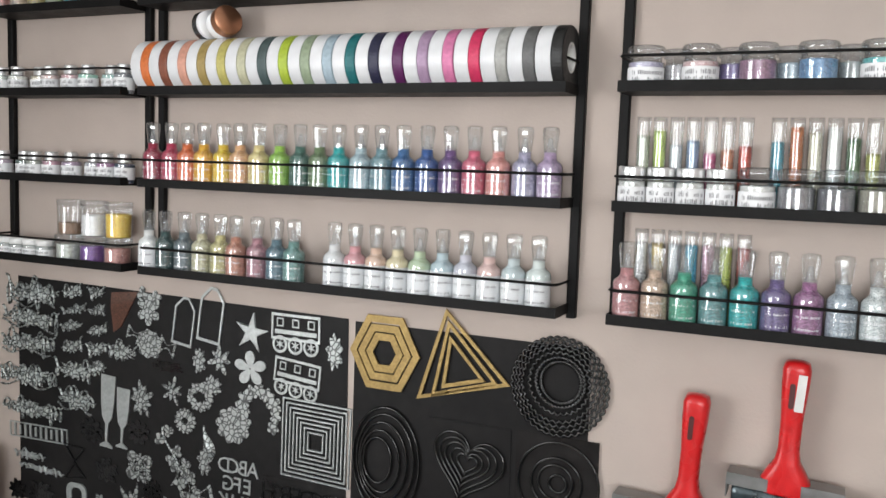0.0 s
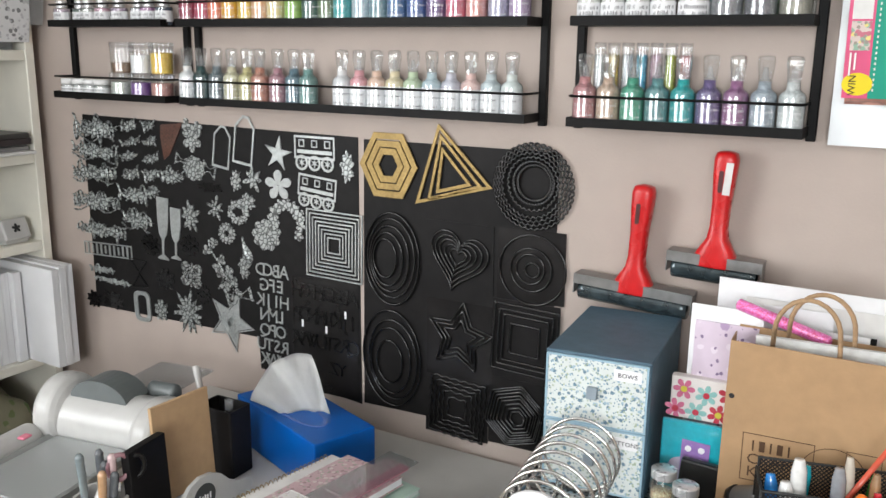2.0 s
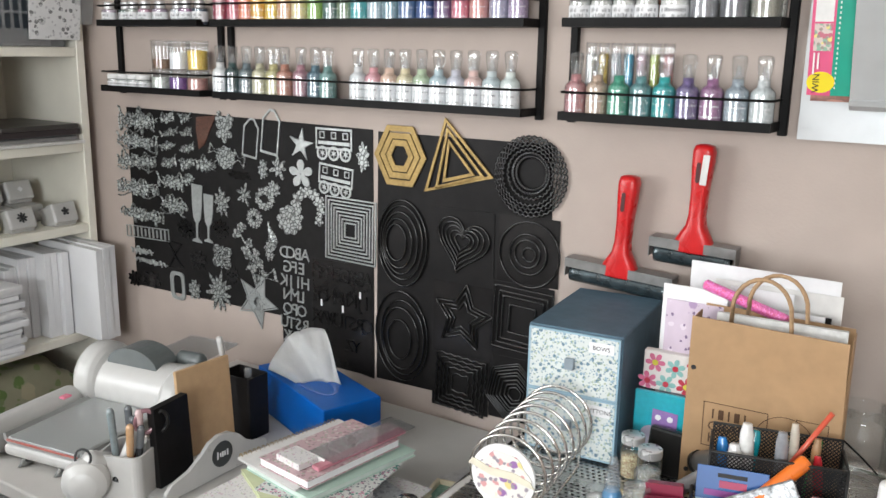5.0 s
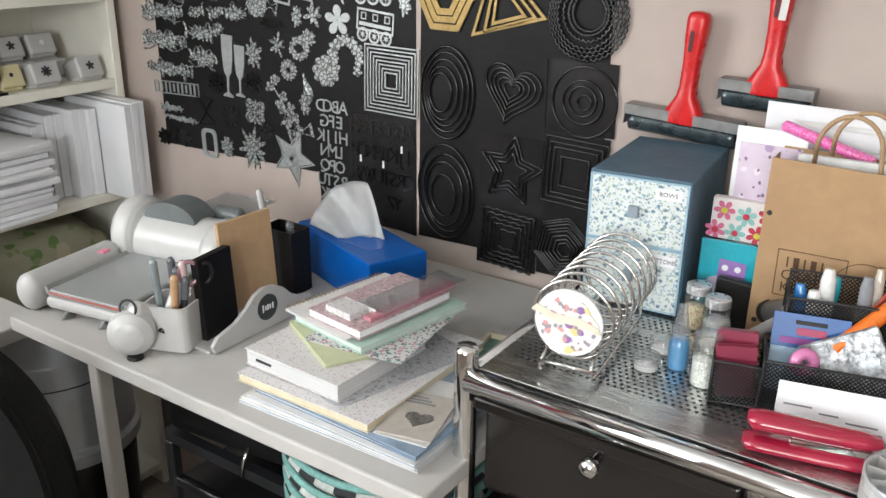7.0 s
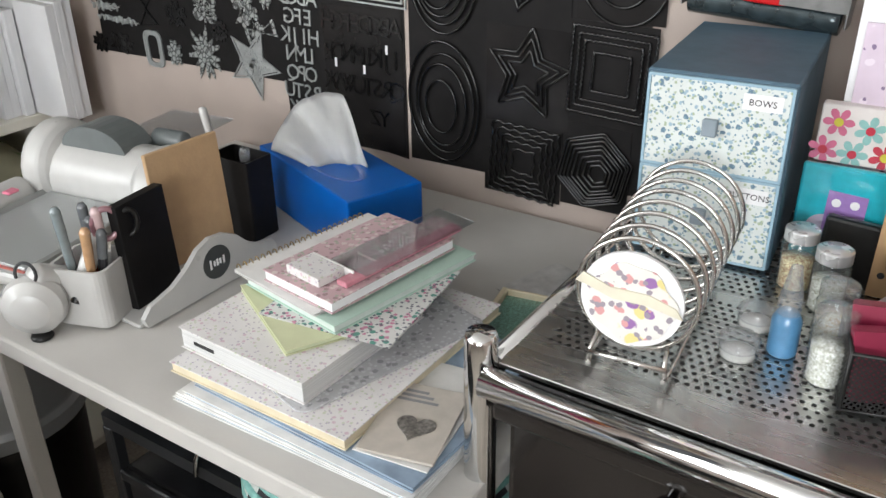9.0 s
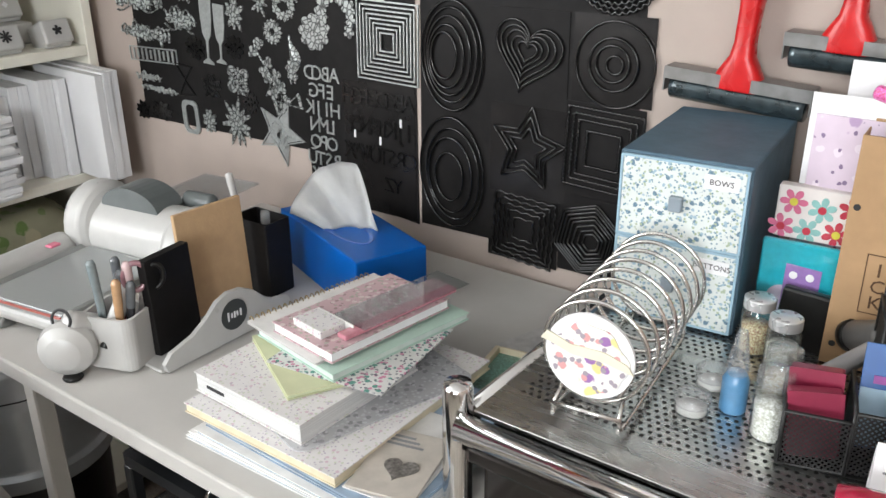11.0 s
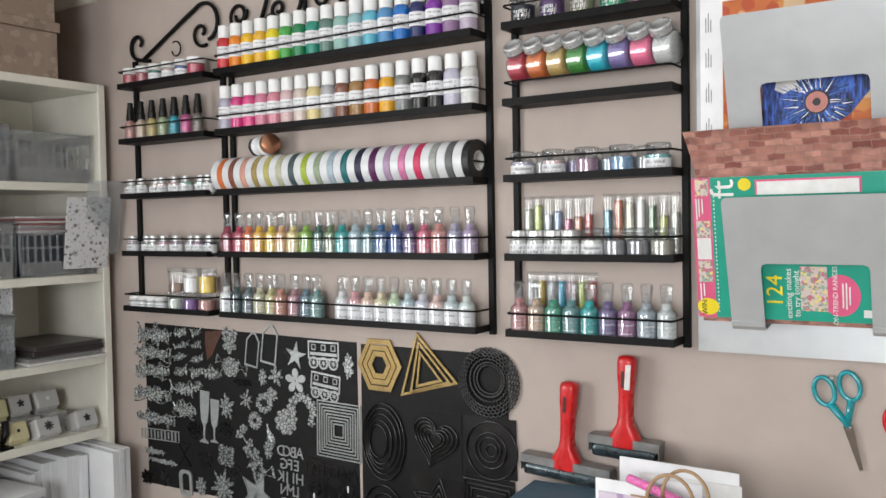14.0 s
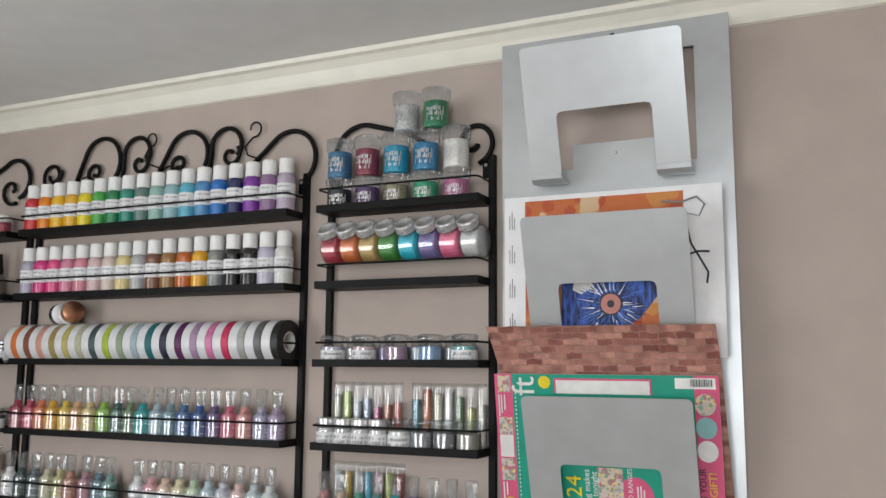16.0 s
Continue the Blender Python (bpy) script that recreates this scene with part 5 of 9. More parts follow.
def heart(s):
    out = []
    for i in range(40):
        a = 2 * math.pi * i / 40
        out.append((s * 16 * math.sin(a) ** 3 / 17, s * (13 * math.cos(a) - 5 * math.cos(2 * a) - 2 * math.cos(3 * a) - math.cos(4 * a)) / 17))
    return out


def scaled(poly, f, g=None, dx=0.0, dy=0.0):
    g = f if g is None else g
    return [(u * f + dx, v * g + dy) for u, v in poly]


def scallop(poly, amp, per):
    """Adds a wavy edge of about `per` metres to an outline."""
    pts = []
    n = len(poly)
    for i in range(n):
        a, b = Vector(poly[i]), Vector(poly[(i + 1) % n])
        k = max(1, int(round((b - a).length / (per / 4))))
        pts += [a + (b - a) * (j / k) for j in range(k)]
    out = []
    m = len(pts)
    for i, p in enumerate(pts):
        t = (pts[(i + 1) % m] - pts[i - 1]).normalized()
        out.append(tuple(p + Vector((t.y, -t.x)) * amp * math.sin(i * math.pi / 2 + 0.4)))
    return out


def nested_set(x, z, outlines, width, material, label, turn=0.0, wave=0.0, per=0.004, shifts=None, thick=0.0024):
    """A set of die frames that lie one inside the other."""
    ob = thing("nested_die_set", label, "die", pose(x, -HB, z, 0, turn, 0), "nested die sets")
    for i, o in enumerate(outlines):
        dx, dy = shifts[i] if shifts else (0, 0)
        o = [(u + dx, v + dy) for u, v in o]
        cx, cy = sum(u for u, v in o) / len(o), sum(v for u, v in o) / len(o)
        mean = sum(math.hypot(u - cx, v - cy) for u, v in o) / len(o)
        inner = [(cx + (u - cx) * (1 - width / mean), cy + (v - cy) * (1 - width / mean)) for u, v in o]
        if wave:
            o, inner = scallop(o, wave, per), scallop(o, wave, per)
            inner = [(cx + (u - cx) * (1 - width / mean), cy + (v - cy) * (1 - width / mean)) for u, v in inner]
        if material is DIEB:
            if len(o) < 20:
                o = [(o[i][0] + (o[(i + 1) % len(o)][0] - o[i][0]) * f, o[i][1] + (o[(i + 1) % len(o)][1] - o[i][1]) * f) for i in range(len(o)) for f in (0.04, 0.35, 0.65, 0.96)]
            bm = tube([(u, -0.0016, v) for u, v in o], 0.0017, 6, True)
        else:
            bm = add_ring(bmesh.new(), o, inner, 0, thick, ONWALL)
        part("die_frame", bm, material, ob)
    return ob


def rect(w, h):
    return [(w / 2, h / 2), (-w / 2, h / 2), (-w / 2, -h / 2), (w / 2, -h / 2)]


nested_set(-0.589, 1.025, [rect(0.108 - i * 0.0118, 0.109 - i * 0.0118) for i in range(8)], 0.0028, STEEL, "silver nested square frame dies on black sheet", 1.0)
nested_set(-0.4875, 1.1595, [ngon(6, r, 0, 0.962, 1.045) for r in (0.0525, 0.0398, 0.0275)], 0.0102, GOLD, "gold nested hexagon frame dies", 0, 0.0004, 0.004)
TRIS = [[(-0.037, 0.062), (0.050, -0.023), (-0.074, -0.056)], [(-0.0335, 0.048), (0.035, -0.0235), (-0.054, -0.05)], [(-0.031, 0.03), (0.018, -0.022), (-0.040, -0.038)]]
nested_set(-0.366, 1.163, TRIS, 0.0086, GOLD, "gold nested triangle frame dies", 0, 0.0004, 0.004)


def lobed(r, n, amp):
    """Circle with n small round lobes outside."""
    return [((r + amp * abs(math.sin(n * a / 2))) * math.cos(a), (r + amp * abs(math.sin(n * a / 2))) * math.sin(a)) for a in [2 * math.pi * i / (n * 6) for i in range(n * 6)]]


nested_set(-0.2555, 1.1475, [lobed(r, n, 0.0032) for r, n in ((0.056, 40), (0.0515, 38), (0.0468, 36), (0.042, 34), (0.0345, 30), (0.0275, 40), (0.0225, 46))], 0.002, DIEB, "black nested scalloped circle dies overhanging the sheet", 0, 0, 0.004, [(0, 0), (-0.0005, 0.001), (-0.001, 0.0015), (-0.0015, 0.002), (0.0, 0.004), (0.001, 0.005), (0.002, 0.0055)])
nested_set(-0.482, 1.018, [ngon(44, r, 0, 0.68) for r in (0.071, 0.061, 0.051, 0.041, 0.03)], 0.002, DIEB, "black nested oval dies", 0, 0, 0.004, [(0, 0), (-0.001, 0.001), (-0.004, 0.0), (-0.008, -0.001), (-0.012, 0.0)])
nested_set(-0.369, 1.03, [heart(s) for s in (0.05, 0.041, 0.032, 0.023, 0.0145)], 0.002, DIEB, "black nested heart dies", 12, 0, 0.004, [(0, 0.004), (-0.001, 0.004), (-0.002, 0.005), (-0.002, 0.005), (-0.001, 0.006)])
nested_set(-0.252, 1.032, [ngon(52, r) for r in (0.0495, 0.0305, 0.021, 0.0105)], 0.002, DIEB, "black nested circle dies", 0, 0, 0.004, [(0, 0), (-0.002, 0), (-0.003, 0.001), (0.0, 0.0)])
nested_set(-0.482, 0.86, [ngon(44, r, 0, 0.68) for r in (0.077, 0.064, 0.053, 0.034)], 0.002, DIEB, "black nested oval dies", -3, 0, 0.004, [(0, 0), (0.002, -0.002), (-0.002, -0.004), (-0.004, -0.006)])
nested_set(-0.364, 0.914, [star_shape(5, r, r * 0.5) for r in (0.056, 0.043, 0.029)], 0.002, DIEB, "black nested star dies", 7)
nested_set(-0.26, 0.928, [rect(s, s) for s in (0.098, 0.082, 0.068, 0.044)], 0.002, DIEB, "black nested square dies with beaded edges", 2, 0.0009, 0.006)
nested_set(-0.366, 0.803, [rect(s, s) for s in (0.09, 0.076, 0.062, 0.048, 0.03)], 0.002, DIEB, "black nested label-shaped dies", 3, 0.0014, 0.016)
nested_set(-0.272, 0.812, [ngon(6, r, 0.3) for r in (0.049, 0.045, 0.041, 0.036, 0.031, 0.025, 0.018, 0.012)], 0.002, DIEB, "black nested hexagon dies", 0, 0, 0.004, [(0, 0), (0, 0), (0.001, -0.001), (0.001, -0.002), (0.002, -0.002), (0.003, -0.003), (0.004, -0.003), (0.005, -0.003)])

BROWNGL = glitter("brown_glitter_die", (0.055, 0.018, 0.009))


def script(w, h, seed, r=0.0021):
    """A flowing script-like outline that cannot be read, as one bent bar."""
    rg = random.Random(seed)
    n = max(3, int(w / 0.0105))
    pts = []
    for i in range(n * 12 + 1):
        s = i / (n * 12)
        a = s * n * 2 * math.pi
        amp = h * (0.27 + 0.16 * math.sin(s * n * 2.1 + seed) + 0.14 * math.sin(s * n * 0.9 + seed * 2))
        pts.append((-w / 2 + w * s + h * 0.14 * math.sin(a), -0.0009, amp * math.cos(a) + h * 0.08 * math.sin(a * 0.37 + seed)))
    bm = tube(pts, r, 5, flat=0.5)
    if h > 0.035:
        add_tube(bm, [(-w / 2 + w * s * 0.9, -0.0008, -h * 0.36 + h * 0.14 * math.sin(s * 9 + seed)) for s in [k / 20 for k in range(21)]], r * 0.9, 5, flat=0.5)
    add_prism(bm, [(u, v) for u, v in blob(w * 1.0, h * 0.95, seed, 15, 0.42)], 0.0, 0.0008, ONWALL)
    return bm


def flute_shape(w, h):
    pr = [(0.5, 0.5), (0.46, 0.15), (0.34, -0.08), (0.1, -0.17), (0.07, -0.42), (0.42, -0.47), (0.45, -0.5)]
    return [(x * w, z * h) for x, z in pr] + [(-x * w, z * h) for x, z in reversed(pr)]


def die(kind, x, z, w, h, seed):
    mt, bm, word = (STEEL if kind in ("bar", "flute", "tag", "banner", "train", "frame", "star", "starfish", "flower") else STEELE), None, kind
    t = random.Random(seed).uniform(-6, 6)
    if kind in ("garland", "wreath"):
        bm = bmesh.new()
        rg = random.Random(seed)
        for k in range(9):
            a = 2 * math.pi * k / 9 if kind == "wreath" else math.pi * (1.15 - 1.3 * k / 8)
            add_prism(bm, scaled(petals(5, 0.5, 0.22, rg.uniform(0, 90)), w * rg.uniform(0.24, 0.36), None, w * 0.36 * math.cos(a), h * 0.36 * math.sin(a)), 0.0001 * k, 0.0012 + 0.0002 * (k % 3), ONWALL)
    elif kind in ("word", "bar"):
        bm, word = script(w, h * 0.82, seed, 0.0021), "lettered"
        t = {True: -12, False: 0}[w < 0.06] + t * 0.4
    elif kind == "banner":
        bm = add_ring(bmesh.new(), rect(w, h), rect(w - 0.004, h - 0.004), 0, 0.0016, ONWALL)
        for i in range(10):
            add_prism(bm, rect(0.0045, h - 0.006 - 0.004 * (i % 3 == 1)), 0.0002, 0.0015, ONWALL @ pose(-w / 2 + 0.012 + i * (w - 0.024) / 9, 0, 0))
        t = -2
    elif kind == "copper":
        bm, mt, word = prism([(-w * 0.55, h * 0.1), (-w * 0.5, -h * 0.6), (-w * 0.1, -h * 0.45), (w * 0.9, h * 0.5), (-w * 0.45, h * 0.5)], 0, 0.0016, ONWALL), BROWNGL, "brown glitter"
    elif kind in ("starfish", "star"):
        o = star_shape(5, w / 2, w * (0.14 if kind == "starfish" else 0.22), 78)
        if kind == "star":
            bm = add_ring(bmesh.new(), o, scaled(o, 0.9), 0, 0.0018, ONWALL)
            add_prism(bm, scaled(o, 0.84), 0, 0.0006, ONWALL)
            rg = random.Random(3)
            for i in range(46):
                a, q = rg.uniform(0, 6.28), rg.uniform(0.03, 0.3)
                add_ring(bm, ngon(7, 0.0035), ngon(7, 0.0018), 0.0006, 0.0016, ONWALL @ pose(q * w * math.cos(a) * 0.75, q * w * math.sin(a) * 0.75, 0))
            t = 12
        else:
            bm = prism(o, 0, 0.0015, ONWALL)
            bmesh.ops.bevel(bm, geom=[e for e in bm.edges], offset=0.0015, segments=2, affect="EDGES")
    elif kind in ("flower", "sun", "flowers", "butterfly", "blackflower", "blackball", "leafball"):
        n, r2, hole = {"flower": (5, 0.3, 0), "sun": (15, 0.7, 0.32), "flowers": (6, 0.45, 0), "butterfly": (4, 0.25, 0.6), "blackflower": (9, 0.6, 0.5), "blackball": (12, 0.7, 0.5), "leafball": (9, 0.78, 0)}[kind]
        o = petals(n, 0.5, 0.5 * r2, 45 if kind == "butterfly" else 90, 8, w, h)
        bm = add_ring(bmesh.new(), o, scaled(o, hole if hole else 0.06), 0, 0.0015, ONWALL)
        if kind in ("butterfly", "blackflower", "blackball"):
            for s in (0.42, 0.2):
                add_ring(bm, scaled(o, s + 0.09), scaled(o, s), 0, 0.0014, ONWALL)
            add_prism(bm, rect(0.003, h * 0.8), 0, 0.0016, ONWALL)
            add_prism(bm, rect(w * 0.7, 0.003), 0.0001, 0.0015, ONWALL)
        if kind == "flowers":
            add_prism(bm, scaled(petals(5, 0.5, 0.25), w * 0.55, None, w * 0.3, h * 0.36), 0.0002, 0.0018, ONWALL)
            add_prism(bm, scaled(petals(3, 0.5, 0.15), w * 0.5, None, -w * 0.25, h * 0.48), 0.0002, 0.0018, ONWALL)
        if kind.startswith("black"):
            mt = DIEB
        word = {"leafball": "round leafy", "flowers": "flower cluster", "blackflower": "black flower", "blackball": "black round", "butterfly": "winged"}.get(kind, kind)
    elif kind == "tag":
        o = [(w * 0.42, -h / 2), (w * 0.42, h * 0.28), (w * 0.12, h / 2), (-w * 0.12, h / 2), (-w * 0.42, h * 0.28), (-w * 0.42, -h / 2)]
        bm = add_ring(bmesh.new(), o, scaled(o, 0.86, 0.9), 0, 0.0018, ONWALL)
        t = 8
    elif kind == "flute":
        bm, word = prism(flute_shape(w, h), 0, 0.0015, ONWALL), "champagne flute"
        t = 3
    elif kind in ("train",):
        bm = add_ring(bmesh.new(), rect(w, h * 0.62), rect(w * 0.93, h * 0.5), 0, 0.0016, ONWALL @ pose(0, h * 0.14, 0))
        for k in (-0.32, 0, 0.32):
            add_ring(bm, ngon(18, w * 0.155), ngon(18, w * 0.11), 0, 0.0018, ONWALL @ pose(w * k, -h * 0.28, 0))
            add_prism(bm, star_shape(6, w * 0.1, w * 0.03), 0.0002, 0.0012, ONWALL @ pose(w * k, -h * 0.28, 0))
            add_ring(bm, rect(w * 0.14, h * 0.2), rect(w * 0.1, h * 0.14), 0, 0.0015, ONWALL @ pose(w * k, h * 0.24, 0))
        add_prism(bm, rect(w * 0.86, h * 0.1), 0.0002, 0.0014, ONWALL @ pose(0, h * 0.02, 0))
        word = "train carriage"
    elif kind in ("frame",):
        bm = add_ring(bmesh.new(), rounded(w, h, w * 0.3), rounded(w * 0.55, h * 0.75, w * 0.2), 0, 0.0016, ONWALL)
        add_ring(bm, rounded(w * 1.0, h * 1.0, w * 0.3), rounded(w * 0.86, h * 0.9, w * 0.25), 0.0016, 0.0022, ONWALL)
    elif kind == "hourglass":
        mt = DIEB
        bm = bmesh.new()
        for s in (1, -1):
            o = [(-w / 2, s * h / 2), (w / 2, s * h * 0.42), (0, 0)]
            c = (0, s * h * 0.3)
            add_ring(bm, o, [(c[0] + (u - c[0]) * 0.8, c[1] + (v - c[1]) * 0.8) for u, v in o], 0, 0.002, ONWALL)
        word = "black triangle"
    elif kind in ("vine", "leafvine", "curl"):
        pts = [(w * 0.28 * math.sin(s * 5), -0.001, -h / 2 + h * s) for s in [k / 18 for k in range(19)]]
        bm = tube(pts, (lambda q: 0.0018 + 0.0075 * math.sin(math.pi * min(1, q * 1.1)) ** 2) if kind == "curl" else 0.0014, 6, flat=0.3)
        if kind != "curl":
            for k in (1, 5, 8, 11, 14, 17):
                add_prism(bm, scaled(petals(3, 0.5, 0.2, k * 50), 0.02, None, pts[k][0] + (0.011 if k % 2 else -0.011), pts[k][2]), 0, 0.0014, ONWALL)
    elif kind == "bow" or kind == "candy":
        o = [(-w / 2, h / 2), (-w * 0.1, h * 0.12), (w * 0.1, h * 0.12), (w / 2, h / 2), (w / 2, -h / 2), (w * 0.1, -h * 0.12), (-w * 0.1, -h * 0.12), (-w / 2, -h / 2)]
        bm = add_ring(bmesh.new(), o, scaled(o, 0.8, 0.62), 0, 0.0015, ONWALL)
        t = 15 if kind == "bow" else -18
    else:
        rough = {"crest": 0.45, "antler": 0.6, "spray": 0.5, "basket": 0.15, "swirl": 0.4}.get(kind, 0.3)
        o = blob(w * 1.1, h * 1.1, seed, {"crest": 13, "spray": 7, "antler": 8}.get(kind, 9), rough)
        bm = prism(o, 0, 0.0014, ONWALL)
        add_ring(bm, scaled(o, 0.82), scaled(o, 0.7), 0.0014, 0.0019, ONWALL)
        add_ring(bm, scaled(o, 0.5), scaled(o, 0.38), 0.0014, 0.0019, ONWALL)
        word = "ornamental"
        if kind.startswith("black") or kind == "bone":
            mt, word = DIEB, "black ornamental"
    lab = ("black coated metal %s cutting die" % word.replace("black ", "")) if mt is DIEB else ("%s-coated ornamental cutting die on black sheet" % "brown glitter".replace(" ", "-") if mt is BROWNGL else "silver metal %s cutting die on black sheet" % word)
    solid("cutting_die", bm, mt, lab, "die", pose(x, -0.0018, z, 0, t, 0), "cutting dies")


WORDS = [(-1.124, 1.178, 0.118, 0.058), (-1.130, 1.137, 0.126, 0.044), (-1.135, 1.097, 0.121, 0.046), (-1.136, 1.044, 0.129, 0.050), (-1.128, 0.989, 0.137, 0.042), (-1.037, 1.188, 0.044, 0.028), (-0.986, 1.191, 0.037, 0.025), (-1.034, 1.160, 0.056, 0.021), (-0.986, 1.163, 0.038, 0.022), (-1.040, 1.134, 0.048, 0.023), (-0.985, 1.133, 0.044, 0.026), (-1.038, 1.102, 0.048, 0.029), (-0.986, 1.104, 0.046, 0.029), (-1.032, 1.064, 0.09, 0.042), (-1.030, 1.020, 0.08, 0.05), (-0.935, 1.106, 0.06, 0.04), (-0.985, 1.076, 0.033, 0.033)]
for i, (x, z, w, h) in enumerate(WORDS):
    die("word", x, z, w, h, i + 1)
SHAPES = [("banner", -1.115, 0.953, 0.130, 0.025), ("bar", -1.135, 0.912, 0.070, 0.021), ("bar", -1.109, 0.893, 0.1, 0.017), ("copper", -0.936, 1.169, 0.039, 0.055), ("flowers", -0.884, 1.175, 0.045, 0.048), ("basket", -0.882, 1.124, 0.05, 0.042), ("bow", -0.910, 1.136, 0.031, 0.022), ("bow", -0.848, 1.124, 0.030, 0.028), ("bone", -0.848, 1.095, 0.063, 0.018), ("tag", -0.817, 1.165, 0.044, 0.071), ("tag", -0.768, 1.179, 0.05, 0.08), ("swirl", -0.897, 1.039, 0.045, 0.057), ("flute", -0.966, 1.010, 0.029, 0.113), ("flute", -0.935, 1.004, 0.026, 0.093), ("blackflower", -1.000, 0.976, 0.05, 0.04), ("blackflower", -0.903, 0.987, 0.045, 0.039), ("antler", -0.838, 1.060, 0.042, 0.045), ("spray", -0.752, 1.117, 0.042, 0.044), ("cactus", -0.789, 1.111, 0.024, 0.038), ("starfish", -0.698, 1.162, 0.06, 0.053)]
SHAPES2 = [("flower", -0.699, 1.111, 0.055, 0.05), ("train", -0.625, 1.168, 0.078, 0.058), ("train", -0.622, 1.107, 0.074, 0.056), ("smoke", -0.563, 1.151, 0.026, 0.05), ("wreath", -0.787, 1.058, 0.048, 0.04), ("teapot", -0.765, 1.078, 0.034, 0.03), ("sun", -0.814, 1.019, 0.04, 0.038), ("leafball", -0.728, 1.026, 0.06, 0.054), ("garland", -0.684, 1.049, 0.08, 0.09), ("curl", -0.772, 0.99, 0.03, 0.055), ("butterfly", -0.902, 0.934, 0.062, 0.055), ("hourglass", -1.035, 0.919, 0.047, 0.057), ("blackstar", -0.968, 0.917, 0.05, 0.042)]
SHAPES3 = [("vine", -0.841, 0.961, 0.05, 0.086), ("leafvine", -0.815, 0.93, 0.04, 0.055), ("bell", -0.778, 0.965, 0.026, 0.044), ("frame", -1.031, 0.856, 0.042, 0.058), ("bud", -0.983, 0.856, 0.036, 0.044), ("crest", -0.914, 0.863, 0.074, 0.085), ("blackball", -0.877, 0.903, 0.036, 0.036), ("star", -0.814, 0.862, 0.108, 0.099), ("candy", -0.792, 0.911, 0.06, 0.026), ("blackscroll", -1.165, 0.85, 0.04, 0.036), ("blackbox", -1.11, 0.856, 0.06, 0.036)]
for i, (k, x, z, w, h) in enumerate(SHAPES + SHAPES2 + SHAPES3):
    die(k, x, z, w, h, i + 40)
alpha = thing("alphabet_die_set", "silver mirrored alphabet dies on black sheet", "die", pose(0, 0, 0))
for k, t in enumerate(("ABCD", "EFG", "HIJK", "LMN", "OPQ", "RSTU", "VWX")):
    for i, ch in enumerate(t):
        words(ch, 0.031, STEEL, pose(-0.718 - 0.0005 * k + ((len(t) - 1) / 2 - i) * 0.0168, -0.0026, 0.966 - 0.0262 * k, 90, 2, 0), alpha, "letter", 0.0008, True)
balpha = thing("alphabet_die_set", "black plate of mirrored alphabet dies", "die", pose(0, 0, 0))
part("plate", prism([(-0.676, 0.772), (-0.545, 0.774), (-0.545, 0.968), (-0.676, 0.964)], 0.0017, 0.0024, ONWALL), SHEETG, balpha)
for k, t in enumerate(("ABCDEFGH", "IJKLMNOP", "QRSTUVWX", "YZ")):
    for i, ch in enumerate(t):
        words(ch, 0.036 if k < 3 else 0.03, DIEB, pose(-0.611 + 0.025 * (k == 3) + ((len(t) - 1) / 2 - i) * 0.0158, -0.003, 0.942 - 0.041 * k, 90, 1.5, 0), balpha, "letter", 0.0009, True)
# white slivers laid on the plate to imitate glints on its gloss
for x, z in ((-0.569, 0.915), (-0.655, 0.888), (-0.607, 0.884)):
    part("magnet_chip", prism([(x - 0.0018, z - 0.006), (x + 0.0018, z - 0.006), (x + 0.0018, z + 0.006), (x - 0.0018, z + 0.006)], 0.004, 0.0047, ONWALL), PAPER, balpha)


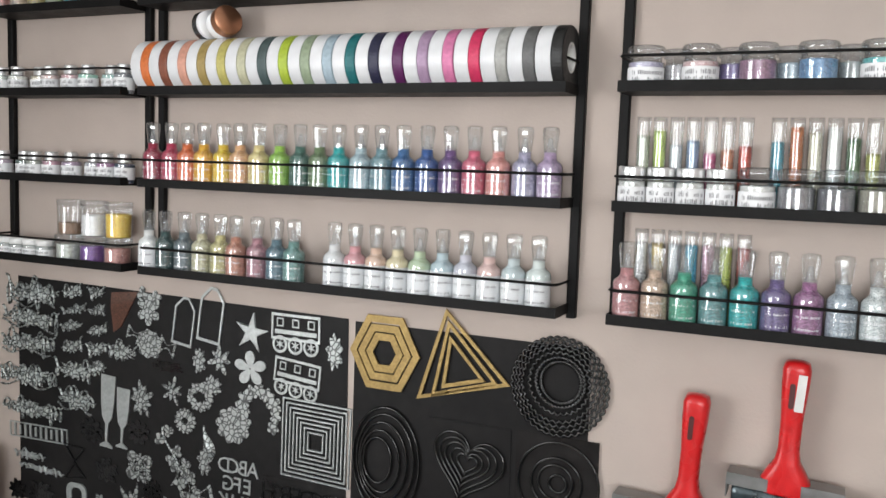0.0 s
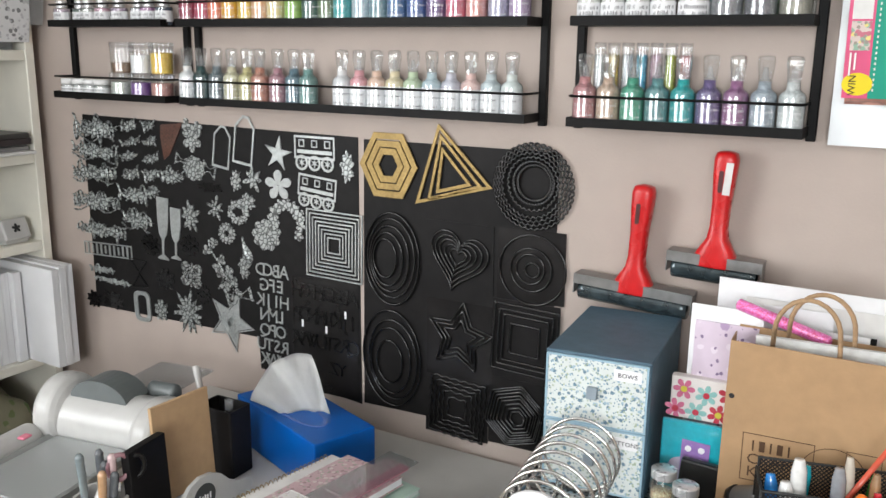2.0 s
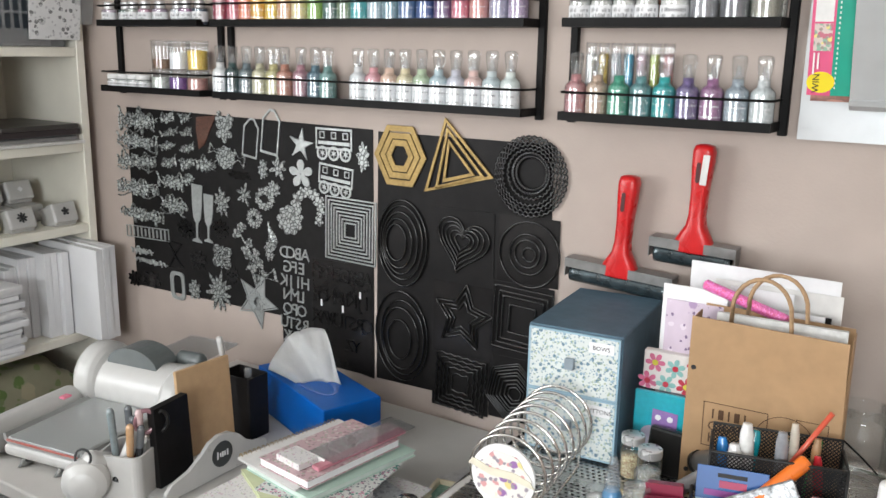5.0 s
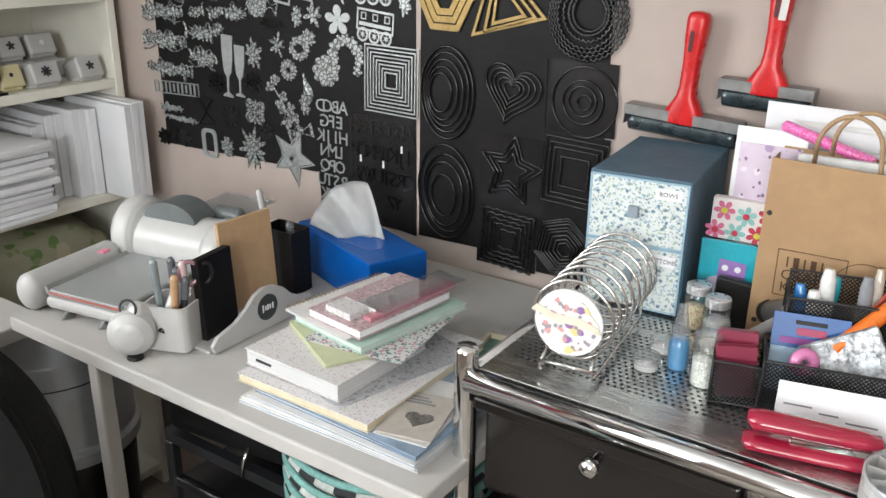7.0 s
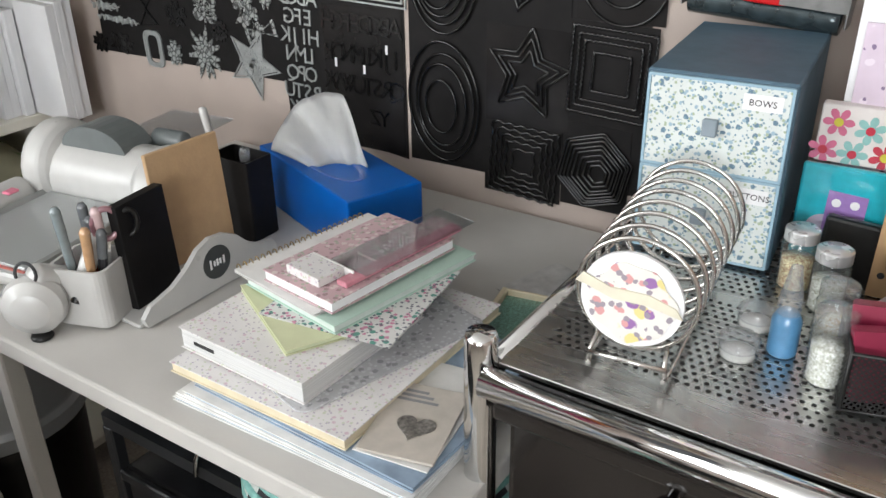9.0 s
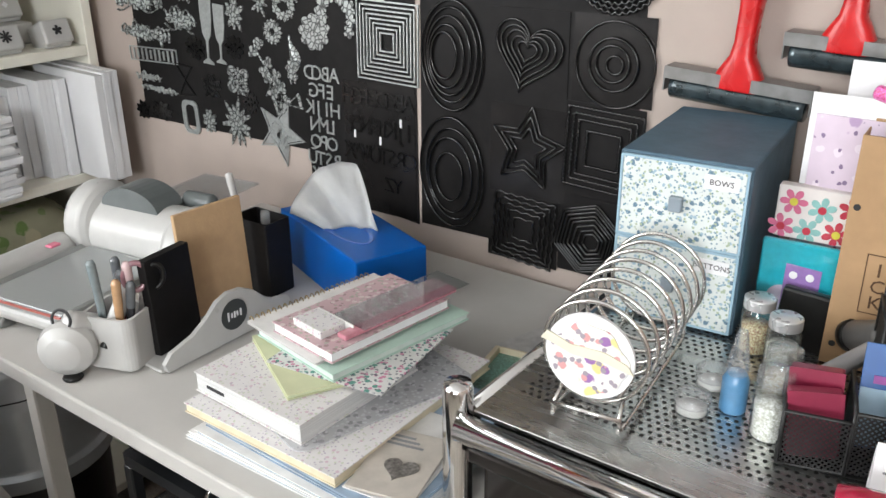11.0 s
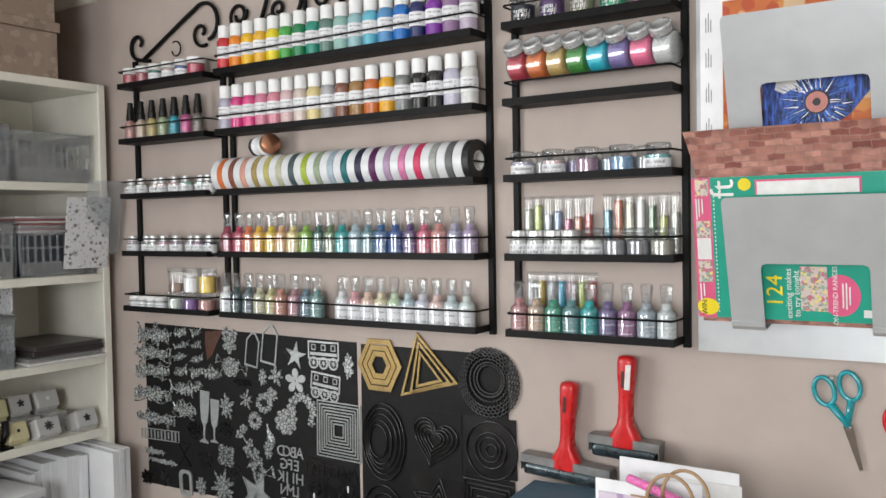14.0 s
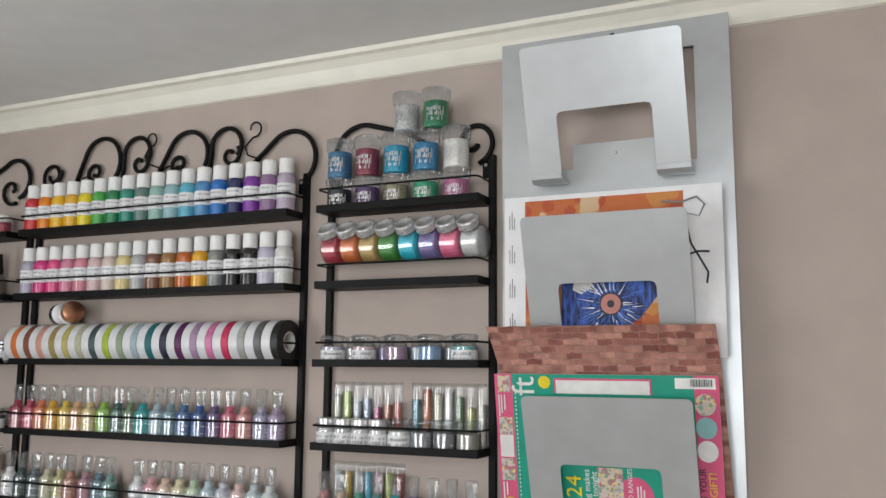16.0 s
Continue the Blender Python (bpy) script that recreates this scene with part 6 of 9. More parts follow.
# ---- brayers on the wall ----
def brayer(x, z, half, lean, sticker):
    """Hand roller: red plastic handle with a slot, steel frame, black rubber roller."""
    ob = thing("brayer", "red handled hand roller with %s roller hanging on the wall" % ("wide" if half > 0.07 else "narrow"), "roller", pose(x, -0.004, z, 0, lean, 0), "hand rollers")
    rub = mat("steel_blue_roller", (0.05, 0.07, 0.078), 0.25, 0.55, 0.5, 60, 14, 0.1, 60, coat=0.4)
    part("roller", lathe([(0, -half), (0.012, -half), (0.0135, -half + 0.001), (0.0135, half - 0.001), (0.012, half), (0, half)], 28, pose(0, -0.018, -0.0165, 0, 90, 0)), rub, ob, "worn steel-blue roller")
    bm = box(-half - 0.006, half + 0.006, -0.031, -0.006, 0.0035, 0.0055, 0.0006, 1)
    add_box(bm, -half - 0.006, half + 0.006, -0.0325, -0.031, -0.0075, 0.0055)
    for e in (-half - 0.006, half + 0.0045):
        add_box(bm, e, e + 0.0015, -0.031, -0.008, -0.021, 0.0034)
    part("frame", bm, mat("galvanised_frame", (0.27, 0.27, 0.265), 0.38, 0.85, 0.2, 60, 20), ob, "bent steel frame")
    prof = [(0.0245, -0.0065), (0.0242, 0.006), (0.018, 0.017), (0.0125, 0.026), (0.0105, 0.04), (0.0108, 0.07), (0.0133, 0.105), (0.0138, 0.122), (0.0115, 0.129), (0.006, 0.131)]
    slot = rounded(0.0052, 0.026, 0.0025, 4)
    bm = bmesh.new()
    rings = []
    for k, (w, h) in enumerate([(prof[0][0] * 0.9, prof[0][1] - 0.002)] + prof + [(0.002, prof[-1][1] + 0.0006)]):
        d = 0.0125 * min(1, w / 0.012)
        rings.append([bm.verts.new((w * math.copysign(abs(math.cos(a)) ** 0.6, math.cos(a)), -0.021 - d * math.copysign(abs(math.sin(a)) ** 0.6, math.sin(a)), h)) for a in [2 * math.pi * i / 24 for i in range(24)]])
    for a, b in zip(rings, rings[1:]):
        for i in range(24):
            bm.faces.new((a[i], a[(i + 1) % 24], b[(i + 1) % 24], b[i])).smooth = True
    bm.faces.new(rings[0][::-1])
    bm.faces.new(rings[-1])
    hd = part("handle", bm, REDP, ob, "red plastic handle")
    # slot is a flat patch; its darker red puts the recess's shade into colour
    part("hanging_slot", prism([(u - 0.002, v + 0.096) for u, v in slot], 0.0334, 0.0339, ONWALL), mat("shaded_slot_red", (0.06, 0.004, 0.004), 0.5), hd)
    if sticker:
        part("sticker", prism([(0.001, 0.081), (0.0095, 0.081), (0.0108, 0.119), (0.0025, 0.119)], 0.0332, 0.0342, ONWALL), PAPEROFF, hd, "worn paper price sticker")


brayer(-0.103, 1.036, 0.071, 3.0, False)
brayer(-0.005, 1.084, 0.0505, 2.0, True)

# ---- things on the desk ----
def oriented(x, y, z, yaw):
    return pose(x, y, z, 0, 0, yaw)


tb = thing("tissue_box", "open blue carton of white tissues", "tissue box", oriented(-0.457, -0.232, 0.74, -21))
part("carton", box(-0.224, 0, 0, 0.098, 0, 0.074, 0.002), BLUEBOX, tb)
part("slot_rim", add_ring(bmesh.new(), [(-0.105 + u, 0.04 + v) for u, v in ngon(28, 1, 0, 0.062, 0.024)], [(-0.105 + u, 0.04 + v) for u, v in ngon(28, 1, 0, 0.056, 0.019)], 0.0742, 0.0748), plastic((0.02, 0.1, 0.42), 0.5), tb)
bm = bmesh.new()
grid = []
ca, sa = math.cos(radians(55)), math.sin(radians(55))
for i in range(29):
    s = i / 28
    if s < 0.45:
        q = s / 0.45
        tx, tz = -0.062 + 0.042 * q, 0.098 + 0.06 * q ** 0.7
    elif s < 0.75:
        q = (s - 0.45) / 0.3
        tx, tz = -0.02 + 0.045 * q, 0.158 + 0.004 * math.sin(3.1 * q)
    else:
        q = (s - 0.75) / 0.25
        tx, tz = 0.025 + 0.026 * q, 0.158 - 0.08 * q ** 1.2
    row = []
    for j in range(13):
        t = j / 12
        fold = (abs(((s * 2.3 + t * 0.35) % 1) - 0.5) - 0.25) * 0.03 + math.sin(s * 23 + 1) * 0.002
        u = (-0.02 + 0.07 * s) * (1 - t) + tx * t
        pz = 0.0735 * (1 - t) + tz * t
        w = fold * (0.4 + t) + 0.012 * math.sin(math.pi * s)
        row.append(bm.verts.new((-0.104 + u * ca - w * sa, 0.03 + u * sa + w * ca, pz)))
    grid.append(row)
for i in range(28):
    for j in range(12):
        bm.faces.new((grid[i][j], grid[i + 1][j], grid[i + 1][j + 1], grid[i][j + 1])).smooth = True
bmesh.ops.solidify(bm, geom=bm.faces[:], thickness=0.0012)
part("tissue", bm, TISSUE, tb, "crumpled white tissue pulled up")

# die-cutting machine
GREYP = mat("grey_translucent_plate", (0.3, 0.31, 0.3), 0.3, 0, 0.1, 30, 8, 0.1, 80, coat=0.2)
GREYD = mat("dark_grey_handle", (0.13, 0.145, 0.145), 0.35, 0, 0.1, 40, 9)
mc = thing("die_cutting_machine", "white and grey die-cutting machine with folded-out bed", "machine", oriented(-0.752, -0.488, 0.74, 9) @ Matrix.Diagonal((0.76, 0.8, 0.92, 1)))


def capsule(r, l0, l1, m, flat=1.0, seg=28):
    pr = [(0, l0)]
    for k in range(1, 7):
        a = math.pi / 2 * k / 6
        pr.append((r * math.sin(a), l0 + r * 0.6 * (1 - math.cos(a))))
    for k in range(6, 0, -1):
        a = math.pi / 2 * k / 6
        pr.append((r * math.sin(a), l1 - r * 0.6 * (1 - math.cos(a))))
    return lathe(pr + [(0, l1)], seg, m)


part("body", capsule(0.05, -0.135, 0.135, Matrix.Translation((0, 0.262, 0.055)) @ Matrix.Diagonal((1, 1.15, 1.0, 1)) @ pose(0, 0, 0, 0, 90, 0)), WHITEP, mc)
for s in (-1, 1):
    part("end_housing", capsule(0.052, -0.042, 0.042, Matrix.Translation((s * 0.112, 0.262, 0.0545 if s > 0 else 0.062)) @ Matrix.Diagonal((1, 1.35, 1.04 if s > 0 else 1.19, 1)) @ pose(0, 0, 0, 0, 90, 0)), WHITEP, mc)
bm = bmesh.new()
arc = []
for i in range(15):
    a = math.pi * (0.06 + 0.88 * i / 14)
    arc.append((-0.01 + 0.066 * math.cos(a), 0.096 + 0.034 * math.sin(a)))
add_prism(bm, arc + [(-0.07, 0.088), (0.05, 0.088)][::1], -0.03, 0.03, Matrix(((1, 0, 0, 0), (0, 0, 1, 0.265), (0, 1, 0, 0), (0, 0, 0, 1))))
bmesh.ops.bevel(bm, geom=[e for e in bm.edges if e.calc_face_angle(0) > 1.0], offset=0.008, segments=3, affect="EDGES")
part("handle_arch", bm, GREYD, mc, "dark grey carry handle")
part("back_handle", capsule(0.016, -0.035, 0.035, pose(0.075, 0.315, 0.098, 0, 90, 0)), GREYD, mc)
bm = bmesh.new()
bed = [(-0.1, 0.044), (-0.098, 0.034), (-0.09, 0.03), (0.09, 0.03), (0.098, 0.034), (0.1, 0.044), (0.095, 0.046), (0.089, 0.036), (-0.089, 0.036), (-0.095, 0.046)]
add_prism(bm, bed, 0.005, 0.215, Matrix(((1, 0, 0, 0), (0, 0, 1, 0), (0, 1, 0, 0), (0, 0, 0, 1))))
part("bed_plate", bm, GREYP, mc, "grey cutting bed with raised sides")
part("bed_base", box(-0.099, 0.099, 0.0, 0.215, 0.010, 0.0295, 0.009, 3), WHITEP, mc)
part("cutting_pad", box(-0.087, 0.087, 0.004, 0.205, 0.0362, 0.0415, 0.001, 1), clear("smoky_pad", (0.6, 0.62, 0.6), 0.2, 0.1, 0.35), mc, "clear grey cutting pad")
part("pad_edge", box(-0.087, 0.087, 0.0005, 0.0035, 0.036, 0.0385), plastic((0.45, 0.1, 0.08), 0.4), mc, "red pad edge")
part("side_flap", capsule(0.03, -0.11, 0.11, Matrix.Translation((-0.134, 0.095, 0.031)) @ pose(0, 0, 0, 90, 0, 0)), WHITEP, mc)
for s in (-0.05, 0.04):
    part("foot", tube([(s, 0.012, 0.012), (s, -0.004, 0.004), (s + 0.004, 0.016, 0.0012)], 0.006, 8), GREYP, mc)
part("rear_bed", box(-0.06, 0.075, 0.33, 0.47, 0.085, 0.088, 0.001, 1), CLEARM, mc, "clear grey rear bed")
part("pink_tab", box(-0.1, -0.084, 0.13, 0.15, 0.0605, 0.0645, 0.0015, 1), plastic((0.75, 0.2, 0.3), 0.4), mc)

# desk tidy with pens
tid = thing("desk_tidy", "white scooter-shaped desk tidy filled with pens", "desk tidy", oriented(-0.605, -0.452, 0.74, 20))
bm = add_ring(bmesh.new(), rounded(0.062, 0.06, 0.012), rounded(0.056, 0.054, 0.01), 0.004, 0.064)
add_prism(bm, rounded(0.058, 0.056, 0.01), 0.002, 0.006)
part("cup", bm, WHITEP, tid)
part("foot_ball", lathe([(0, -0.02), (0.018, -0.0185), (0.0285, -0.01), (0.0305, 0), (0.0285, 0.01), (0.018, 0.0185), (0, 0.02)], 26, Matrix.Translation((-0.036, -0.045, 0.0335)) @ pose(0, 0, 0, 90, 0, 20)), WHITEP, tid, "white rounded wheel")
part("arm", capsule(0.013, -0.035, 0.02, Matrix.Translation((-0.028, -0.03, 0.055)) @ pose(0, 0, 0, 62, 0, -20)), WHITEP, tid)
part("ring_mark", lathe([(0.010, 0), (0.0128, 0), (0.0128, 0.0015), (0.010, 0.0015), (0.010, 0)], 22, pose(-0.036, -0.047, 0.0665, 78, 0, 0)), INKM, tid, "black ring")
part("bumper", lathe([(0, 0), (0.010, 0), (0.011, 0.002), (0.009, 0.005), (0, 0.005)], 16, pose(-0.03, -0.053, 0.0005)), BLACKP, tid)
PENS = [(-0.012, -0.008, 0.117, (0.2, 0.24, 0.25), 8, -4), (0.0, 0.002, 0.1, (0.4, 0.07, 0.06), -6, 6), (0.006, -0.012, 0.098, (0.5, 0.3, 0.16), 4, 10), (-0.004, 0.014, 0.108, (0.4, 0.42, 0.44), -5, -8), (0.012, 0.01, 0.112, (0.55, 0.4, 0.4), 10, 5), (0.013, -0.01, 0.092, (0.03, 0.03, 0.035), -14, 12)]
for i, (px, py, h, c, ax, ay) in enumerate(PENS):
    pen = thing("pen", "slim pen standing in the white desk tidy", "pen", tid.matrix_basis @ pose(px, py, 0.0065, ax * 0.4, ay * 0.4, 0), "pens in the desk tidy")
    part("barrel", lathe([(0, 0), (0.0016, 0.004), (0.0048, 0.012), (0.0048, h - 0.018), (0, h - 0.018)], 14), plastic(c, 0.25), pen)
    part("pen_cap", lathe([(0.0051, h - 0.03), (0.0053, h - 0.004), (0.003, h), (0, h)], 14), plastic((0.12, 0.13, 0.14) if i % 2 else c, 0.2), pen)
eraser = thing("eraser_pen", "white eraser pen leaning in the desk tidy", "pen", tid.matrix_basis @ pose(0.0, -0.018, 0.045, -28, 14, 0), "pens in the desk tidy")
part("barrel", capsule(0.0085, 0, 0.052, Matrix()), WHITEP, eraser)
part("dark_tip", lathe([(0, -0.02), (0.006, -0.02), (0.0075, 0.004), (0, 0.004)], 14), BLACKP, eraser)
sc = thing("scissors", "small scissors with a mauve handle in the tidy", "scissors", tid.matrix_basis @ pose(0.022, 0.006, 0.1, 0, 8, 35))
part("handle_loop", tube([(0.012 * math.cos(a), 0, 0.016 * math.sin(a)) for a in [2 * math.pi * i / 20 for i in range(20)]], 0.0032, 8, True), plastic((0.25, 0.12, 0.14), 0.35), sc)
part("handle_loop", tube([(0.02 + 0.009 * math.cos(a), 0.002, 0.014 * math.sin(a)) for a in [2 * math.pi * i / 20 for i in range(20)]], 0.0026, 8, True), BLACKP, sc)
part("blade", box(-0.003, 0.004, -0.0008, 0.0008, -0.09, -0.016), CHROME, sc)

# plates in a white stand
st = thing("plate_stand", "white plastic stand with a round dark badge", "stand", pose(0, 0, 0))
prof = [(-0.447, 0.0), (-0.268, 0.0), (-0.264, 0.012), (-0.268, 0.022), (-0.29, 0.026), (-0.305, 0.034), (-0.32, 0.049), (-0.337, 0.058), (-0.357, 0.06), (-0.374, 0.054), (-0.39, 0.04), (-0.41, 0.028), (-0.44, 0.02), (-0.45, 0.01)]
TOX = Matrix(((0, 0, 1, 0), (1, 0, 0, 0), (0, 1, 0, 0.742), (0, 0, 0, 1)))
bm = prism(prof, -0.5445, -0.5385, TOX)
bmesh.ops.bevel(bm, geom=[e for e in bm.edges if e.calc_face_angle(0) > 0.9], offset=0.0012, segments=2, affect="EDGES")
part("front_plate", bm, WHITEP, st)
part("badge", prism([(-0.352 + u, 0.031 + v) for u, v in ngon(28, 0.0185)], -0.5384, -0.5376, TOX), mat("dark_grey_badge", (0.05, 0.055, 0.055), 0.5), st, "round dark grey badge")
for k, (dy, hh) in enumerate(((-0.009, 0.011), (-0.004, 0.006), (0.0, 0.008), (0.004, 0.006), (0.009, 0.009))):
    part("badge_mark", prism([(-0.352 + dy - 0.0012, 0.031 - hh / 2), (-0.352 + dy + 0.0012, 0.031 - hh / 2), (-0.352 + dy + 0.0012, 0.031 + hh / 2), (-0.352 + dy - 0.0012, 0.031 + hh / 2)], -0.5375, -0.5371, TOX), PAPER, st)
part("base", box(-0.625, -0.545, -0.452, -0.268, 0.7405, 0.7445, 0.001, 1), WHITEP, st)
kb = solid("kraft_board", box(-0.006, 0.0, -0.047, 0.047, 0, 0.132, 0.0008, 1), mat("tan_cutting_board", (0.5, 0.33, 0.18), 0.6, 0, 0.08, 60, 8, 0.15, 300), "tan board standing upright in the white stand", "board", pose(-0.606, -0.313, 0.745, 0, -4, -4))
solid("black_folder", box(-0.012, 0.0, -0.032, 0.034, 0, 0.112, 0.0006, 1), SHEETM, "black card folder standing upright in the stand", "folder", pose(-0.574, -0.401, 0.745, 0, -3, 8))
bb = thing("pen_box", "tall black card box holding white tools", "box", pose(0, 0, 0))
bm = add_ring(bmesh.new(), [(-0.613 + u, -0.235 + v) for u, v in rounded(0.062, 0.042, 0.003, 2)], [(-0.613 + u, -0.235 + v) for u, v in rounded(0.058, 0.038, 0.002, 2)], 0.742, 0.84)
add_prism(bm, [(-0.613 + u, -0.235 + v) for u, v in rounded(0.06, 0.04, 0.003, 2)], 0.741, 0.744)
part("box_wall", bm, SHEETM, bb)
tw = thing("tweezer_tool", "pale flat tool standing in the black box", "tool", pose(-0.632, -0.235, 0.7445, 4, -8, 0))
part("shaft", tube([(0, 0, 0), (0, 0, 0.105)], 0.0032, 8), plastic((0.3, 0.3, 0.3), 0.3), tw)
part("tip", lathe([(0.003, 0.1), (0.0042, 0.112), (0.005, 0.14), (0.0045, 0.148), (0, 0.15)], 12), WHITEP, tw)
t2 = solid("glue_pen", capsule(0.006, 0, 0.108, Matrix()), CLEARM, "small white translucent glue pen in the black box", "pen", pose(-0.604, -0.236, 0.7445, 2, 3, 0))

# books and pads in a pile
FLORAL = spots("pale_floral_cover", (0.66, 0.64, 0.63), [((0.55, 0.42, 0.47), 1.0), ((0.42, 0.38, 0.44), 1.7), ((0.5, 0.53, 0.42), 1.4)], 130, 0.22, 0.5)
PINKFLOW = spots("pink_floral_cover", (0.52, 0.36, 0.38), [((0.3, 0.2, 0.21), 1.2), ((0.33, 0.36, 0.28), 1.5), ((0.6, 0.52, 0.5), 1.0)], 105, 0.28, 0.4)
MINT = mat("mint_green_cover", (0.43, 0.58, 0.5), 0.4, 0, 0.06, 40, 8)
GREENB = mat("soft_green_cover", (0.55, 0.57, 0.36), 0.5, 0, 0.08, 40, 8)
CREAMB = mat("cream_album_spine", (0.66, 0.58, 0.42), 0.6, 0, 0.1, 60, 8)
MESHP = spots("teal_floral_card", (0.62, 0.62, 0.6), [((0.08, 0.25, 0.2), 1.0), ((0.5, 0.2, 0.3), 1.3), ((0.12, 0.12, 0.15), 1.9)], 110, 0.3, 0.5)
BLUEM = mat("blue_magazine_edge", (0.28, 0.37, 0.48), 0.5, 0, 0.35, 40, 9, stretch=(1, 1, 40))
GREYPAT = spots("grey_embossed_sheet", (0.42, 0.42, 0.43), [((0.28, 0.28, 0.29), 1.0), ((0.5, 0.5, 0.52), 1.6)], 120, 0.32, 0.2)


def book(name, x, y, z, yaw, w, d, h, cover, pages, label, cat="book", spine=None):
    """Covers above and below a block of pages; (x, y) is the near right corner."""
    ob = thing(name, label, cat, oriented(x, y, z, yaw), "books in the pile")
    c = min(0.0012, h * 0.2)
    part("page_block", box(-w + 0.0015, -0.0015, 0.0015, d - 0.0015, c, h - c, 0.0003, 1), pages, ob)
    part("cover", box(-w, 0, 0, d, h - c, h, 0.0003, 1), cover, ob)
    part("back_cover", box(-w, 0, 0, d, 0, c, 0.0003, 1), spine or cover, ob)
    return ob


zt = 0.7405
for i in range(5):
    book("magazine", -0.178 - 0.003 * (i % 2), -0.505 - 0.003 * (i % 3), zt, 1.5 - i, 0.252 - 0.006 * i, 0.2, 0.0042, WHITEC if i < 3 else BLUEM, EDGES if i % 2 else BLUEM, "thin glossy craft magazine in the pile", "magazine")
    zt += 0.0044
zmag = zt
book("album", -0.244, -0.503, zt, 0, 0.194, 0.235, 0.0105, FLORAL, CREAMB, "flat cream edged paper pad album", "album", CREAMB)
zt += 0.0107
solid("embossing_folder", prism(rounded(0.13, 0.2, 0.012), 0, 0.0016), GREYPAT, "grey patterned plastic sheet on the album", "sheet", pose(-0.325, -0.385, zt, 0, 0, -16))
zt += 0.0018
pad = book("paper_pad", -0.296, -0.489, zt, -2, 0.147, 0.16, 0.021, FLORAL, EDGES, "thick white floral paper pad", "paper pad")
part("spine_print", box(-0.13, -0.105, 0.0008, 0.0014, 0.008, 0.0115), INKM, pad)
zt += 0.0212
book("notebook", -0.332, -0.468, zt, -28, 0.125, 0.085, 0.0055, GREENB, mat("green_pages", (0.55, 0.6, 0.4), 0.8), "slim soft green notebook", "notebook")
zt += 0.0057
book("card_pack", -0.262, -0.42, zt, 8, 0.13, 0.14, 0.0014, MESHP, PAPER, "floral printed card sticking out of pile", "card")
zt += 0.0016
mb = book("notebook", -0.311, -0.43, zt, -10, 0.126, 0.178, 0.0085, MINT, mat("mint_pages", (0.55, 0.63, 0.58), 0.8), "mint green hardback notebook", "notebook")
zt += 0.0087
sp = book("spiral_notebook", -0.334, -0.428, zt, -10, 0.118, 0.168, 0.003, PAPEROFF, EDGES, "spiral bound notebook with gold coil", "notebook")
for k in range(23):
    part("coil_ring", tube([(-0.118 + 0.0035 * math.cos(a), 0.006 + k * 0.0069, 0.0018 + 0.0042 * math.sin(a)) for a in [2 * math.pi * i / 10 for i in range(10)]], 0.0006, 4, True), GOLD, sp)
zt += 0.0034
pk = book("pink_book", -0.32, -0.421, zt, -8, 0.092, 0.158, 0.0115, PINKFLOW, PAPER, "pink floral boxed notebook with white edges", "book")
zt += 0.0117
ob = thing("mini_box", "small pale floral box on the pink book", "box", oriented(-0.345, -0.408, zt, -9))
part("lid", box(-0.044, 0, 0, 0.03, 0, 0.0085, 0.0006, 1), FLORAL, ob)
part("sleeve", box(-0.043, 0.011, 0.0301, 0.0315, 0, 0.0085), WHITEC, ob)
ob = thing("die_pack", "clear pack of pink and dark strips on the book", "pack", oriented(-0.302, -0.4, zt, -9))
part("pink_strip", box(-0.035, -0.022, 0.0, 0.15, 0.0002, 0.0055, 0.0008, 1), plastic((0.55, 0.22, 0.27), 0.3), ob)
part("dark_strip", box(-0.062, -0.037, 0.05, 0.155, 0.0002, 0.003, 0.0005, 1), PINKFLOW, ob)
part("clear_edge", box(-0.066, -0.018, 0.02, 0.165, 0.0057, 0.0063), CLEAR, ob, shadow=False)
# loose packs beside the pile
hk = thing("die_packet", "kraft packet with a heart die", "packet", oriented(-0.176, -0.485, zmag + 0.003, 14))
part("packet", box(-0.062, 0.0, 0, 0.09, 0, 0.0025, 0.0006, 1), mat("grey_kraft_card", (0.45, 0.41, 0.36), 0.7, 0, 0.1, 80, 9), hk)
part("heart_die", prism([(-0.028 + u, 0.036 + v) for u, v in heart(0.017)], 0.0026, 0.0034), mat("dull_steel_die", (0.3, 0.28, 0.26), 0.4, 0.6, 0.5, 300, 60), hk, "steel heart-shaped die")
for k in range(3):
    part("print_bar", box(-0.056, -0.02 - 0.006 * k, 0.066 + 0.006 * k, 0.069 + 0.006 * k, 0.0026, 0.0029), GREYINK, hk)
solid("card_blank", box(-0.063, 0, 0, 0.13, 0, 0.0012), PAPEROFF, "white printed card under the packets", "card", oriented(-0.178, -0.49, zmag + 0.0004, 8))
solid("decoupage_sheet", box(-0.12, 0, 0, 0.09, 0, 0.001), mat("grey_print_sheet", (0.5, 0.49, 0.48), 0.35, 0, 0.25, 60, 12), "grey printed decoupage sheet on the desk", "paper", oriented(-0.175, -0.235, 0.7415, -18))
gf = thing("framed_sheet", "wooden framed green glitter sheet", "frame", oriented(-0.166, -0.305, 0.742, 10))
part("glitter_sheet", box(-0.085, -0.004, 0.004, 0.11, 0.003, 0.005), glitter("green_glitter_card", (0.1, 0.2, 0.16)), gf)
part("wood_edge", box(-0.091, -0.0852, 0, 0.114, 0, 0.012, 0.001, 1), CREAMB, gf)
part("wood_edge", box(-0.085, -0.0, 0.1102, 0.114, 0, 0.012, 0.001, 1), CREAMB, gf)

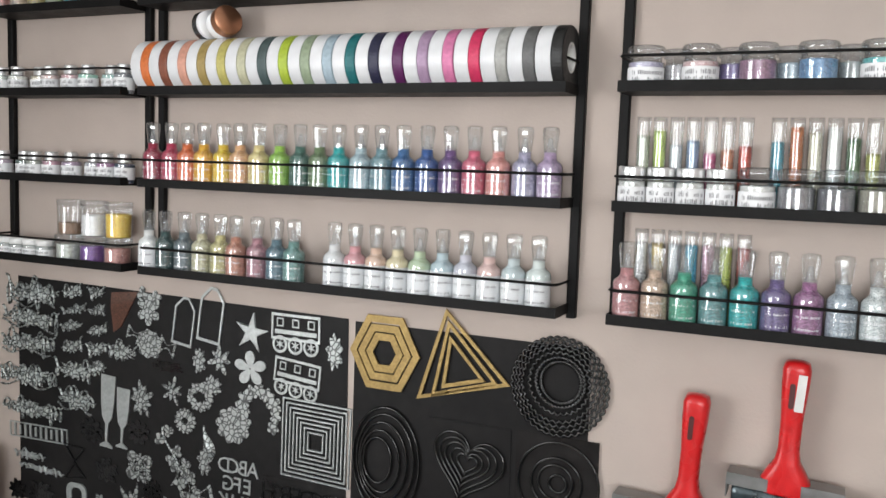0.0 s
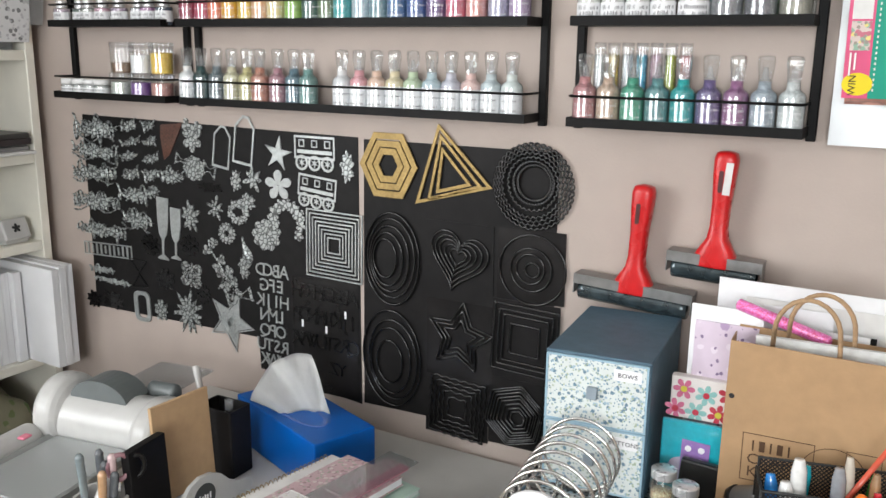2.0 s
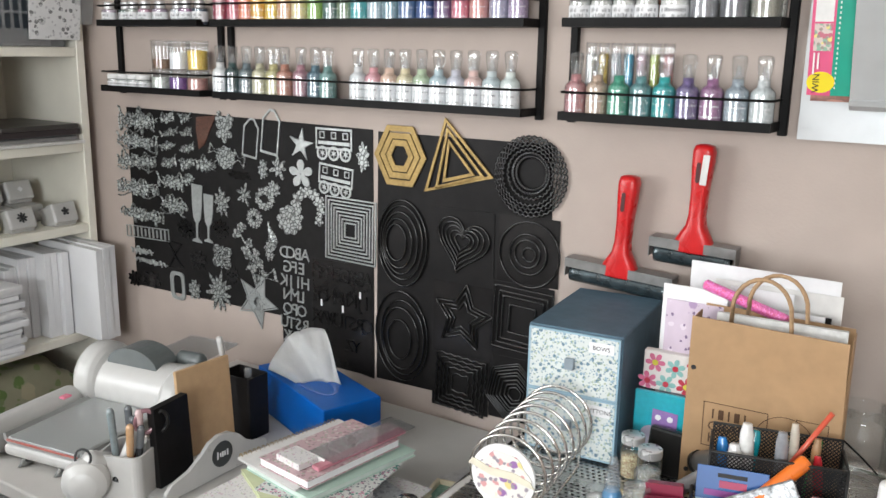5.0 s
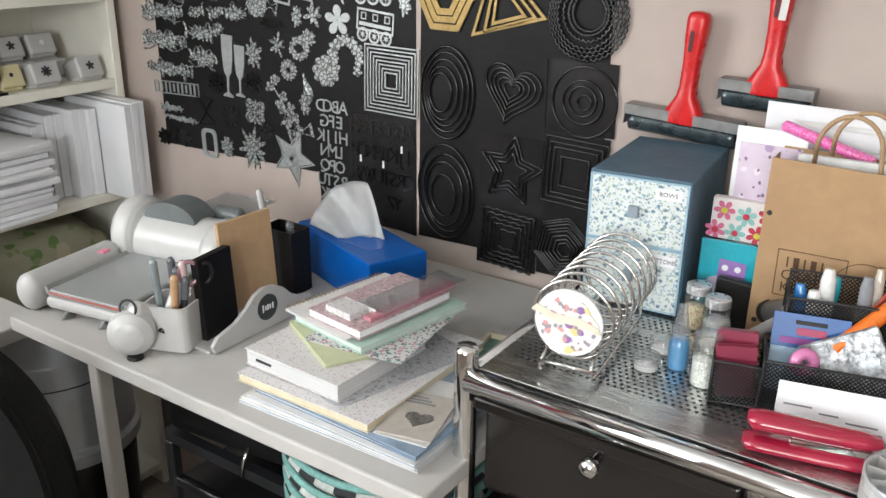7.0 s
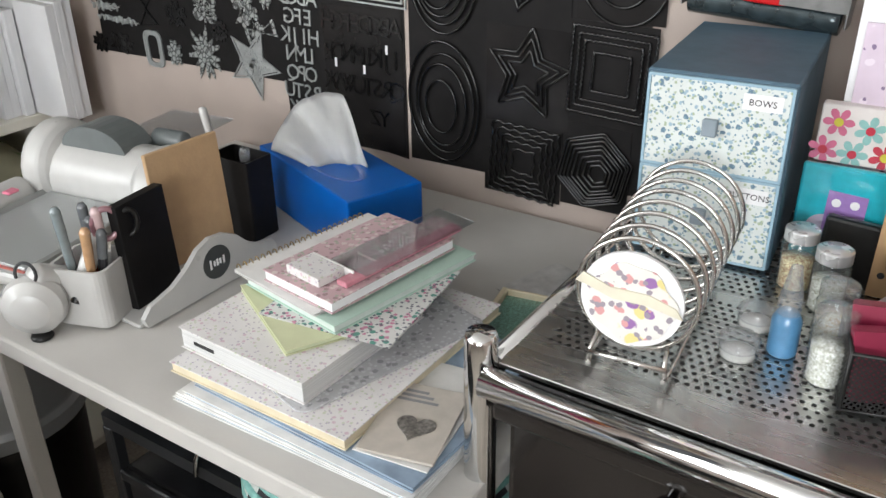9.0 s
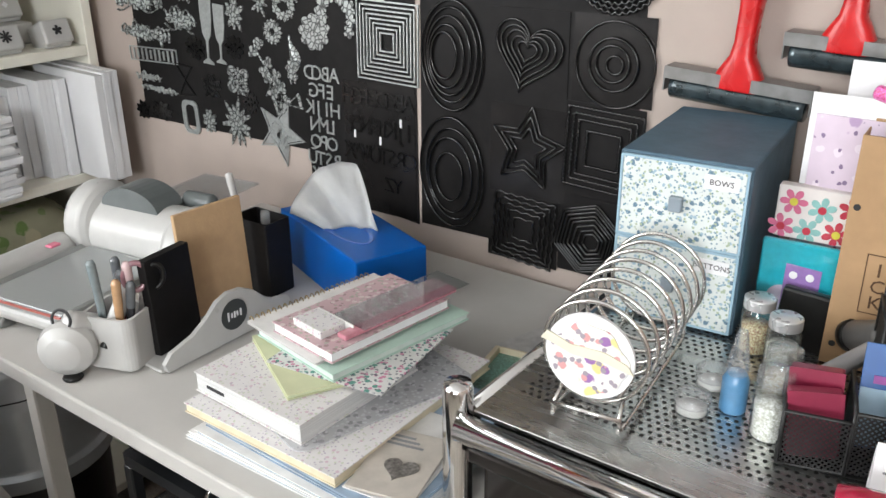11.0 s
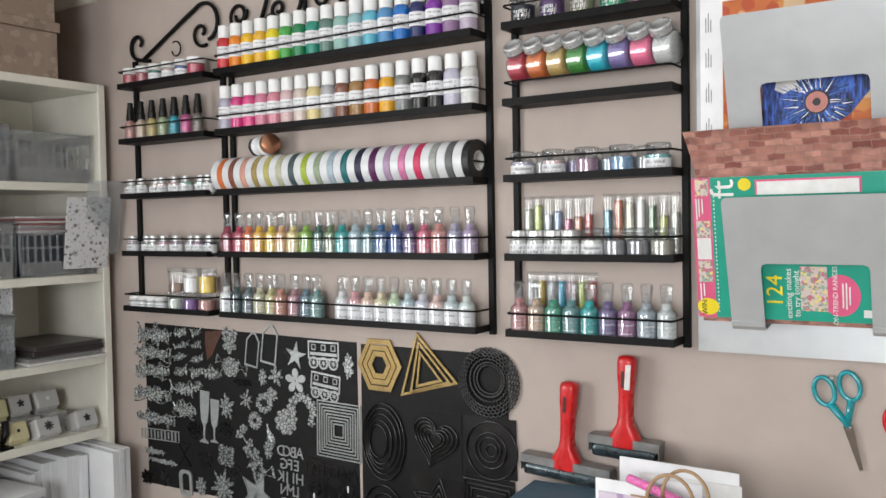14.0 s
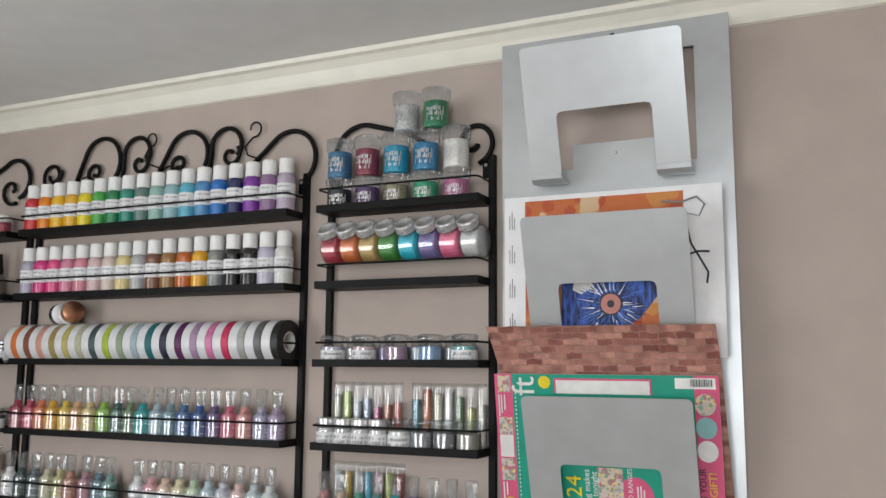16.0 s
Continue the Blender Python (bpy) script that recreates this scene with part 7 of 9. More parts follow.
# ---- things on the trolley ----
TOPM = mat("brushed_steel_top", (0.56, 0.56, 0.55), 0.27, 0.95, 0.1, 30, 5, stretch=(1, 8, 1))
# perforated top: a steel sheet over staggered dark holes
part("steel_top", box(CX0 + 0.012, CX1 - 0.012, CYF + 0.004, CYB - 0.002, 0.8395, 0.8435, 0.0006, 1), TOPM, cart, "perforated steel top")
HOLE = mat("dark_hole", (0.012, 0.011, 0.01), 0.6)
verts, faces = [], []
for iy in range(34):
    for ix in range(74):
        hx = CX0 + 0.03 + ix * 0.0074 + (0.0037 if iy % 2 else 0)
        hy = CYF + 0.05 + iy * 0.0074
        if hx > CX1 - 0.03 or hy > CYB - 0.02 or 16 < iy % 24 < 19:
            continue
        k = len(verts)
        verts += [(hx + 0.0019 * math.cos(a), hy + 0.0019 * math.sin(a), 0.8438) for a in (0, 1.05, 2.09, 3.14, 4.19, 5.24)]
        faces.append(tuple(range(k, k + 6)))
me = bpy.data.meshes.new("perforation")
me.from_pydata(verts, [], faces)
me.materials.append(HOLE)
tagged(part("perforation", me, HOLE, cart), kind="stuff")

db = thing("drawer_box", "slate blue card drawer box with two floral drawers", "drawer box", oriented(-0.14, -0.219, 0.845, 5))
part("case", box(0, 0.1175, 0.001, 0.185, 0, 0.16, 0.0015, 1), SLATE, db)
BLUEFLOW = spots("blue_floral_paper", (0.62, 0.66, 0.64), [((0.12, 0.2, 0.27), 1.0), ((0.3, 0.42, 0.5), 1.35), ((0.35, 0.42, 0.3), 1.8), ((0.16, 0.27, 0.33), 2.3)], 120, 0.26, 0.6)
EDGEB = mat("pale_blue_edge", (0.3, 0.45, 0.55), 0.5, 0, 0.1, 40, 8)
for k, t in ((0, "BUTTONS"), (1, "BOWS")):
    z0 = 0.003 + k * 0.078
    dr = part("drawer_front", box(0.004, 0.1135, -0.003, 0.0008, z0, z0 + 0.0755, 0.0008, 1), BLUEFLOW, db, "blue floral paper drawer front")
    part("front_edge", add_ring(bmesh.new(), wallrect(0.002, 0.1155, z0 - 0.001, z0 + 0.0765, 0.001, 1), wallrect(0.0042, 0.1133, z0 + 0.0012, z0 + 0.0743, 0.001, 1), 0.0006, 0.0036, ONWALL), EDGEB, dr)
    part("label_card", prism([(0.078, z0 + 0.056), (0.108, z0 + 0.056), (0.108, z0 + 0.069), (0.078, z0 + 0.069)], 0.0031, 0.0036, ONWALL), PAPER, dr, "white paper label")
    words(t, 0.0074, INKM, pose(0.093, -0.0039, z0 + 0.0622, 90), dr, depth=0.0001)
    part("pull_tab", box(0.05, 0.062, -0.0095, -0.0031, z0 + 0.031, z0 + 0.045, 0.001, 1), mat("grey_ribbon_tab", (0.25, 0.3, 0.34), 0.6), dr, "grey fabric pull tab")

# coil letter rack with a round card
cr = thing("coil_rack", "round chrome wire letter rack with card in front", "rack", oriented(-0.0655, -0.402, 0.849, 6))
for k in range(8):
    y = k * 0.0215
    part("wire_ring", tube([(0.041 * math.cos(a), y, 0.0565 + 0.041 * math.sin(a)) for a in [2 * math.pi * i / 36 for i in range(36)]], 0.0019, 8, True), WIRE, cr)
for s in (-1, 1):
    part("base_wire", tube([(s * 0.026, -0.014, 0.0025), (s * 0.028, 0.002, 0.003), (s * 0.028, 0.15, 0.003), (s * 0.026, 0.16, 0.018)], 0.0019, 8), WIRE, cr)
    part("riser", tube([(s * 0.027, -0.012, 0.003), (s * 0.026, -0.012, 0.012), (s * 0.024, 0.0, 0.0235)], 0.0019, 8), WIRE, cr)
    part("spine_wire", tube([(s * 0.018, 0, 0.0175), (s * 0.018, 0.152, 0.0175)], 0.0019, 8), WIRE, cr)
part("cross_wire", tube([(-0.027, -0.0135, 0.012), (0.027, -0.0135, 0.012)], 0.0019, 8), WIRE, cr)
rc = thing("round_card", "round white card decorated with purple and yellow flowers", "card", oriented(-0.066, -0.408, 0.852, 6))
CARDP = spots("floral_card_print", (0.72, 0.7, 0.66), [((0.7, 0.6, 0.25), 0.8), ((0.28, 0.14, 0.35), 1.2), ((0.6, 0.3, 0.3), 1.6), ((0.3, 0.26, 0.3), 2.4)], 58, 0.3, 0.6)
part("disc", prism([(u, 0.054 + v) for u, v in ngon(40, 0.0345)], 0.001, 0.004, ONWALL), PAPER, rc)
part("flower_print", prism([(u, 0.052 + v) for u, v in blob(0.064, 0.062, 5, 7, 0.1)], 0.0041, 0.0055, ONWALL), CARDP, rc)
part("banner", prism([(-0.038, 0.062), (-0.033, 0.069), (-0.014, 0.062), (0.012, 0.062), (0.03, 0.056), (0.035, 0.049), (0.012, 0.054), (-0.012, 0.054), (-0.03, 0.06)], 0.0056, 0.0068, ONWALL), mat("cream_banner", (0.7, 0.66, 0.53), 0.7), rc)

# small jars and bottles
CORK = mat("printed_lid", (0.6, 0.58, 0.54), 0.6, 0, 0.3, 200, 60)
for x, y, lid, fill, hh in ((0.0, -0.218, "silver", (0.45, 0.36, 0.22), 0.052), (0.029, -0.242, "silver", (0.4, 0.4, 0.36), 0.052), (0.043, -0.292, "clear", (0.5, 0.44, 0.36), 0.05), (0.050, -0.34, "clear", (0.5, 0.5, 0.46), 0.056)):
    jr = thing("craft_jar", "small clear jar of sequins with a %s lid" % lid, "jar", pose(x, y, 0.844), "small jars on the trolley")
    part("contents", lathe([(0, 0.001), (0.0125, 0.001), (0.0128, hh * 0.5), (0, hh * 0.55)], 18), glitter("jar_bits_%d" % int(x * 1000), fill, 1.6), jr)
    part("glass", lathe([(0, 0), (0.013, 0), (0.0142, 0.0015), (0.0142, hh * 0.72), (0.0115, hh * 0.8), (0.0115, hh * 0.84)], 22), GLASS, jr, shadow=False)
    part("lid", lathe([(0.0128, hh * 0.8), (0.0135, hh * 0.81), (0.0135, hh * 0.985), (0.0125, hh), (0, hh)], 24), SILVERC if lid == "silver" else CLEARM, jr, "%s screw lid" % lid)
nb = thing("nozzle_bottle", "small blue glue bottle with a clear pointed cap", "bottle", pose(0.017, -0.322, 0.844))
part("body", lathe([(0, 0), (0.0095, 0), (0.0105, 0.0015), (0.0105, 0.028), (0.0085, 0.032), (0.0075, 0.034), (0, 0.034)], 20), plastic((0.1, 0.28, 0.5), 0.3), nb)
part("nozzle_cap", lathe([(0.0085, 0.0335), (0.0088, 0.042), (0.0055, 0.06), (0.004, 0.07), (0, 0.071)], 16), CLEARM, nb, shadow=False)
for x, y in ((-0.008, -0.343), (-0.008, -0.297)):
    ds = thing("mini_pot", "tiny clear pot with a flat lid", "pot", pose(x, y, 0.844), "tiny clear pots")
    part("base", lathe([(0, 0), (0.0125, 0), (0.0135, 0.001), (0.0135, 0.009)], 22), GLASS, ds, shadow=False)
    part("lid", lathe([(0.0142, 0.008), (0.0145, 0.0155), (0.0135, 0.0165), (0, 0.0165)], 24), CLEARM, ds, shadow=False)
    part("contents", lathe([(0, 0.001), (0.012, 0.001), (0.012, 0.005), (0, 0.006)], 16), PAPEROFF, ds)
tr = thing("tape_roller", "dark grey roller pen lying against the caddy", "tool", pose(0.074, -0.205, 0.876, 62, 0, 38))
part("barrel", lathe([(0, 0), (0.012, 0), (0.013, 0.002), (0.013, 0.055), (0.011, 0.06), (0, 0.06)], 20), mat("grey_rubber_barrel", (0.1, 0.095, 0.09), 0.4), tr)
part("end_cap", lathe([(0.0132, -0.001), (0.0145, 0), (0.0145, 0.008), (0.0132, 0.009)], 20), BLACKP, tr)
tr2 = solid("spatula", capsule(0.0075, 0, 0.075, Matrix()), mat("pale_grey_plastic", (0.3, 0.29, 0.29), 0.3), "pale grey plastic spatula leaning by jars", "spatula", pose(0.062, -0.29, 0.868, -68, 0, -40))

# mesh caddy
MESHB = mat("black_mesh_wire", (0.012, 0.012, 0.012), 0.45, 0.1, 0.2, 60, 9)
cd = thing("mesh_caddy", "black wire mesh desk caddy with stepped compartments", "caddy", oriented(0.066, -0.372, 0.845, 14))


def mesh_panel(w, h, m, name="mesh_panel", step=0.0042):
    """Diagonal wire lattice in a flat rim."""
    bm = bmesh.new()
    t = 0.00055

    def bar(a, b):
        d = (Vector(b) - Vector(a)).normalized() * t
        q = (-d[1], d[0])
        for n0 in (-0.0004, 0.0004):
            vs = [bm.verts.new(m @ Vector((p[0] + s * q[0], p[1] + s * q[1], n0))) for p, s in ((a, -1), (b, -1), (b, 1), (a, 1))]
            bm.faces.new(vs)

    k = -h
    while k < w:
        a = (max(k, 0), max(-k, 0))
        e = min(w - k, h)
        if e > a[1]:
            bar(a, (k + e, e))
            bar((a[0], h - a[1]), (k + e, h - e))
        k += step
    part(name, bm, MESHB, cd)
    part("rim", tube([m @ Vector(p) for p in ((0, 0, 0), (w, 0, 0), (w, h, 0), (0, h, 0))], 0.0017, 6, True), MESHB, cd)


def front(x, y, z=0.002):
    return pose(x, y, z, 90, 0, 0)


def flank(x, y, z=0.002):
    return pose(x, y, z, 90, 0, 90)


CW = 0.165
mesh_panel(0.043, 0.042, front(0, 0))
mesh_panel(0.06, 0.042, flank(0, 0))
mesh_panel(0.125, 0.05, front(0.045, 0.0))
mesh_panel(0.06, 0.05, flank(0.044, 0.0))
mesh_panel(0.06, 0.05, flank(CW + 0.006, 0))
mesh_panel(0.125, 0.09, front(0.06, 0.062))
mesh_panel(0.125, 0.1, front(0.06, 0.112))
mesh_panel(0.05, 0.09, flank(0.059, 0.062))
mesh_panel(0.05, 0.09, flank(0.186, 0.062))
part("floor_plate", box(0.0, CW + 0.005, 0.001, 0.061, 0.0003, 0.0015), MESHB, cd)
part("floor_plate", box(0.061, 0.185, 0.063, 0.111, 0.0003, 0.0015), MESHB, cd)
CM = cd.matrix_basis


def in_caddy(name, label, cat, x, y, z, rx=0, ry=0, rz=0, group=""):
    return thing(name, label, cat, CM @ pose(x, y, z, rx, ry, rz), group)


MAR = mat("maroon_box", (0.22, 0.015, 0.045), 0.35, 0, 0.1, 40, 9)
for k in range(2):
    ob = in_caddy("maroon_case", "small maroon plastic case in the mesh caddy", "case", 0.022, 0.014 + k * 0.02, 0.004, -8, -4, 6 - 10 * k, "maroon cases")
    part("case", box(-0.018, 0.018, -0.007, 0.007, 0, 0.05 + 0.006 * k, 0.002), MAR, ob)
    part("flap", box(-0.0185, 0.0185, -0.0075, -0.0071, 0.032 + 0.006 * k, 0.0505 + 0.006 * k), MAR, ob)
bk = in_caddy("blister_pack", "blue card pack in the mesh caddy", "packet", 0.082, 0.036, 0.004, -14, 0, 0)
part("card", box(-0.034, 0.034, 0, 0.0012, 0, 0.078, 0.0003, 1), mat("blue_pack_card", (0.015, 0.09, 0.3), 0.35, 0, 0.1, 40, 9), bk)
part("lower_card", box(-0.0335, 0.0335, -0.0006, -0.0001, 0.002, 0.045), mat("pale_blue_card", (0.35, 0.5, 0.62), 0.4), bk)
part("hang_slot", box(-0.014, 0.014, -0.0008, -0.0001, 0.068, 0.072), INKM, bk)
part("logo_block", box(-0.012, 0.014, -0.0012, -0.0007, 0.058, 0.065), mat("logo_red", (0.4, 0.05, 0.12), 0.5), bk)
part("word_bar", box(-0.026, 0.026, -0.0012, -0.0007, 0.049, 0.055), mat("logo_purple", (0.25, 0.05, 0.25), 0.5), bk)
rg2 = in_caddy("foam_ring", "pink foam ring in the mesh caddy", "ring", 0.078, 0.014, 0.05, 80, 0, 20)
part("foam", tube([(0.0085 * math.cos(a), 0.0085 * math.sin(a), 0) for a in [2 * math.pi * i / 18 for i in range(18)]], 0.0055, 10, True), plastic((0.65, 0.2, 0.42), 0.5), rg2)
pp = in_caddy("foil_pack", "clear pack with silver foil shapes in the caddy", "packet", 0.136, 0.016, 0.006, -24, -24, 8)
part("foil", box(-0.036, 0.036, 0, 0.004, 0, 0.075, 0.0015, 1), mat("white_crinkle_pack", (0.42, 0.43, 0.44), 0.25, 0.3, 0.7, 130, 40, 0.8, 160), pp)
for s in (-0.018, 0.018):
    part("foil_shape", prism([(s + u, 0.04 + v) for u, v in blob(0.026, 0.034, 8, 7, 0.3)], 0.0002, 0.0012, ONWALL), mat("dark_foil", (0.25, 0.26, 0.27), 0.3, 0.6, 0.6, 200, 60), pp)
TUBES = [("blue marker pen", (0.02, 0.2, 0.55), 0.062, 0.085, 0.0078), ("white glue tube", (0.72, 0.72, 0.7), 0.079, 0.082, 0.009), ("purple marker pen", (0.12, 0.04, 0.28), 0.074, 0.1, 0.0055), ("teal glue bottle", (0.01, 0.33, 0.4), 0.074, 0.098, 0.0085), ("clear glue bottle", (0.5, 0.52, 0.52), 0.074, 0.076, 0.009), ("grey marker pen", (0.25, 0.26, 0.28), 0.112, 0.08, 0.008), ("brown wood stick", (0.3, 0.17, 0.08), 0.138, 0.08, 0.006), ("green marker pen", (0.03, 0.4, 0.06), 0.134, 0.1, 0.006), ("red handled tool", (0.5, 0.02, 0.03), 0.152, 0.082, 0.006), ("cream stick", (0.55, 0.5, 0.42), 0.125, 0.094, 0.006)]
for i, (nm, c, x, y, r) in enumerate(TUBES):
    h = 0.094 + 0.007 * ((i * 7) % 4)
    r *= 0.86
    ob = in_caddy("marker", "%s standing in the mesh caddy" % nm, "pen", x + 0.017, y, 0.0035, (i % 3 - 1) * 3, (i % 4 - 1.5) * 4, 0, "pens in the caddy")
    part("barrel", lathe([(0, 0), (r * 0.8, 0), (r * 0.9, 0.003), (r * 0.9, h * 0.62), (0, h * 0.62)], 16), plastic(c, 0.3), ob)
    part("pen_cap", lathe([(r * 0.95, h * 0.6), (r, h * 0.62), (r * 0.92, h * 0.9), (r * 0.6, h), (0, h)], 16), plastic(c if i != 4 else (0.75, 0.75, 0.74), 0.25), ob)
os_ = in_caddy("orange_stick", "orange red plastic stick in the caddy", "stick", 0.118, 0.09, 0.045, -4, 30, 0)
part("stick", tube([(0, 0, 0), (0, 0, 0.105)], 0.0028, 8), plastic((0.7, 0.1, 0.05), 0.3), os_)
om = in_caddy("orange_marker", "fat orange marker lying across the caddy", "pen", 0.117, 0.05, 0.066, -12, 52, 15)
part("barrel", lathe([(0, -0.02), (0.0068, -0.02), (0.0077, 0.0), (0.0077, 0.045), (0.006, 0.047), (0, 0.047)], 18), plastic((0.8, 0.17, 0.01), 0.3), om)
pe = in_caddy("pink_eraser", "rounded pink eraser at the caddy edge", "eraser", 0.162, 0.04, 0.05, 0, 15, 30)
part("eraser", box(-0.014, 0.014, -0.008, 0.008, 0, 0.02, 0.006, 3), plastic((0.6, 0.28, 0.3), 0.6), pe)

# note card: its writing is plain strokes
nc = thing("note_card", "folded white card with grey strokes before the caddy", "card", oriented(0.128, -0.385, 0.8445, 12))
part("card", box(0, 0.092, 0, 0.0012, 0, 0.047), PAPER, nc, m=pose(0, 0, 0, -10))
part("back_fold", box(0, 0.092, 0.018, 0.0192, 0, 0.038), PAPER, nc, m=pose(0, 0, 0, 8))
for k, (a, b) in enumerate(((0.006, 0.03), (0.036, 0.052), (0.058, 0.084))):
    part("writing_bar", box(a, b, -0.0006, -0.0001, 0.026 - 0.004 * k, 0.0275 - 0.004 * k), GREYINK, nc, m=pose(0, 0, 0, -10))

# stapler
REDT = mat("translucent_red_plastic", (0.36, 0.014, 0.045), 0.14, 0, 0.12, 30, 12, coat=0.6)
sp2 = thing("stapler", "translucent red stapler lying on the trolley", "stapler", oriented(0.168, -0.412, 0.844, 14))
bm = bmesh.new()
add_tube(bm, [(-0.056, 0, 0.026), (-0.052, 0, 0.0285), (-0.042, 0, 0.03), (-0.025, 0, 0.0295), (-0.005, 0, 0.028), (0.015, 0, 0.027), (0.035, 0, 0.0265), (0.048, 0, 0.025), (0.054, 0, 0.0235)], lambda q: 0.0135 * (1 - abs(2 * q - 1) ** 6) ** 0.5 * (1 - 0.3 * q) + 0.0008, 18)
for v in bm.verts:
    v.co.z = 0.0265 + (v.co.z - 0.0265) * 0.66
part("arm", bm, REDT, sp2)
bm = bmesh.new()
add_tube(bm, [(-0.058, 0, 0.006), (-0.054, 0, 0.0075), (-0.044, 0, 0.0085), (-0.02, 0, 0.007), (0.01, 0, 0.006), (0.04, 0, 0.0055), (0.052, 0, 0.005), (0.057, 0, 0.0045)], lambda q: 0.0135 * (1 - abs(2 * q - 1) ** 6) ** 0.5 + 0.0008, 18)
for v in bm.verts:
    v.co.z = max(0.0, 0.006 + (v.co.z - 0.006) * 0.5)
part("base", bm, REDT, sp2)
part("magazine_rail", box(-0.02, 0.05, -0.006, 0.006, 0.0125, 0.0195, 0.001, 1), CHROME, sp2, "steel staple rail")
part("front_clip", box(0.044, 0.052, -0.0075, 0.0075, 0.007, 0.02, 0.001, 1), CHROME, sp2)

# round bead box
bx = thing("bead_box", "stack of round compartment boxes with clear lid", "box", pose(0.252, -0.438, 0.844))
for k in range(2):
    part("tray", lathe([(0, k * 0.0135), (0.0405, k * 0.0135), (0.0425, k * 0.0135 + 0.001), (0.0425, k * 0.0135 + 0.0128), (0.0405, k * 0.0135 + 0.0132), (0.0402, k * 0.0135 + 0.002), (0, k * 0.0135 + 0.002)], 40), WHITEP, bx)
part("lid", lathe([(0.0432, 0.022), (0.0432, 0.0285), (0.0415, 0.0295), (0, 0.0295)], 40), CLEARM, bx, shadow=False)
for k in range(12):
    part("divider", box(0.003, 0.0395, -0.0004, 0.0004, 0.0165, 0.0265), WHITEP, bx, m=pose(0, 0, 0, 0, 0, 30 * k))
# bottles at the far end
wb = thing("pump_bottle", "slim white plastic bottle beside the caddy", "bottle", pose(0.238, -0.325, 0.844))
part("body", lathe([(0, 0), (0.0105, 0), (0.0118, 0.0015), (0.0118, 0.058), (0.0095, 0.062), (0, 0.062)], 20), plastic((0.62, 0.62, 0.62), 0.35), wb)
part("cap", lathe([(0.0098, 0.0622), (0.0098, 0.078), (0.009, 0.0795), (0, 0.0795)], 18), CAPW, wb)
gb = thing("glue_bottle", "clear bottle of glue with blue label and white cap", "bottle", pose(0.272, -0.285, 0.844))
part("body", lathe([(0, 0), (0.018, 0), (0.02, 0.002), (0.02, 0.06), (0.016, 0.07), (0.0105, 0.075), (0.0105, 0.078), (0, 0.078)], 24), CLEARM, gb, shadow=False)
part("liquid", lathe([(0, 0.001), (0.0185, 0.001), (0.0185, 0.055), (0, 0.055)], 24), plastic((0.35, 0.38, 0.42), 0.2), gb)
part("label", band(0.0203, 0.018, 0.056, 24), mat("blue_bottle_label", (0.04, 0.14, 0.4), 0.4, 0, 0.2, 60, 20), gb)
part("label_bar", print_bars(0.0206, 0, (0.028, 0.04), 40, 4, 0.006), mat("label_red", (0.45, 0.06, 0.1), 0.5), gb)
part("cap", lathe([(0.0125, 0.0782), (0.0128, 0.08), (0.0122, 0.098), (0.011, 0.1), (0, 0.1)], 22), CAPW, gb)
cbx = solid("paper_wedge", prism([(-0.018, 0), (0.02, 0), (0.024, 0.022), (-0.006, 0.028)], -0.012, 0.012, ONWALL), PAPER, "small white folded paper box", "paper", pose(0.262, -0.352, 0.8445, 0, 0, 20))
gj = thing("glass_jar", "large empty clear glass jar behind the paper bag", "jar", pose(0.223, -0.1, 0.844) @ Matrix.Diagonal((0.78, 0.78, 0.95, 1)))
part("glass", lathe([(0, 0), (0.037, 0), (0.041, 0.004), (0.041, 0.075), (0.034, 0.088), (0.031, 0.092), (0.031, 0.104), (0.033, 0.106), (0.0305, 0.107)], 34), GLASS, gj, shadow=False)
part("wire_clip", tube([(-0.035, -0.02, 0.06), (-0.015, -0.042, 0.07), (0.01, -0.043, 0.055), (0.03, -0.03, 0.035)], 0.0013, 6), BLACKM, gj)

tg = thing("lotion_bottle", "tall pale green plastic bottle beside the glass jar", "bottle", pose(0.281, -0.1, 0.844))
part("body", lathe([(0, 0), (0.018, 0), (0.0195, 0.002), (0.0195, 0.115), (0.0165, 0.124), (0.011, 0.127), (0, 0.127)], 24), plastic((0.36, 0.5, 0.42), 0.3), tg)
part("cap", lathe([(0.0115, 0.1272), (0.012, 0.129), (0.0115, 0.145), (0.0105, 0.1465), (0, 0.1465)], 20), CAPW, tg, "white screw cap")

# kraft bag with papers behind
KR = mat("tan_paper_bag", (0.4, 0.25, 0.13), 0.75, 0, 0.08, 60, 5, 0.12, 300)
kbag = thing("paper_bag", "tan kraft craft kit bag with twisted handles", "bag", oriented(0.052, -0.205, 0.845, 3))
bm = bmesh.new()
fr = [(0, 0), (0.164, 0), (0.160, 0.2), (0.003, 0.204)]
part("front", prism(fr, -0.0008, 0.0008, pose(0, 0, 0, 93)), KR, kbag)
part("back", prism(fr, -0.0468, -0.0452, pose(0, 0, 0, 88)), KR, kbag)
for x in (0.0015, 0.1615):
    part("gusset", prism([(-0.001, 0), (0.045, 0), (0.04, 0.198), (0.009, 0.198)], x - 0.0006, x + 0.0006, Matrix(((0, 0, 1, 0), (1, 0, 0, 0), (0, 1, 0, 0), (0, 0, 0, 1)))), KR, kbag)
part("bottom", box(0.002, 0.162, 0, 0.044, 0, 0.0015), KR, kbag)
LOGO = mat("brown_stamp_ink", (0.09, 0.045, 0.02), 0.7)
BF = pose(0, 0, 0, 93) @ Matrix.Translation((0, 0, 0.0009))
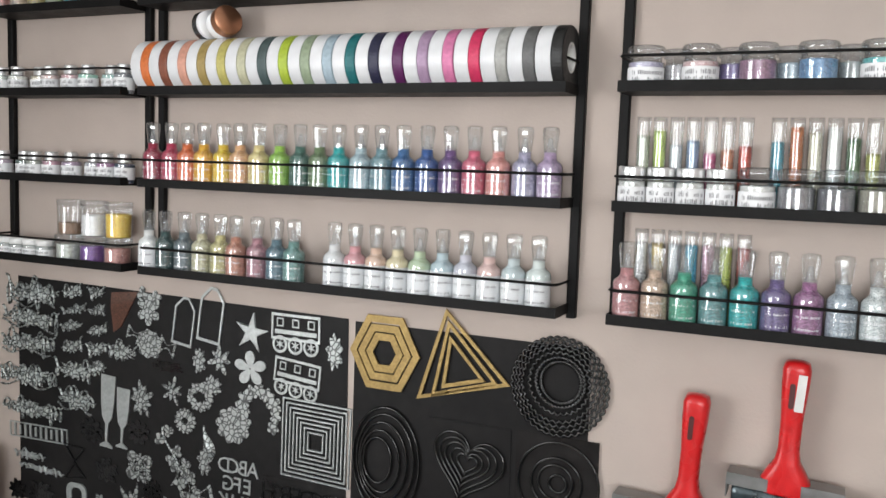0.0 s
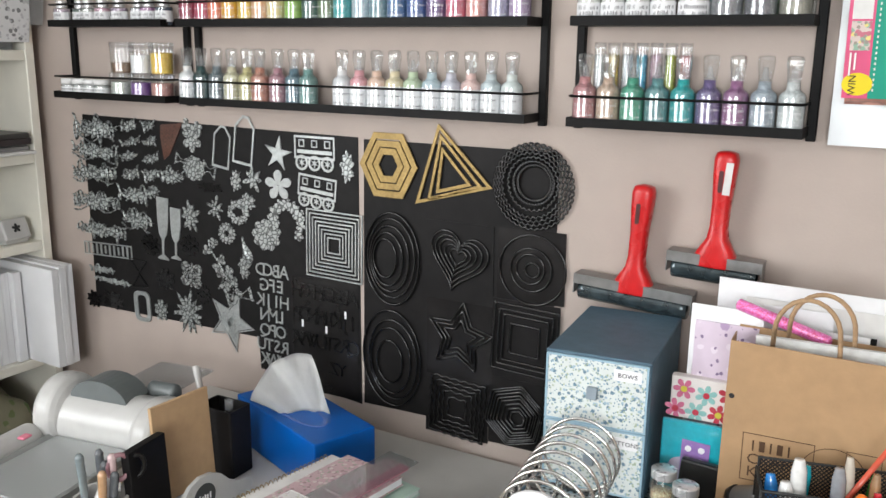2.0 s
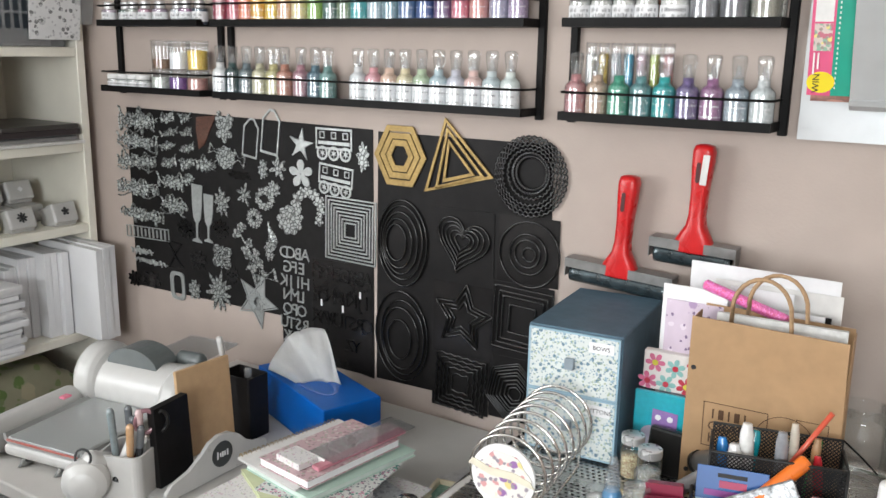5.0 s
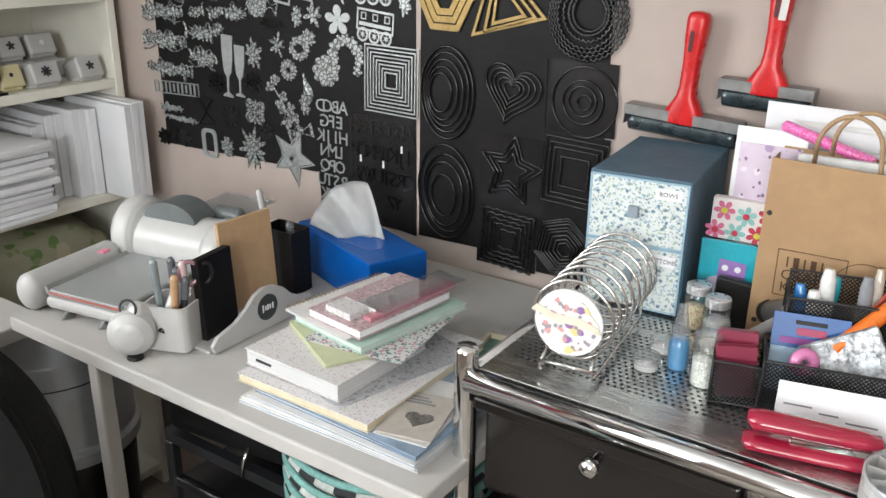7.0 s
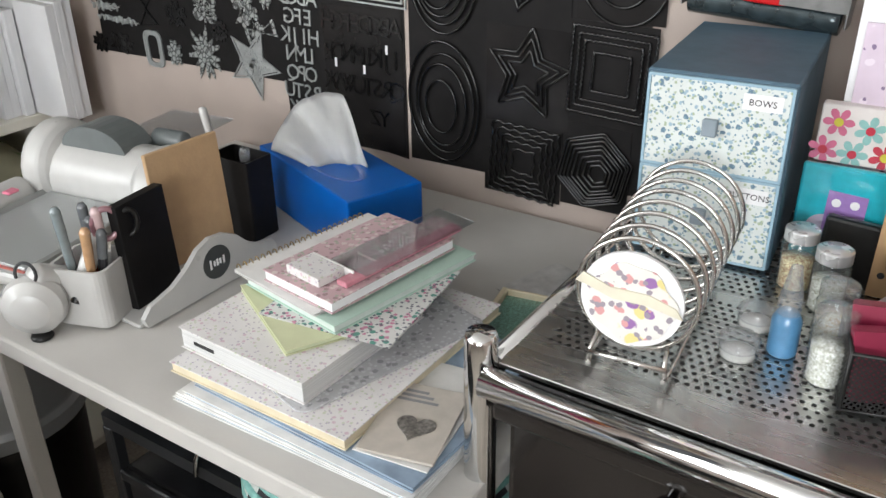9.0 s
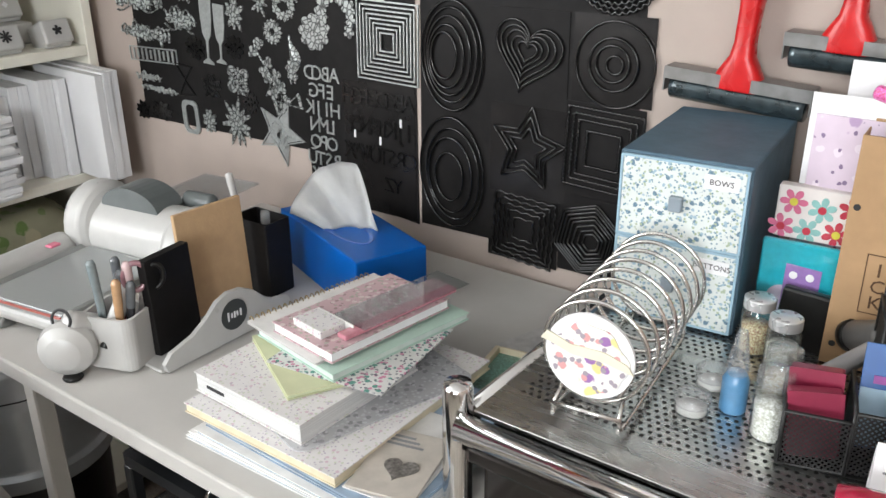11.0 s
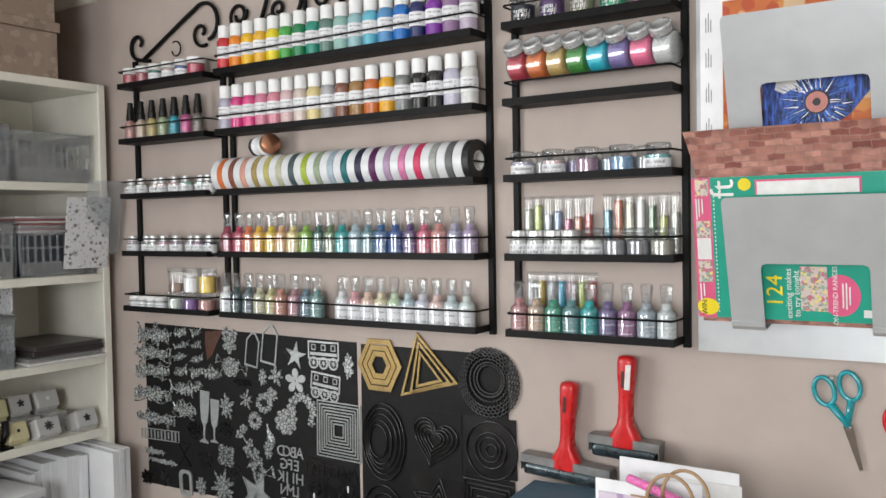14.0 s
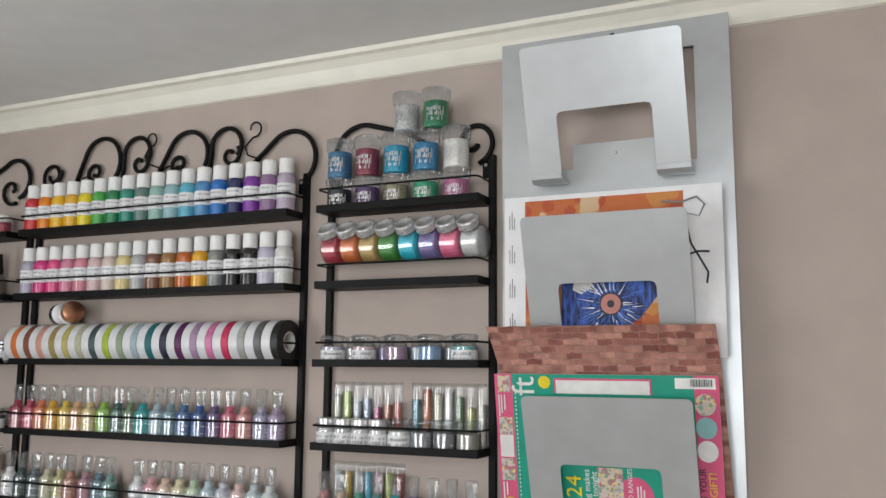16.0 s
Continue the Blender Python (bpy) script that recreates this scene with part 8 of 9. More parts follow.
part("logo_frame", add_ring(bmesh.new(), [(0.022, 0.055), (0.09, 0.055), (0.09, 0.108), (0.022, 0.108)], [(0.0228, 0.0558), (0.0892, 0.0558), (0.0892, 0.1072), (0.0228, 0.1072)], 0, 0.0003, BF), LOGO, kbag)
for k in range(5):
    part("logo_bar", prism([(0.03 + 0.0085 * k, 0.089), (0.0355 + 0.0085 * k, 0.089), (0.0355 + 0.0085 * k, 0.1005), (0.03 + 0.0085 * k, 0.1005)] if k % 2 else [(0.0318 + 0.0085 * k, 0.089), (0.0335 + 0.0085 * k, 0.089), (0.0335 + 0.0085 * k, 0.1005), (0.0318 + 0.0085 * k, 0.1005)], 0, 0.0003, BF), LOGO, kbag)
words("CRAFT", 0.0165, LOGO, BF @ pose(0.0525, 0.0795, 0.0002), kbag, depth=0.0001)
words("KIT", 0.0165, LOGO, BF @ pose(0.0405, 0.065, 0.0002), kbag, depth=0.0001)
part("logo_ring", add_ring(bmesh.new(), [(0.108 + u, 0.077 + v) for u, v in ngon(40, 0.031)], [(0.108 + u, 0.077 + v) for u, v in ngon(40, 0.0303)], 0.0003, 0.0005, BF), LOGO, kbag)
part("logo_frame", add_ring(bmesh.new(), [(0.118, 0.055), (0.15, 0.055), (0.15, 0.108), (0.118, 0.108)], [(0.1187, 0.0557), (0.1493, 0.0557), (0.1493, 0.1073), (0.1187, 0.1073)], 0, 0.0002, BF), LOGO, kbag)
for z in (0.145, 0.02):
    part("punched_hole", prism([(0.008 + u, z + v) for u, v in ngon(14, 0.0028)], 0, 0.0004, BF), INKM, kbag)
TWINE = mat("twisted_paper_cord", (0.42, 0.27, 0.15), 0.8, 0, 0.2, 300, 20, 0.5, 600)
for y, dx in ((0.006, 0), (0.034, 0.012)):
    part("handle", tube([(0.04 + dx, y, 0.17), (0.041 + dx, y, 0.215)] + [(0.071 + dx + 0.03 * math.cos(a), y - 0.004, 0.215 + 0.036 * math.sin(a)) for a in [math.pi * (1 - i / 12) for i in range(13)]] + [(0.102 + dx, y, 0.2), (0.102 + dx, y, 0.17)], 0.0024, 8), TWINE, kbag)
ib = thing("catalogue", "white catalogue standing inside the paper bag", "catalogue", oriented(0.075, -0.19, 0.85, 3))
part("pages", box(0, 0.132, 0, 0.006, 0, 0.2, 0.001, 1), EDGES, ib)
part("cover", box(0, 0.132, -0.0008, -0.0001, 0, 0.2), mat("pale_printed_cover", (0.66, 0.66, 0.64), 0.35, 0, 0.25, 60, 20), ib)


def upright(name, x, y, z, w, h, yaw, lean, material, label, cat="paper", thick=0.0012):
    return solid(name, box(0, w, 0, thick, 0, h, 0.0), material, label, cat, pose(x, y, z, lean, 0, yaw), "papers behind the bag")


LILAC = spots("lilac_marbled_paper", (0.62, 0.52, 0.62), [((0.4, 0.28, 0.45), 0.7), ((0.7, 0.62, 0.7), 1.1), ((0.2, 0.14, 0.25), 2.0)], 60, 0.22, 0.5)
upright("white_paper", 0.018, -0.11, 0.846, 0.168, 0.238, -2, -1, PAPER, "large white sheet standing behind the bag")
upright("white_paper", 0.05, -0.118, 0.846, 0.14, 0.222, 0, -1, PAPEROFF, "white envelope standing behind the bag")
upright("white_paper", 0.07, -0.126, 0.846, 0.07, 0.218, 2, -1, PAPER, "white card standing behind the bag")
upright("black_card", 0.12, -0.133, 0.846, 0.062, 0.2, 1, -1, SHEETM, "black card standing behind the bag", "card")
upright("white_paper", 0.118, -0.1365, 0.846, 0.058, 0.201, 1, -1, PAPER, "printed white card standing behind the bag")
upright("pink_glitter_card", 0.046, -0.141, 0.85, 0.022, 0.21, 0, -2, glitter("pink_glitter_card", (0.65, 0.14, 0.36)), "pink glitter card strip behind the bag", "card")
ob = solid("pink_glitter_roll", capsule(0.0062, 0, 0.1, Matrix()), glitter("pink_glitter_roll", (0.62, 0.12, 0.33), 1.3), "pink glitter tube lying among papers", "tube", pose(0.046, -0.15, 1.069, 0, 106, 0))
upright("marbled_card", 0.0, -0.152, 0.9, 0.075, 0.162, 0, -1, PAPER, "white backing of marbled card sheet", "card")
upright("marbled_card", 0.006, -0.1555, 0.9, 0.066, 0.145, 0, -1, LILAC, "lilac marbled card sheet behind the bag", "card", 0.002)
FLW = spots("daisy_print_base", (0.72, 0.68, 0.66), [], 40)
fb = thing("daisy_box", "white gift box with pink, red and aqua daisies", "box", oriented(-0.012, -0.166, 0.934, 4))
part("box_body", box(0, 0.075, 0.0, 0.012, 0, 0.048, 0.001, 1), FLW, fb)
rgd = random.Random(8)
for k, (u, v, c) in enumerate(((0.014, 0.034, (0.6, 0.14, 0.26)), (0.038, 0.03, (0.25, 0.5, 0.48)), (0.062, 0.034, (0.5, 0.03, 0.06)), (0.028, 0.009, (0.25, 0.5, 0.48)), (0.052, 0.01, (0.5, 0.03, 0.06)), (0.006, 0.01, (0.6, 0.14, 0.26)))):
    part("daisy", prism([(u + a * 0.012, v + b * 0.012 if 0 < v + b * 0.012 < 0.048 else min(max(v + b * 0.012, 0.0005), 0.0475)) for a, b in petals(6, 1, 0.35, k * 20)], 0.0002, 0.0005, ONWALL), plastic(c, 0.5), fb)
    part("daisy_centre", prism([(u + a, v + b) for a, b in ngon(14, 0.0036)], 0.0006, 0.0009, ONWALL), plastic(((0.6, 0.55, 0.05), (0.5, 0.02, 0.05))[k % 2], 0.5), fb)
cy = thing("turquoise_folder", "turquoise folder with purple spotted tag", "folder", oriented(-0.016, -0.178, 0.845, 4))
part("folder", box(0, 0.085, 0, 0.006, 0, 0.09, 0.0015, 1), plastic((0.01, 0.4, 0.5), 0.35), cy)
part("tag", prism([(0.022, 0.03), (0.052, 0.028), (0.053, 0.068), (0.023, 0.07)], 0.0003, 0.0012, ONWALL), plastic((0.3, 0.17, 0.45), 0.5), cy, "purple tag with pale spots")
for u, v in ((0.03, 0.06), (0.044, 0.06), (0.03, 0.047), (0.044, 0.046)):
    part("tag_spot", prism([(u + a, v + b) for a, b in ngon(14, 0.0036)], 0.0013, 0.0016, ONWALL), PAPER, cy)
part("round_patch", prism([(0.023 + a, 0.034 + b) for a, b in ngon(26, 0.014)], 0.0001, 0.0003, ONWALL), mat("pale_patch", (0.55, 0.5, 0.62), 0.5), cy)
bw = solid("black_wallet", box(0, 0.085, 0, 0.012, 0, 0.056, 0.003, 2), BLACKP, "black flat case leaning against the folder", "case", pose(0.008, -0.2, 0.845, -4, 4, 4))

# ---- things on the bookcase ----
def open_basket(x, y, z, w, d, h, label):
    """Milky plastic basket with slotted walls; x is its front, y its low side."""
    ob = thing("plastic_basket", label, "basket", pose(x, y, z), "plastic baskets")
    t = 0.0018
    fl = 0.012

    def slot_wall(L, m, nm="basket_wall"):
        n = max(5, int(L / 0.017))
        hb, ht = h * 0.3, h * 0.82
        part("lower_band", prism([(fl * 0.6, 0), (L - fl * 0.6, 0), (L - fl * 0.3, hb), (fl * 0.3, hb)], -t / 2, t / 2, m), CLEARM, ob)
        part("upper_band", prism([(fl * 0.2, ht), (L - fl * 0.2, ht), (L, h), (0, h)], -t / 2, t / 2, m), CLEARM, ob)
        part("cross_band", prism([(fl * 0.3, h * 0.55), (L - fl * 0.3, h * 0.55), (L - fl * 0.3, h * 0.6), (fl * 0.3, h * 0.6)], -t / 2 - 0.0002, t / 2 + 0.0002, m), CLEARM, ob)
        bar = mesh_of("slat", prism([(-0.003, hb), (0.003, hb), (0.003, ht), (-0.003, ht)], -t / 2, t / 2), CLEARM)
        for k in range(n + 1):
            u = fl * 0.3 + 0.003 + (L - fl * 0.6 - 0.006) * k / n
            part("slat", bar, CLEARM, ob, m=m @ Matrix.Translation((u, 0, 0)))

    slot_wall(w, Matrix(((0, 0, 1, 0), (1, 0, 0, 0), (0, 1, 0, 0), (0, 0, 0, 1))))
    slot_wall(w, Matrix(((0, 0, 1, -d), (1, 0, 0, 0), (0, 1, 0, 0), (0, 0, 0, 1))))
    slot_wall(d, Matrix(((-1, 0, 0, 0), (0, 0, -1, 0), (0, 1, 0, 0), (0, 0, 0, 1))))
    slot_wall(d, Matrix(((-1, 0, 0, 0), (0, 0, -1, w), (0, 1, 0, 0), (0, 0, 0, 1))))
    part("basket_floor", box(-d + 0.004, -0.004, 0.004, w - 0.004, 0.0, 0.002), CLEARM, ob)
    part("rim", tube([(0, 0, h), (0, w, h), (-d, w, h), (-d, 0, h)], 0.003, 6, True), CLEARM, ob)
    return ob


BK = [(-1.262, -0.428, 1.521, 0.185, 0.2, 0.115, "milky plastic basket filled with stamp packets"), (-1.262, -0.235, 1.521, 0.18, 0.2, 0.105, "milky plastic basket half full of packets"), (-1.262, -0.43, 1.317, 0.188, 0.2, 0.118, "milky plastic basket full of folders"), (-1.262, -0.236, 1.317, 0.185, 0.2, 0.108, "slotted plastic basket holding dark boxes"), (-1.262, -0.43, 1.129, 0.185, 0.2, 0.108, "milky plastic basket holding clear packets")]
for b in BK:
    open_basket(*b)
STAMP = spots("stamp_packet_print", (0.6, 0.6, 0.6), [((0.2, 0.2, 0.21), 1.0), ((0.35, 0.35, 0.36), 1.7)], 80, 0.3, 0.35)


def packet(x, y, z, w, h, lean, yaw, material, label, group="packets in baskets", thick=0.003):
    solid("stamp_packet", box(-thick, 0, -w / 2, w / 2, 0, h, 0.0008, 1), material, label, "packet", pose(x, y, z, 0, lean, yaw), group)


for i in range(7):
    packet(-1.29 - i * 0.024, -0.34 + 0.012 * math.sin(i * 2.4), 1.5235, 0.13, 0.16 + 0.02 * math.sin(i * 1.7), -6 - 3 * (i % 3), 6 * math.sin(i * 1.9), STAMP if i % 2 == 0 else CLEARM, "clear stamp packet standing in a basket")
for i in range(4):
    packet(-1.30 - i * 0.04, -0.145, 1.5235, 0.13, 0.07 + 0.02 * (i % 2), -8, 0, CLEARM, "clear packet standing in a basket")
for i in range(6):
    packet(-1.295 - i * 0.028, -0.336, 1.3195, 0.14, 0.13 + 0.03 * (i % 3), -14, 4 * (i % 2), CLEARM if i % 2 else mat("grey_folder", (0.2, 0.2, 0.2), 0.4), "plastic folder standing in a basket")
PINKPK = mat("pink_card_edge", (0.4, 0.16, 0.16), 0.6, 0, 0.2, 60, 12)
for i in range(7):
    solid("card_pack", box(-0.16, 0, -0.065, 0.065, 0, 0.004, 0.0005, 1), PINKPK if i % 2 else PAPEROFF, "flat pink and white card pack in a basket", "card", pose(-1.275 - 0.003 * i, -0.155, 1.412 + i * 0.0052, 0, 0, 3 * math.sin(i)), "card packs")
solid("dark_box", box(-0.15, 0, -0.07, 0.07, 0, 0.09, 0.002, 1), mat("dark_blue_grey_box", (0.05, 0.065, 0.08), 0.4), "dark blue grey box in a slotted basket", "box", pose(-1.28, -0.142, 1.3195))
ps = spots("white_stamp_sheet", (0.66, 0.66, 0.66), [((0.2, 0.2, 0.2), 1.0), ((0.45, 0.45, 0.46), 1.6)], 70, 0.28, 0.25)
packet(-1.248, -0.085, 1.33, 0.1, 0.16, 10, -8, ps, "clear stamp sheet hanging over the basket edge")
packet(-1.243, -0.05, 1.36, 0.08, 0.17, 16, -14, CLEARM, "clear stamp sheet hanging over the basket edge")
for i in range(5):
    packet(-1.30 - i * 0.03, -0.34, 1.1315, 0.13, 0.12 + 0.02 * (i % 2), -12 - 4 * (i % 2), 3, (CLEARM, PAPEROFF, STAMP)[i % 3], "clear packet standing in a basket")
solid("patterned_folder", box(-0.14, 0, 0, 0.004, 0, 0.165, 0.0005, 1), ps, "white folder with black floral pattern", "folder", pose(-1.29, -0.236, 1.129))
for i, (c, h) in enumerate(((PAPEROFF, 0.006), (mat("grey_card_pile", (0.3, 0.29, 0.28), 0.7), 0.007), (CLEARM, 0.004), (mat("dark_album", (0.045, 0.035, 0.035), 0.4), 0.012), (mat("dark_album_b", (0.06, 0.055, 0.05), 0.4), 0.009))):
    solid("album", box(-0.2, 0, 0, 0.185 - 0.006 * i, 0, h, 0.001, 1), c, "flat dark album in a low pile", "album", pose(-1.245 - 0.004 * ((i * 3) % 4), -0.228 + 0.004 * i, 1.129 + (0, 0.0062, 0.0135, 0.0178, 0.0301)[i], 0, 0, (i % 3 - 1) * 2), "albums in the pile")

# punches and sundries on the middle shelf
PUNCHY = mat("pale_yellow_plastic", (0.62, 0.56, 0.33), 0.35, 0, 0.05, 40, 9)


def punch(y, z, mt, motif, s=1.0, x=-1.285):
    ob = thing("paper_punch", "white square paper punch with a %s motif" % motif, "punch", pose(x, y, z), "paper punches")
    part("base", box(-0.05, 0.0, -0.025 * s, 0.025 * s, 0, 0.03, 0.004, 2), mt, ob)
    tp = part("button", box(-0.046, 0.004, -0.027 * s, 0.027 * s, 0.0, 0.042, 0.005, 3), mt, ob, m=pose(0.004, 0, 0.008, 0, -22, 0))
    shape = {"daisy": petals(8, 0.011, 0.003), "leaf": petals(5, 0.009, 0.003), "plain": ngon(4, 0.006), "dot": ngon(8, 0.004)}[motif]
    part("motif", prism([(u, 0.022 + v) for u, v in shape], 0.0042, 0.0048, Matrix(((0, 0, 1, 0), (1, 0, 0, 0), (0, 1, 0, 0), (0, 0, 0, 1)))), INKM if motif != "plain" else PAPER, tp)


punch(-0.235, 0.962, PUNCHY, "dot", 0.85, -1.28)
punch(-0.173, 0.962, WHITEP, "daisy", 1.05, -1.268)
punch(-0.082, 0.962, WHITEP, "leaf", 1.0, -1.265)
punch(-0.232, 0.962, PUNCHY, "leaf", 1.0, -1.34)
punch(-0.17, 0.962, WHITEP, "leaf", 0.95, -1.35)
punch(-0.105, 0.962, WHITEP, "plain", 1.05, -1.35)
for y in (-0.232, -0.17, -0.105):
    solid("punch_riser", box(-1.405, -1.345, y - 0.026, y + 0.026, 0.9625, 0.9985, 0.003), WHITEP, "white box lifting the back row of punches", "box", group="punch risers")
# back row stands on the risers
for o in scene.objects:
    if o.name.startswith("paper_punch") and o.matrix_basis.translation.x < -1.33:
        o.matrix_basis = Matrix.Translation((-0.03, 0, 0.0365)) @ o.matrix_basis
wp = thing("hole_punch", "white and black hand punch on the shelf", "punch", pose(-1.29, -0.295, 0.962, 0, 0, 10))
part("body", capsule(0.022, -0.02, 0.02, pose(0, 0, 0.023, 90, 0, 0)), WHITEP, wp)
part("lever", tube([(0.012, 0.02, 0.012), (0.02, 0.026, 0.03), (0.014, 0.03, 0.055)], 0.0075, 8), BLACKP, wp, "black lever")
part("foot", box(-0.02, 0.04, -0.03, 0.03, 0, 0.005, 0.002), BLACKP, wp)
wp = thing("tape_dispenser", "white tape dispenser on the shelf", "dispenser", pose(-1.3, -0.385, 0.962, 0, 0, -15))
part("body", box(-0.03, 0.03, -0.024, 0.028, 0, 0.032, 0.01, 3), WHITEP, wp)
part("reel", lathe([(0, -0.012), (0.017, -0.012), (0.017, 0.012), (0, 0.012)], 20, pose(-0.01, -0.012, 0.045, 90)), mat("brown_tape", (0.15, 0.1, 0.08), 0.3), wp)
sc = thing("scissors", "black scissors lying flat on the shelf", "scissors", pose(-1.265, -0.36, 0.9665, 0, 0, 12))
for s in (-1, 1):
    part("handle_loop", tube([(0.0 + 0.011 * math.cos(a), 0.05 + s * 0.012 + 0.009 * math.sin(a), 0) for a in [2 * math.pi * i / 18 for i in range(18)]], 0.0026, 7, True), BLACKP, sc)
part("blade", box(-0.003, 0.003, -0.06, 0.04, -0.0012, 0.0008), CHROME, sc)

# white envelopes and card on the lower shelf
rp = random.Random(21)
z = 0.7355
for i in range(13):
    h = rp.uniform(0.0065, 0.0125)
    solid("envelope", box(-0.17 - rp.uniform(0, 0.02), rp.uniform(-0.012, 0.018), -0.085 + rp.uniform(-0.006, 0.006), 0.085 + rp.uniform(-0.01, 0.012), 0, h, 0.0018, 2), PAPER, "thick white envelope lying in a pile", "envelopes", pose(-1.222, -0.302, z, rp.uniform(-0.8, 0.8), 0, rp.uniform(-5, 5)), "white envelopes")
    z += h + 0.0008
PACKS = ((0.03, 0.15, -1.30, -1), (0.035, 0.165, -1.294, -2), (0.03, 0.178, -1.262, 0), (0.018, 0.172, -1.258, 0), (0.046, 0.19, -1.165, -2))
y = -0.205
for w, hh, xf, tilt in PACKS:
    pkk = thing("card_pack", "thick pack of white card standing on the shelf", "card", pose(xf, y, 0.7358, 0, 0, tilt), "standing card packs")
    n = max(1, int(w / 0.012))
    for j in range(n):
        part("card_block", box(-0.2 + rp.uniform(-0.01, 0), rp.uniform(-0.005, 0.004), w * j / n + 0.0003, w * (j + 1) / n - 0.0002, 0, hh + rp.uniform(-0.003, 0.003), 0.0006, 1), EDGEY, pkk)
    y += w + 0.0006
for i in range(5):
    solid("card_pack", box(-0.18, 0, 0, 0.003, 0, 0.13, 0.0004, 1), PAPEROFF, "thin grey card leaning in the shelf corner", "card", pose(-1.25, -0.43 + i * 0.0045, 0.7358, 3, 0, 2), "leaning cards")
# green shopping bag below
GB = spots("green_leaf_bag", (0.26, 0.25, 0.17), [((0.1, 0.16, 0.04), 0.8), ((0.16, 0.2, 0.08), 1.3), ((0.34, 0.3, 0.2), 0.6)], 26, 0.26, 0.6)
bg = thing("shopping_bag", "crumpled green and beige shopping bag on the shelf", "bag", pose(-1.36, -0.235, 0.402))
bm = bmesh.new()
bmesh.ops.create_icosphere(bm, subdivisions=4, radius=1.0)
for v in bm.verts:
    d = v.co.normalized()
    k = 1 + 0.12 * noise.noise(d * 2.2) + 0.05 * noise.noise(d * 6)
    v.co = Vector((math.copysign(abs(d.x) ** 0.6, d.x) * 0.13 * k, math.copysign(abs(d.y) ** 0.6, d.y) * 0.165 * k, 0.145 + math.copysign(abs(d.z) ** 0.7, d.z) * 0.143 * k))
    v.co.z = max(v.co.z, 0.0)
for f in bm.faces:
    f.smooth = True
part("bag_body", bm, GB, bg)
part("bag_print", tube([(0.13, 0.04, 0.16), (0.137, 0.05, 0.2), (0.136, 0.07, 0.22), (0.132, 0.09, 0.19), (0.132, 0.1, 0.16)], 0.005, 6, flat=0.5), mat("dark_green_print", (0.03, 0.07, 0.015), 0.6), bg)
# boxes on top
CARDB = spots("brown_marbled_box", (0.32, 0.235, 0.18), [((0.26, 0.19, 0.15), 0.8), ((0.38, 0.29, 0.23), 1.2)], 30, 0.3, 0.6)
for z0, z1, dx in ((1.7455, 1.868, 0.0), (1.8685, 1.972, -0.006)):
    ob = thing("storage_box", "brown patterned cardboard box on top of the bookcase", "box", pose(dx, 0, 0), "boxes on the bookcase")
    part("box_body", box(-1.5, -1.262, -0.40, -0.128, z0, z1 - 0.022, 0.002), CARDB, ob)
    part("lid", box(-1.504, -1.257, -0.405, -0.123, z1 - 0.0215, z1, 0.002), CARDB, ob)

# ---- side desk ----
MAG = mat("magenta_box_paper", (0.24, 0.008, 0.06), 0.5, 0, 0.08, 40, 6, 0.1, 200)
SALM = mat("salmon_drawer", (0.5, 0.24, 0.17), 0.5, 0, 0.08, 40, 6)
mb = thing("drawer_chest", "magenta card drawer chest with an open salmon drawer", "drawer chest", pose(0, 0, 0.70))
part("case", box(-1.5, -1.283, -0.66, -0.462, 0.066, 0.262, 0.002), MAG, mb)
# solid block: its dark colour stands in for shade behind the open drawer
part("lower_case", box(-1.5, -1.285, -0.66, -0.462, 0.001, 0.0655, 0.001, 1), mat("shaded_chest_inside", (0.07, 0.02, 0.03), 0.7), mb)
for z in (0.07, 0.165):
    d = part("drawer_front", box(-1.2825, -1.279, -0.656, -0.466, z, z + 0.09, 0.0015, 1), MAG, mb)
    part("label_strip", box(-1.2788, -1.278, -0.59, -0.53, z + 0.012, z + 0.024), PAPER, d)
    part("label_bar", box(-1.2779, -1.2775, -0.585, -0.535, z + 0.0165, z + 0.0195), GREYINK, d)
d = part("open_drawer", box(-1.262, -1.258, -0.656, -0.466, 0.004, 0.06, 0.001, 1), SALM, mb, "salmon drawer pulled open")
part("drawer_side", box(-1.45, -1.2625, -0.656, -0.652, 0.004, 0.058), SALM, d)
part("drawer_side", box(-1.45, -1.2625, -0.47, -0.466, 0.004, 0.058), SALM, d)
part("label_strip", box(-1.2578, -1.257, -0.59, -0.53, 0.024, 0.036), PAPER, d)
part("label_bar", box(-1.2569, -1.2565, -0.585, -0.535, 0.0285, 0.0315), GREYINK, d)
tray = thing("gloss_tray", "glossy black tray on the drawer chest", "tray", pose(0, 0, 0.9625))
part("tray", box(-1.5, -1.262, -0.75, -0.462, 0, 0.018, 0.003), BLACKG, tray)
part("tray_glass", box(-1.49, -1.272, -0.74, -0.472, 0.0182, 0.0202), mat("black_glass", (0.01, 0.01, 0.011), 0.06), tray)
sb = thing("spiral_book", "white spiral notebook standing beside the bookcase", "notebook", pose(-1.272, -0.4595, 0.7005))
part("page_block", box(-0.15, 0, 0.0, 0.004, 0, 0.16), PAPER, sb)
for k in range(24):
    part("coil_ring", tube([(0.002 + 0.004 * math.cos(a), 0.002 + 0.005 * math.sin(a), 0.006 + k * 0.0064) for a in [2 * math.pi * i / 10 for i in range(10)]], 0.0008, 4, True), WHITEP, sb)
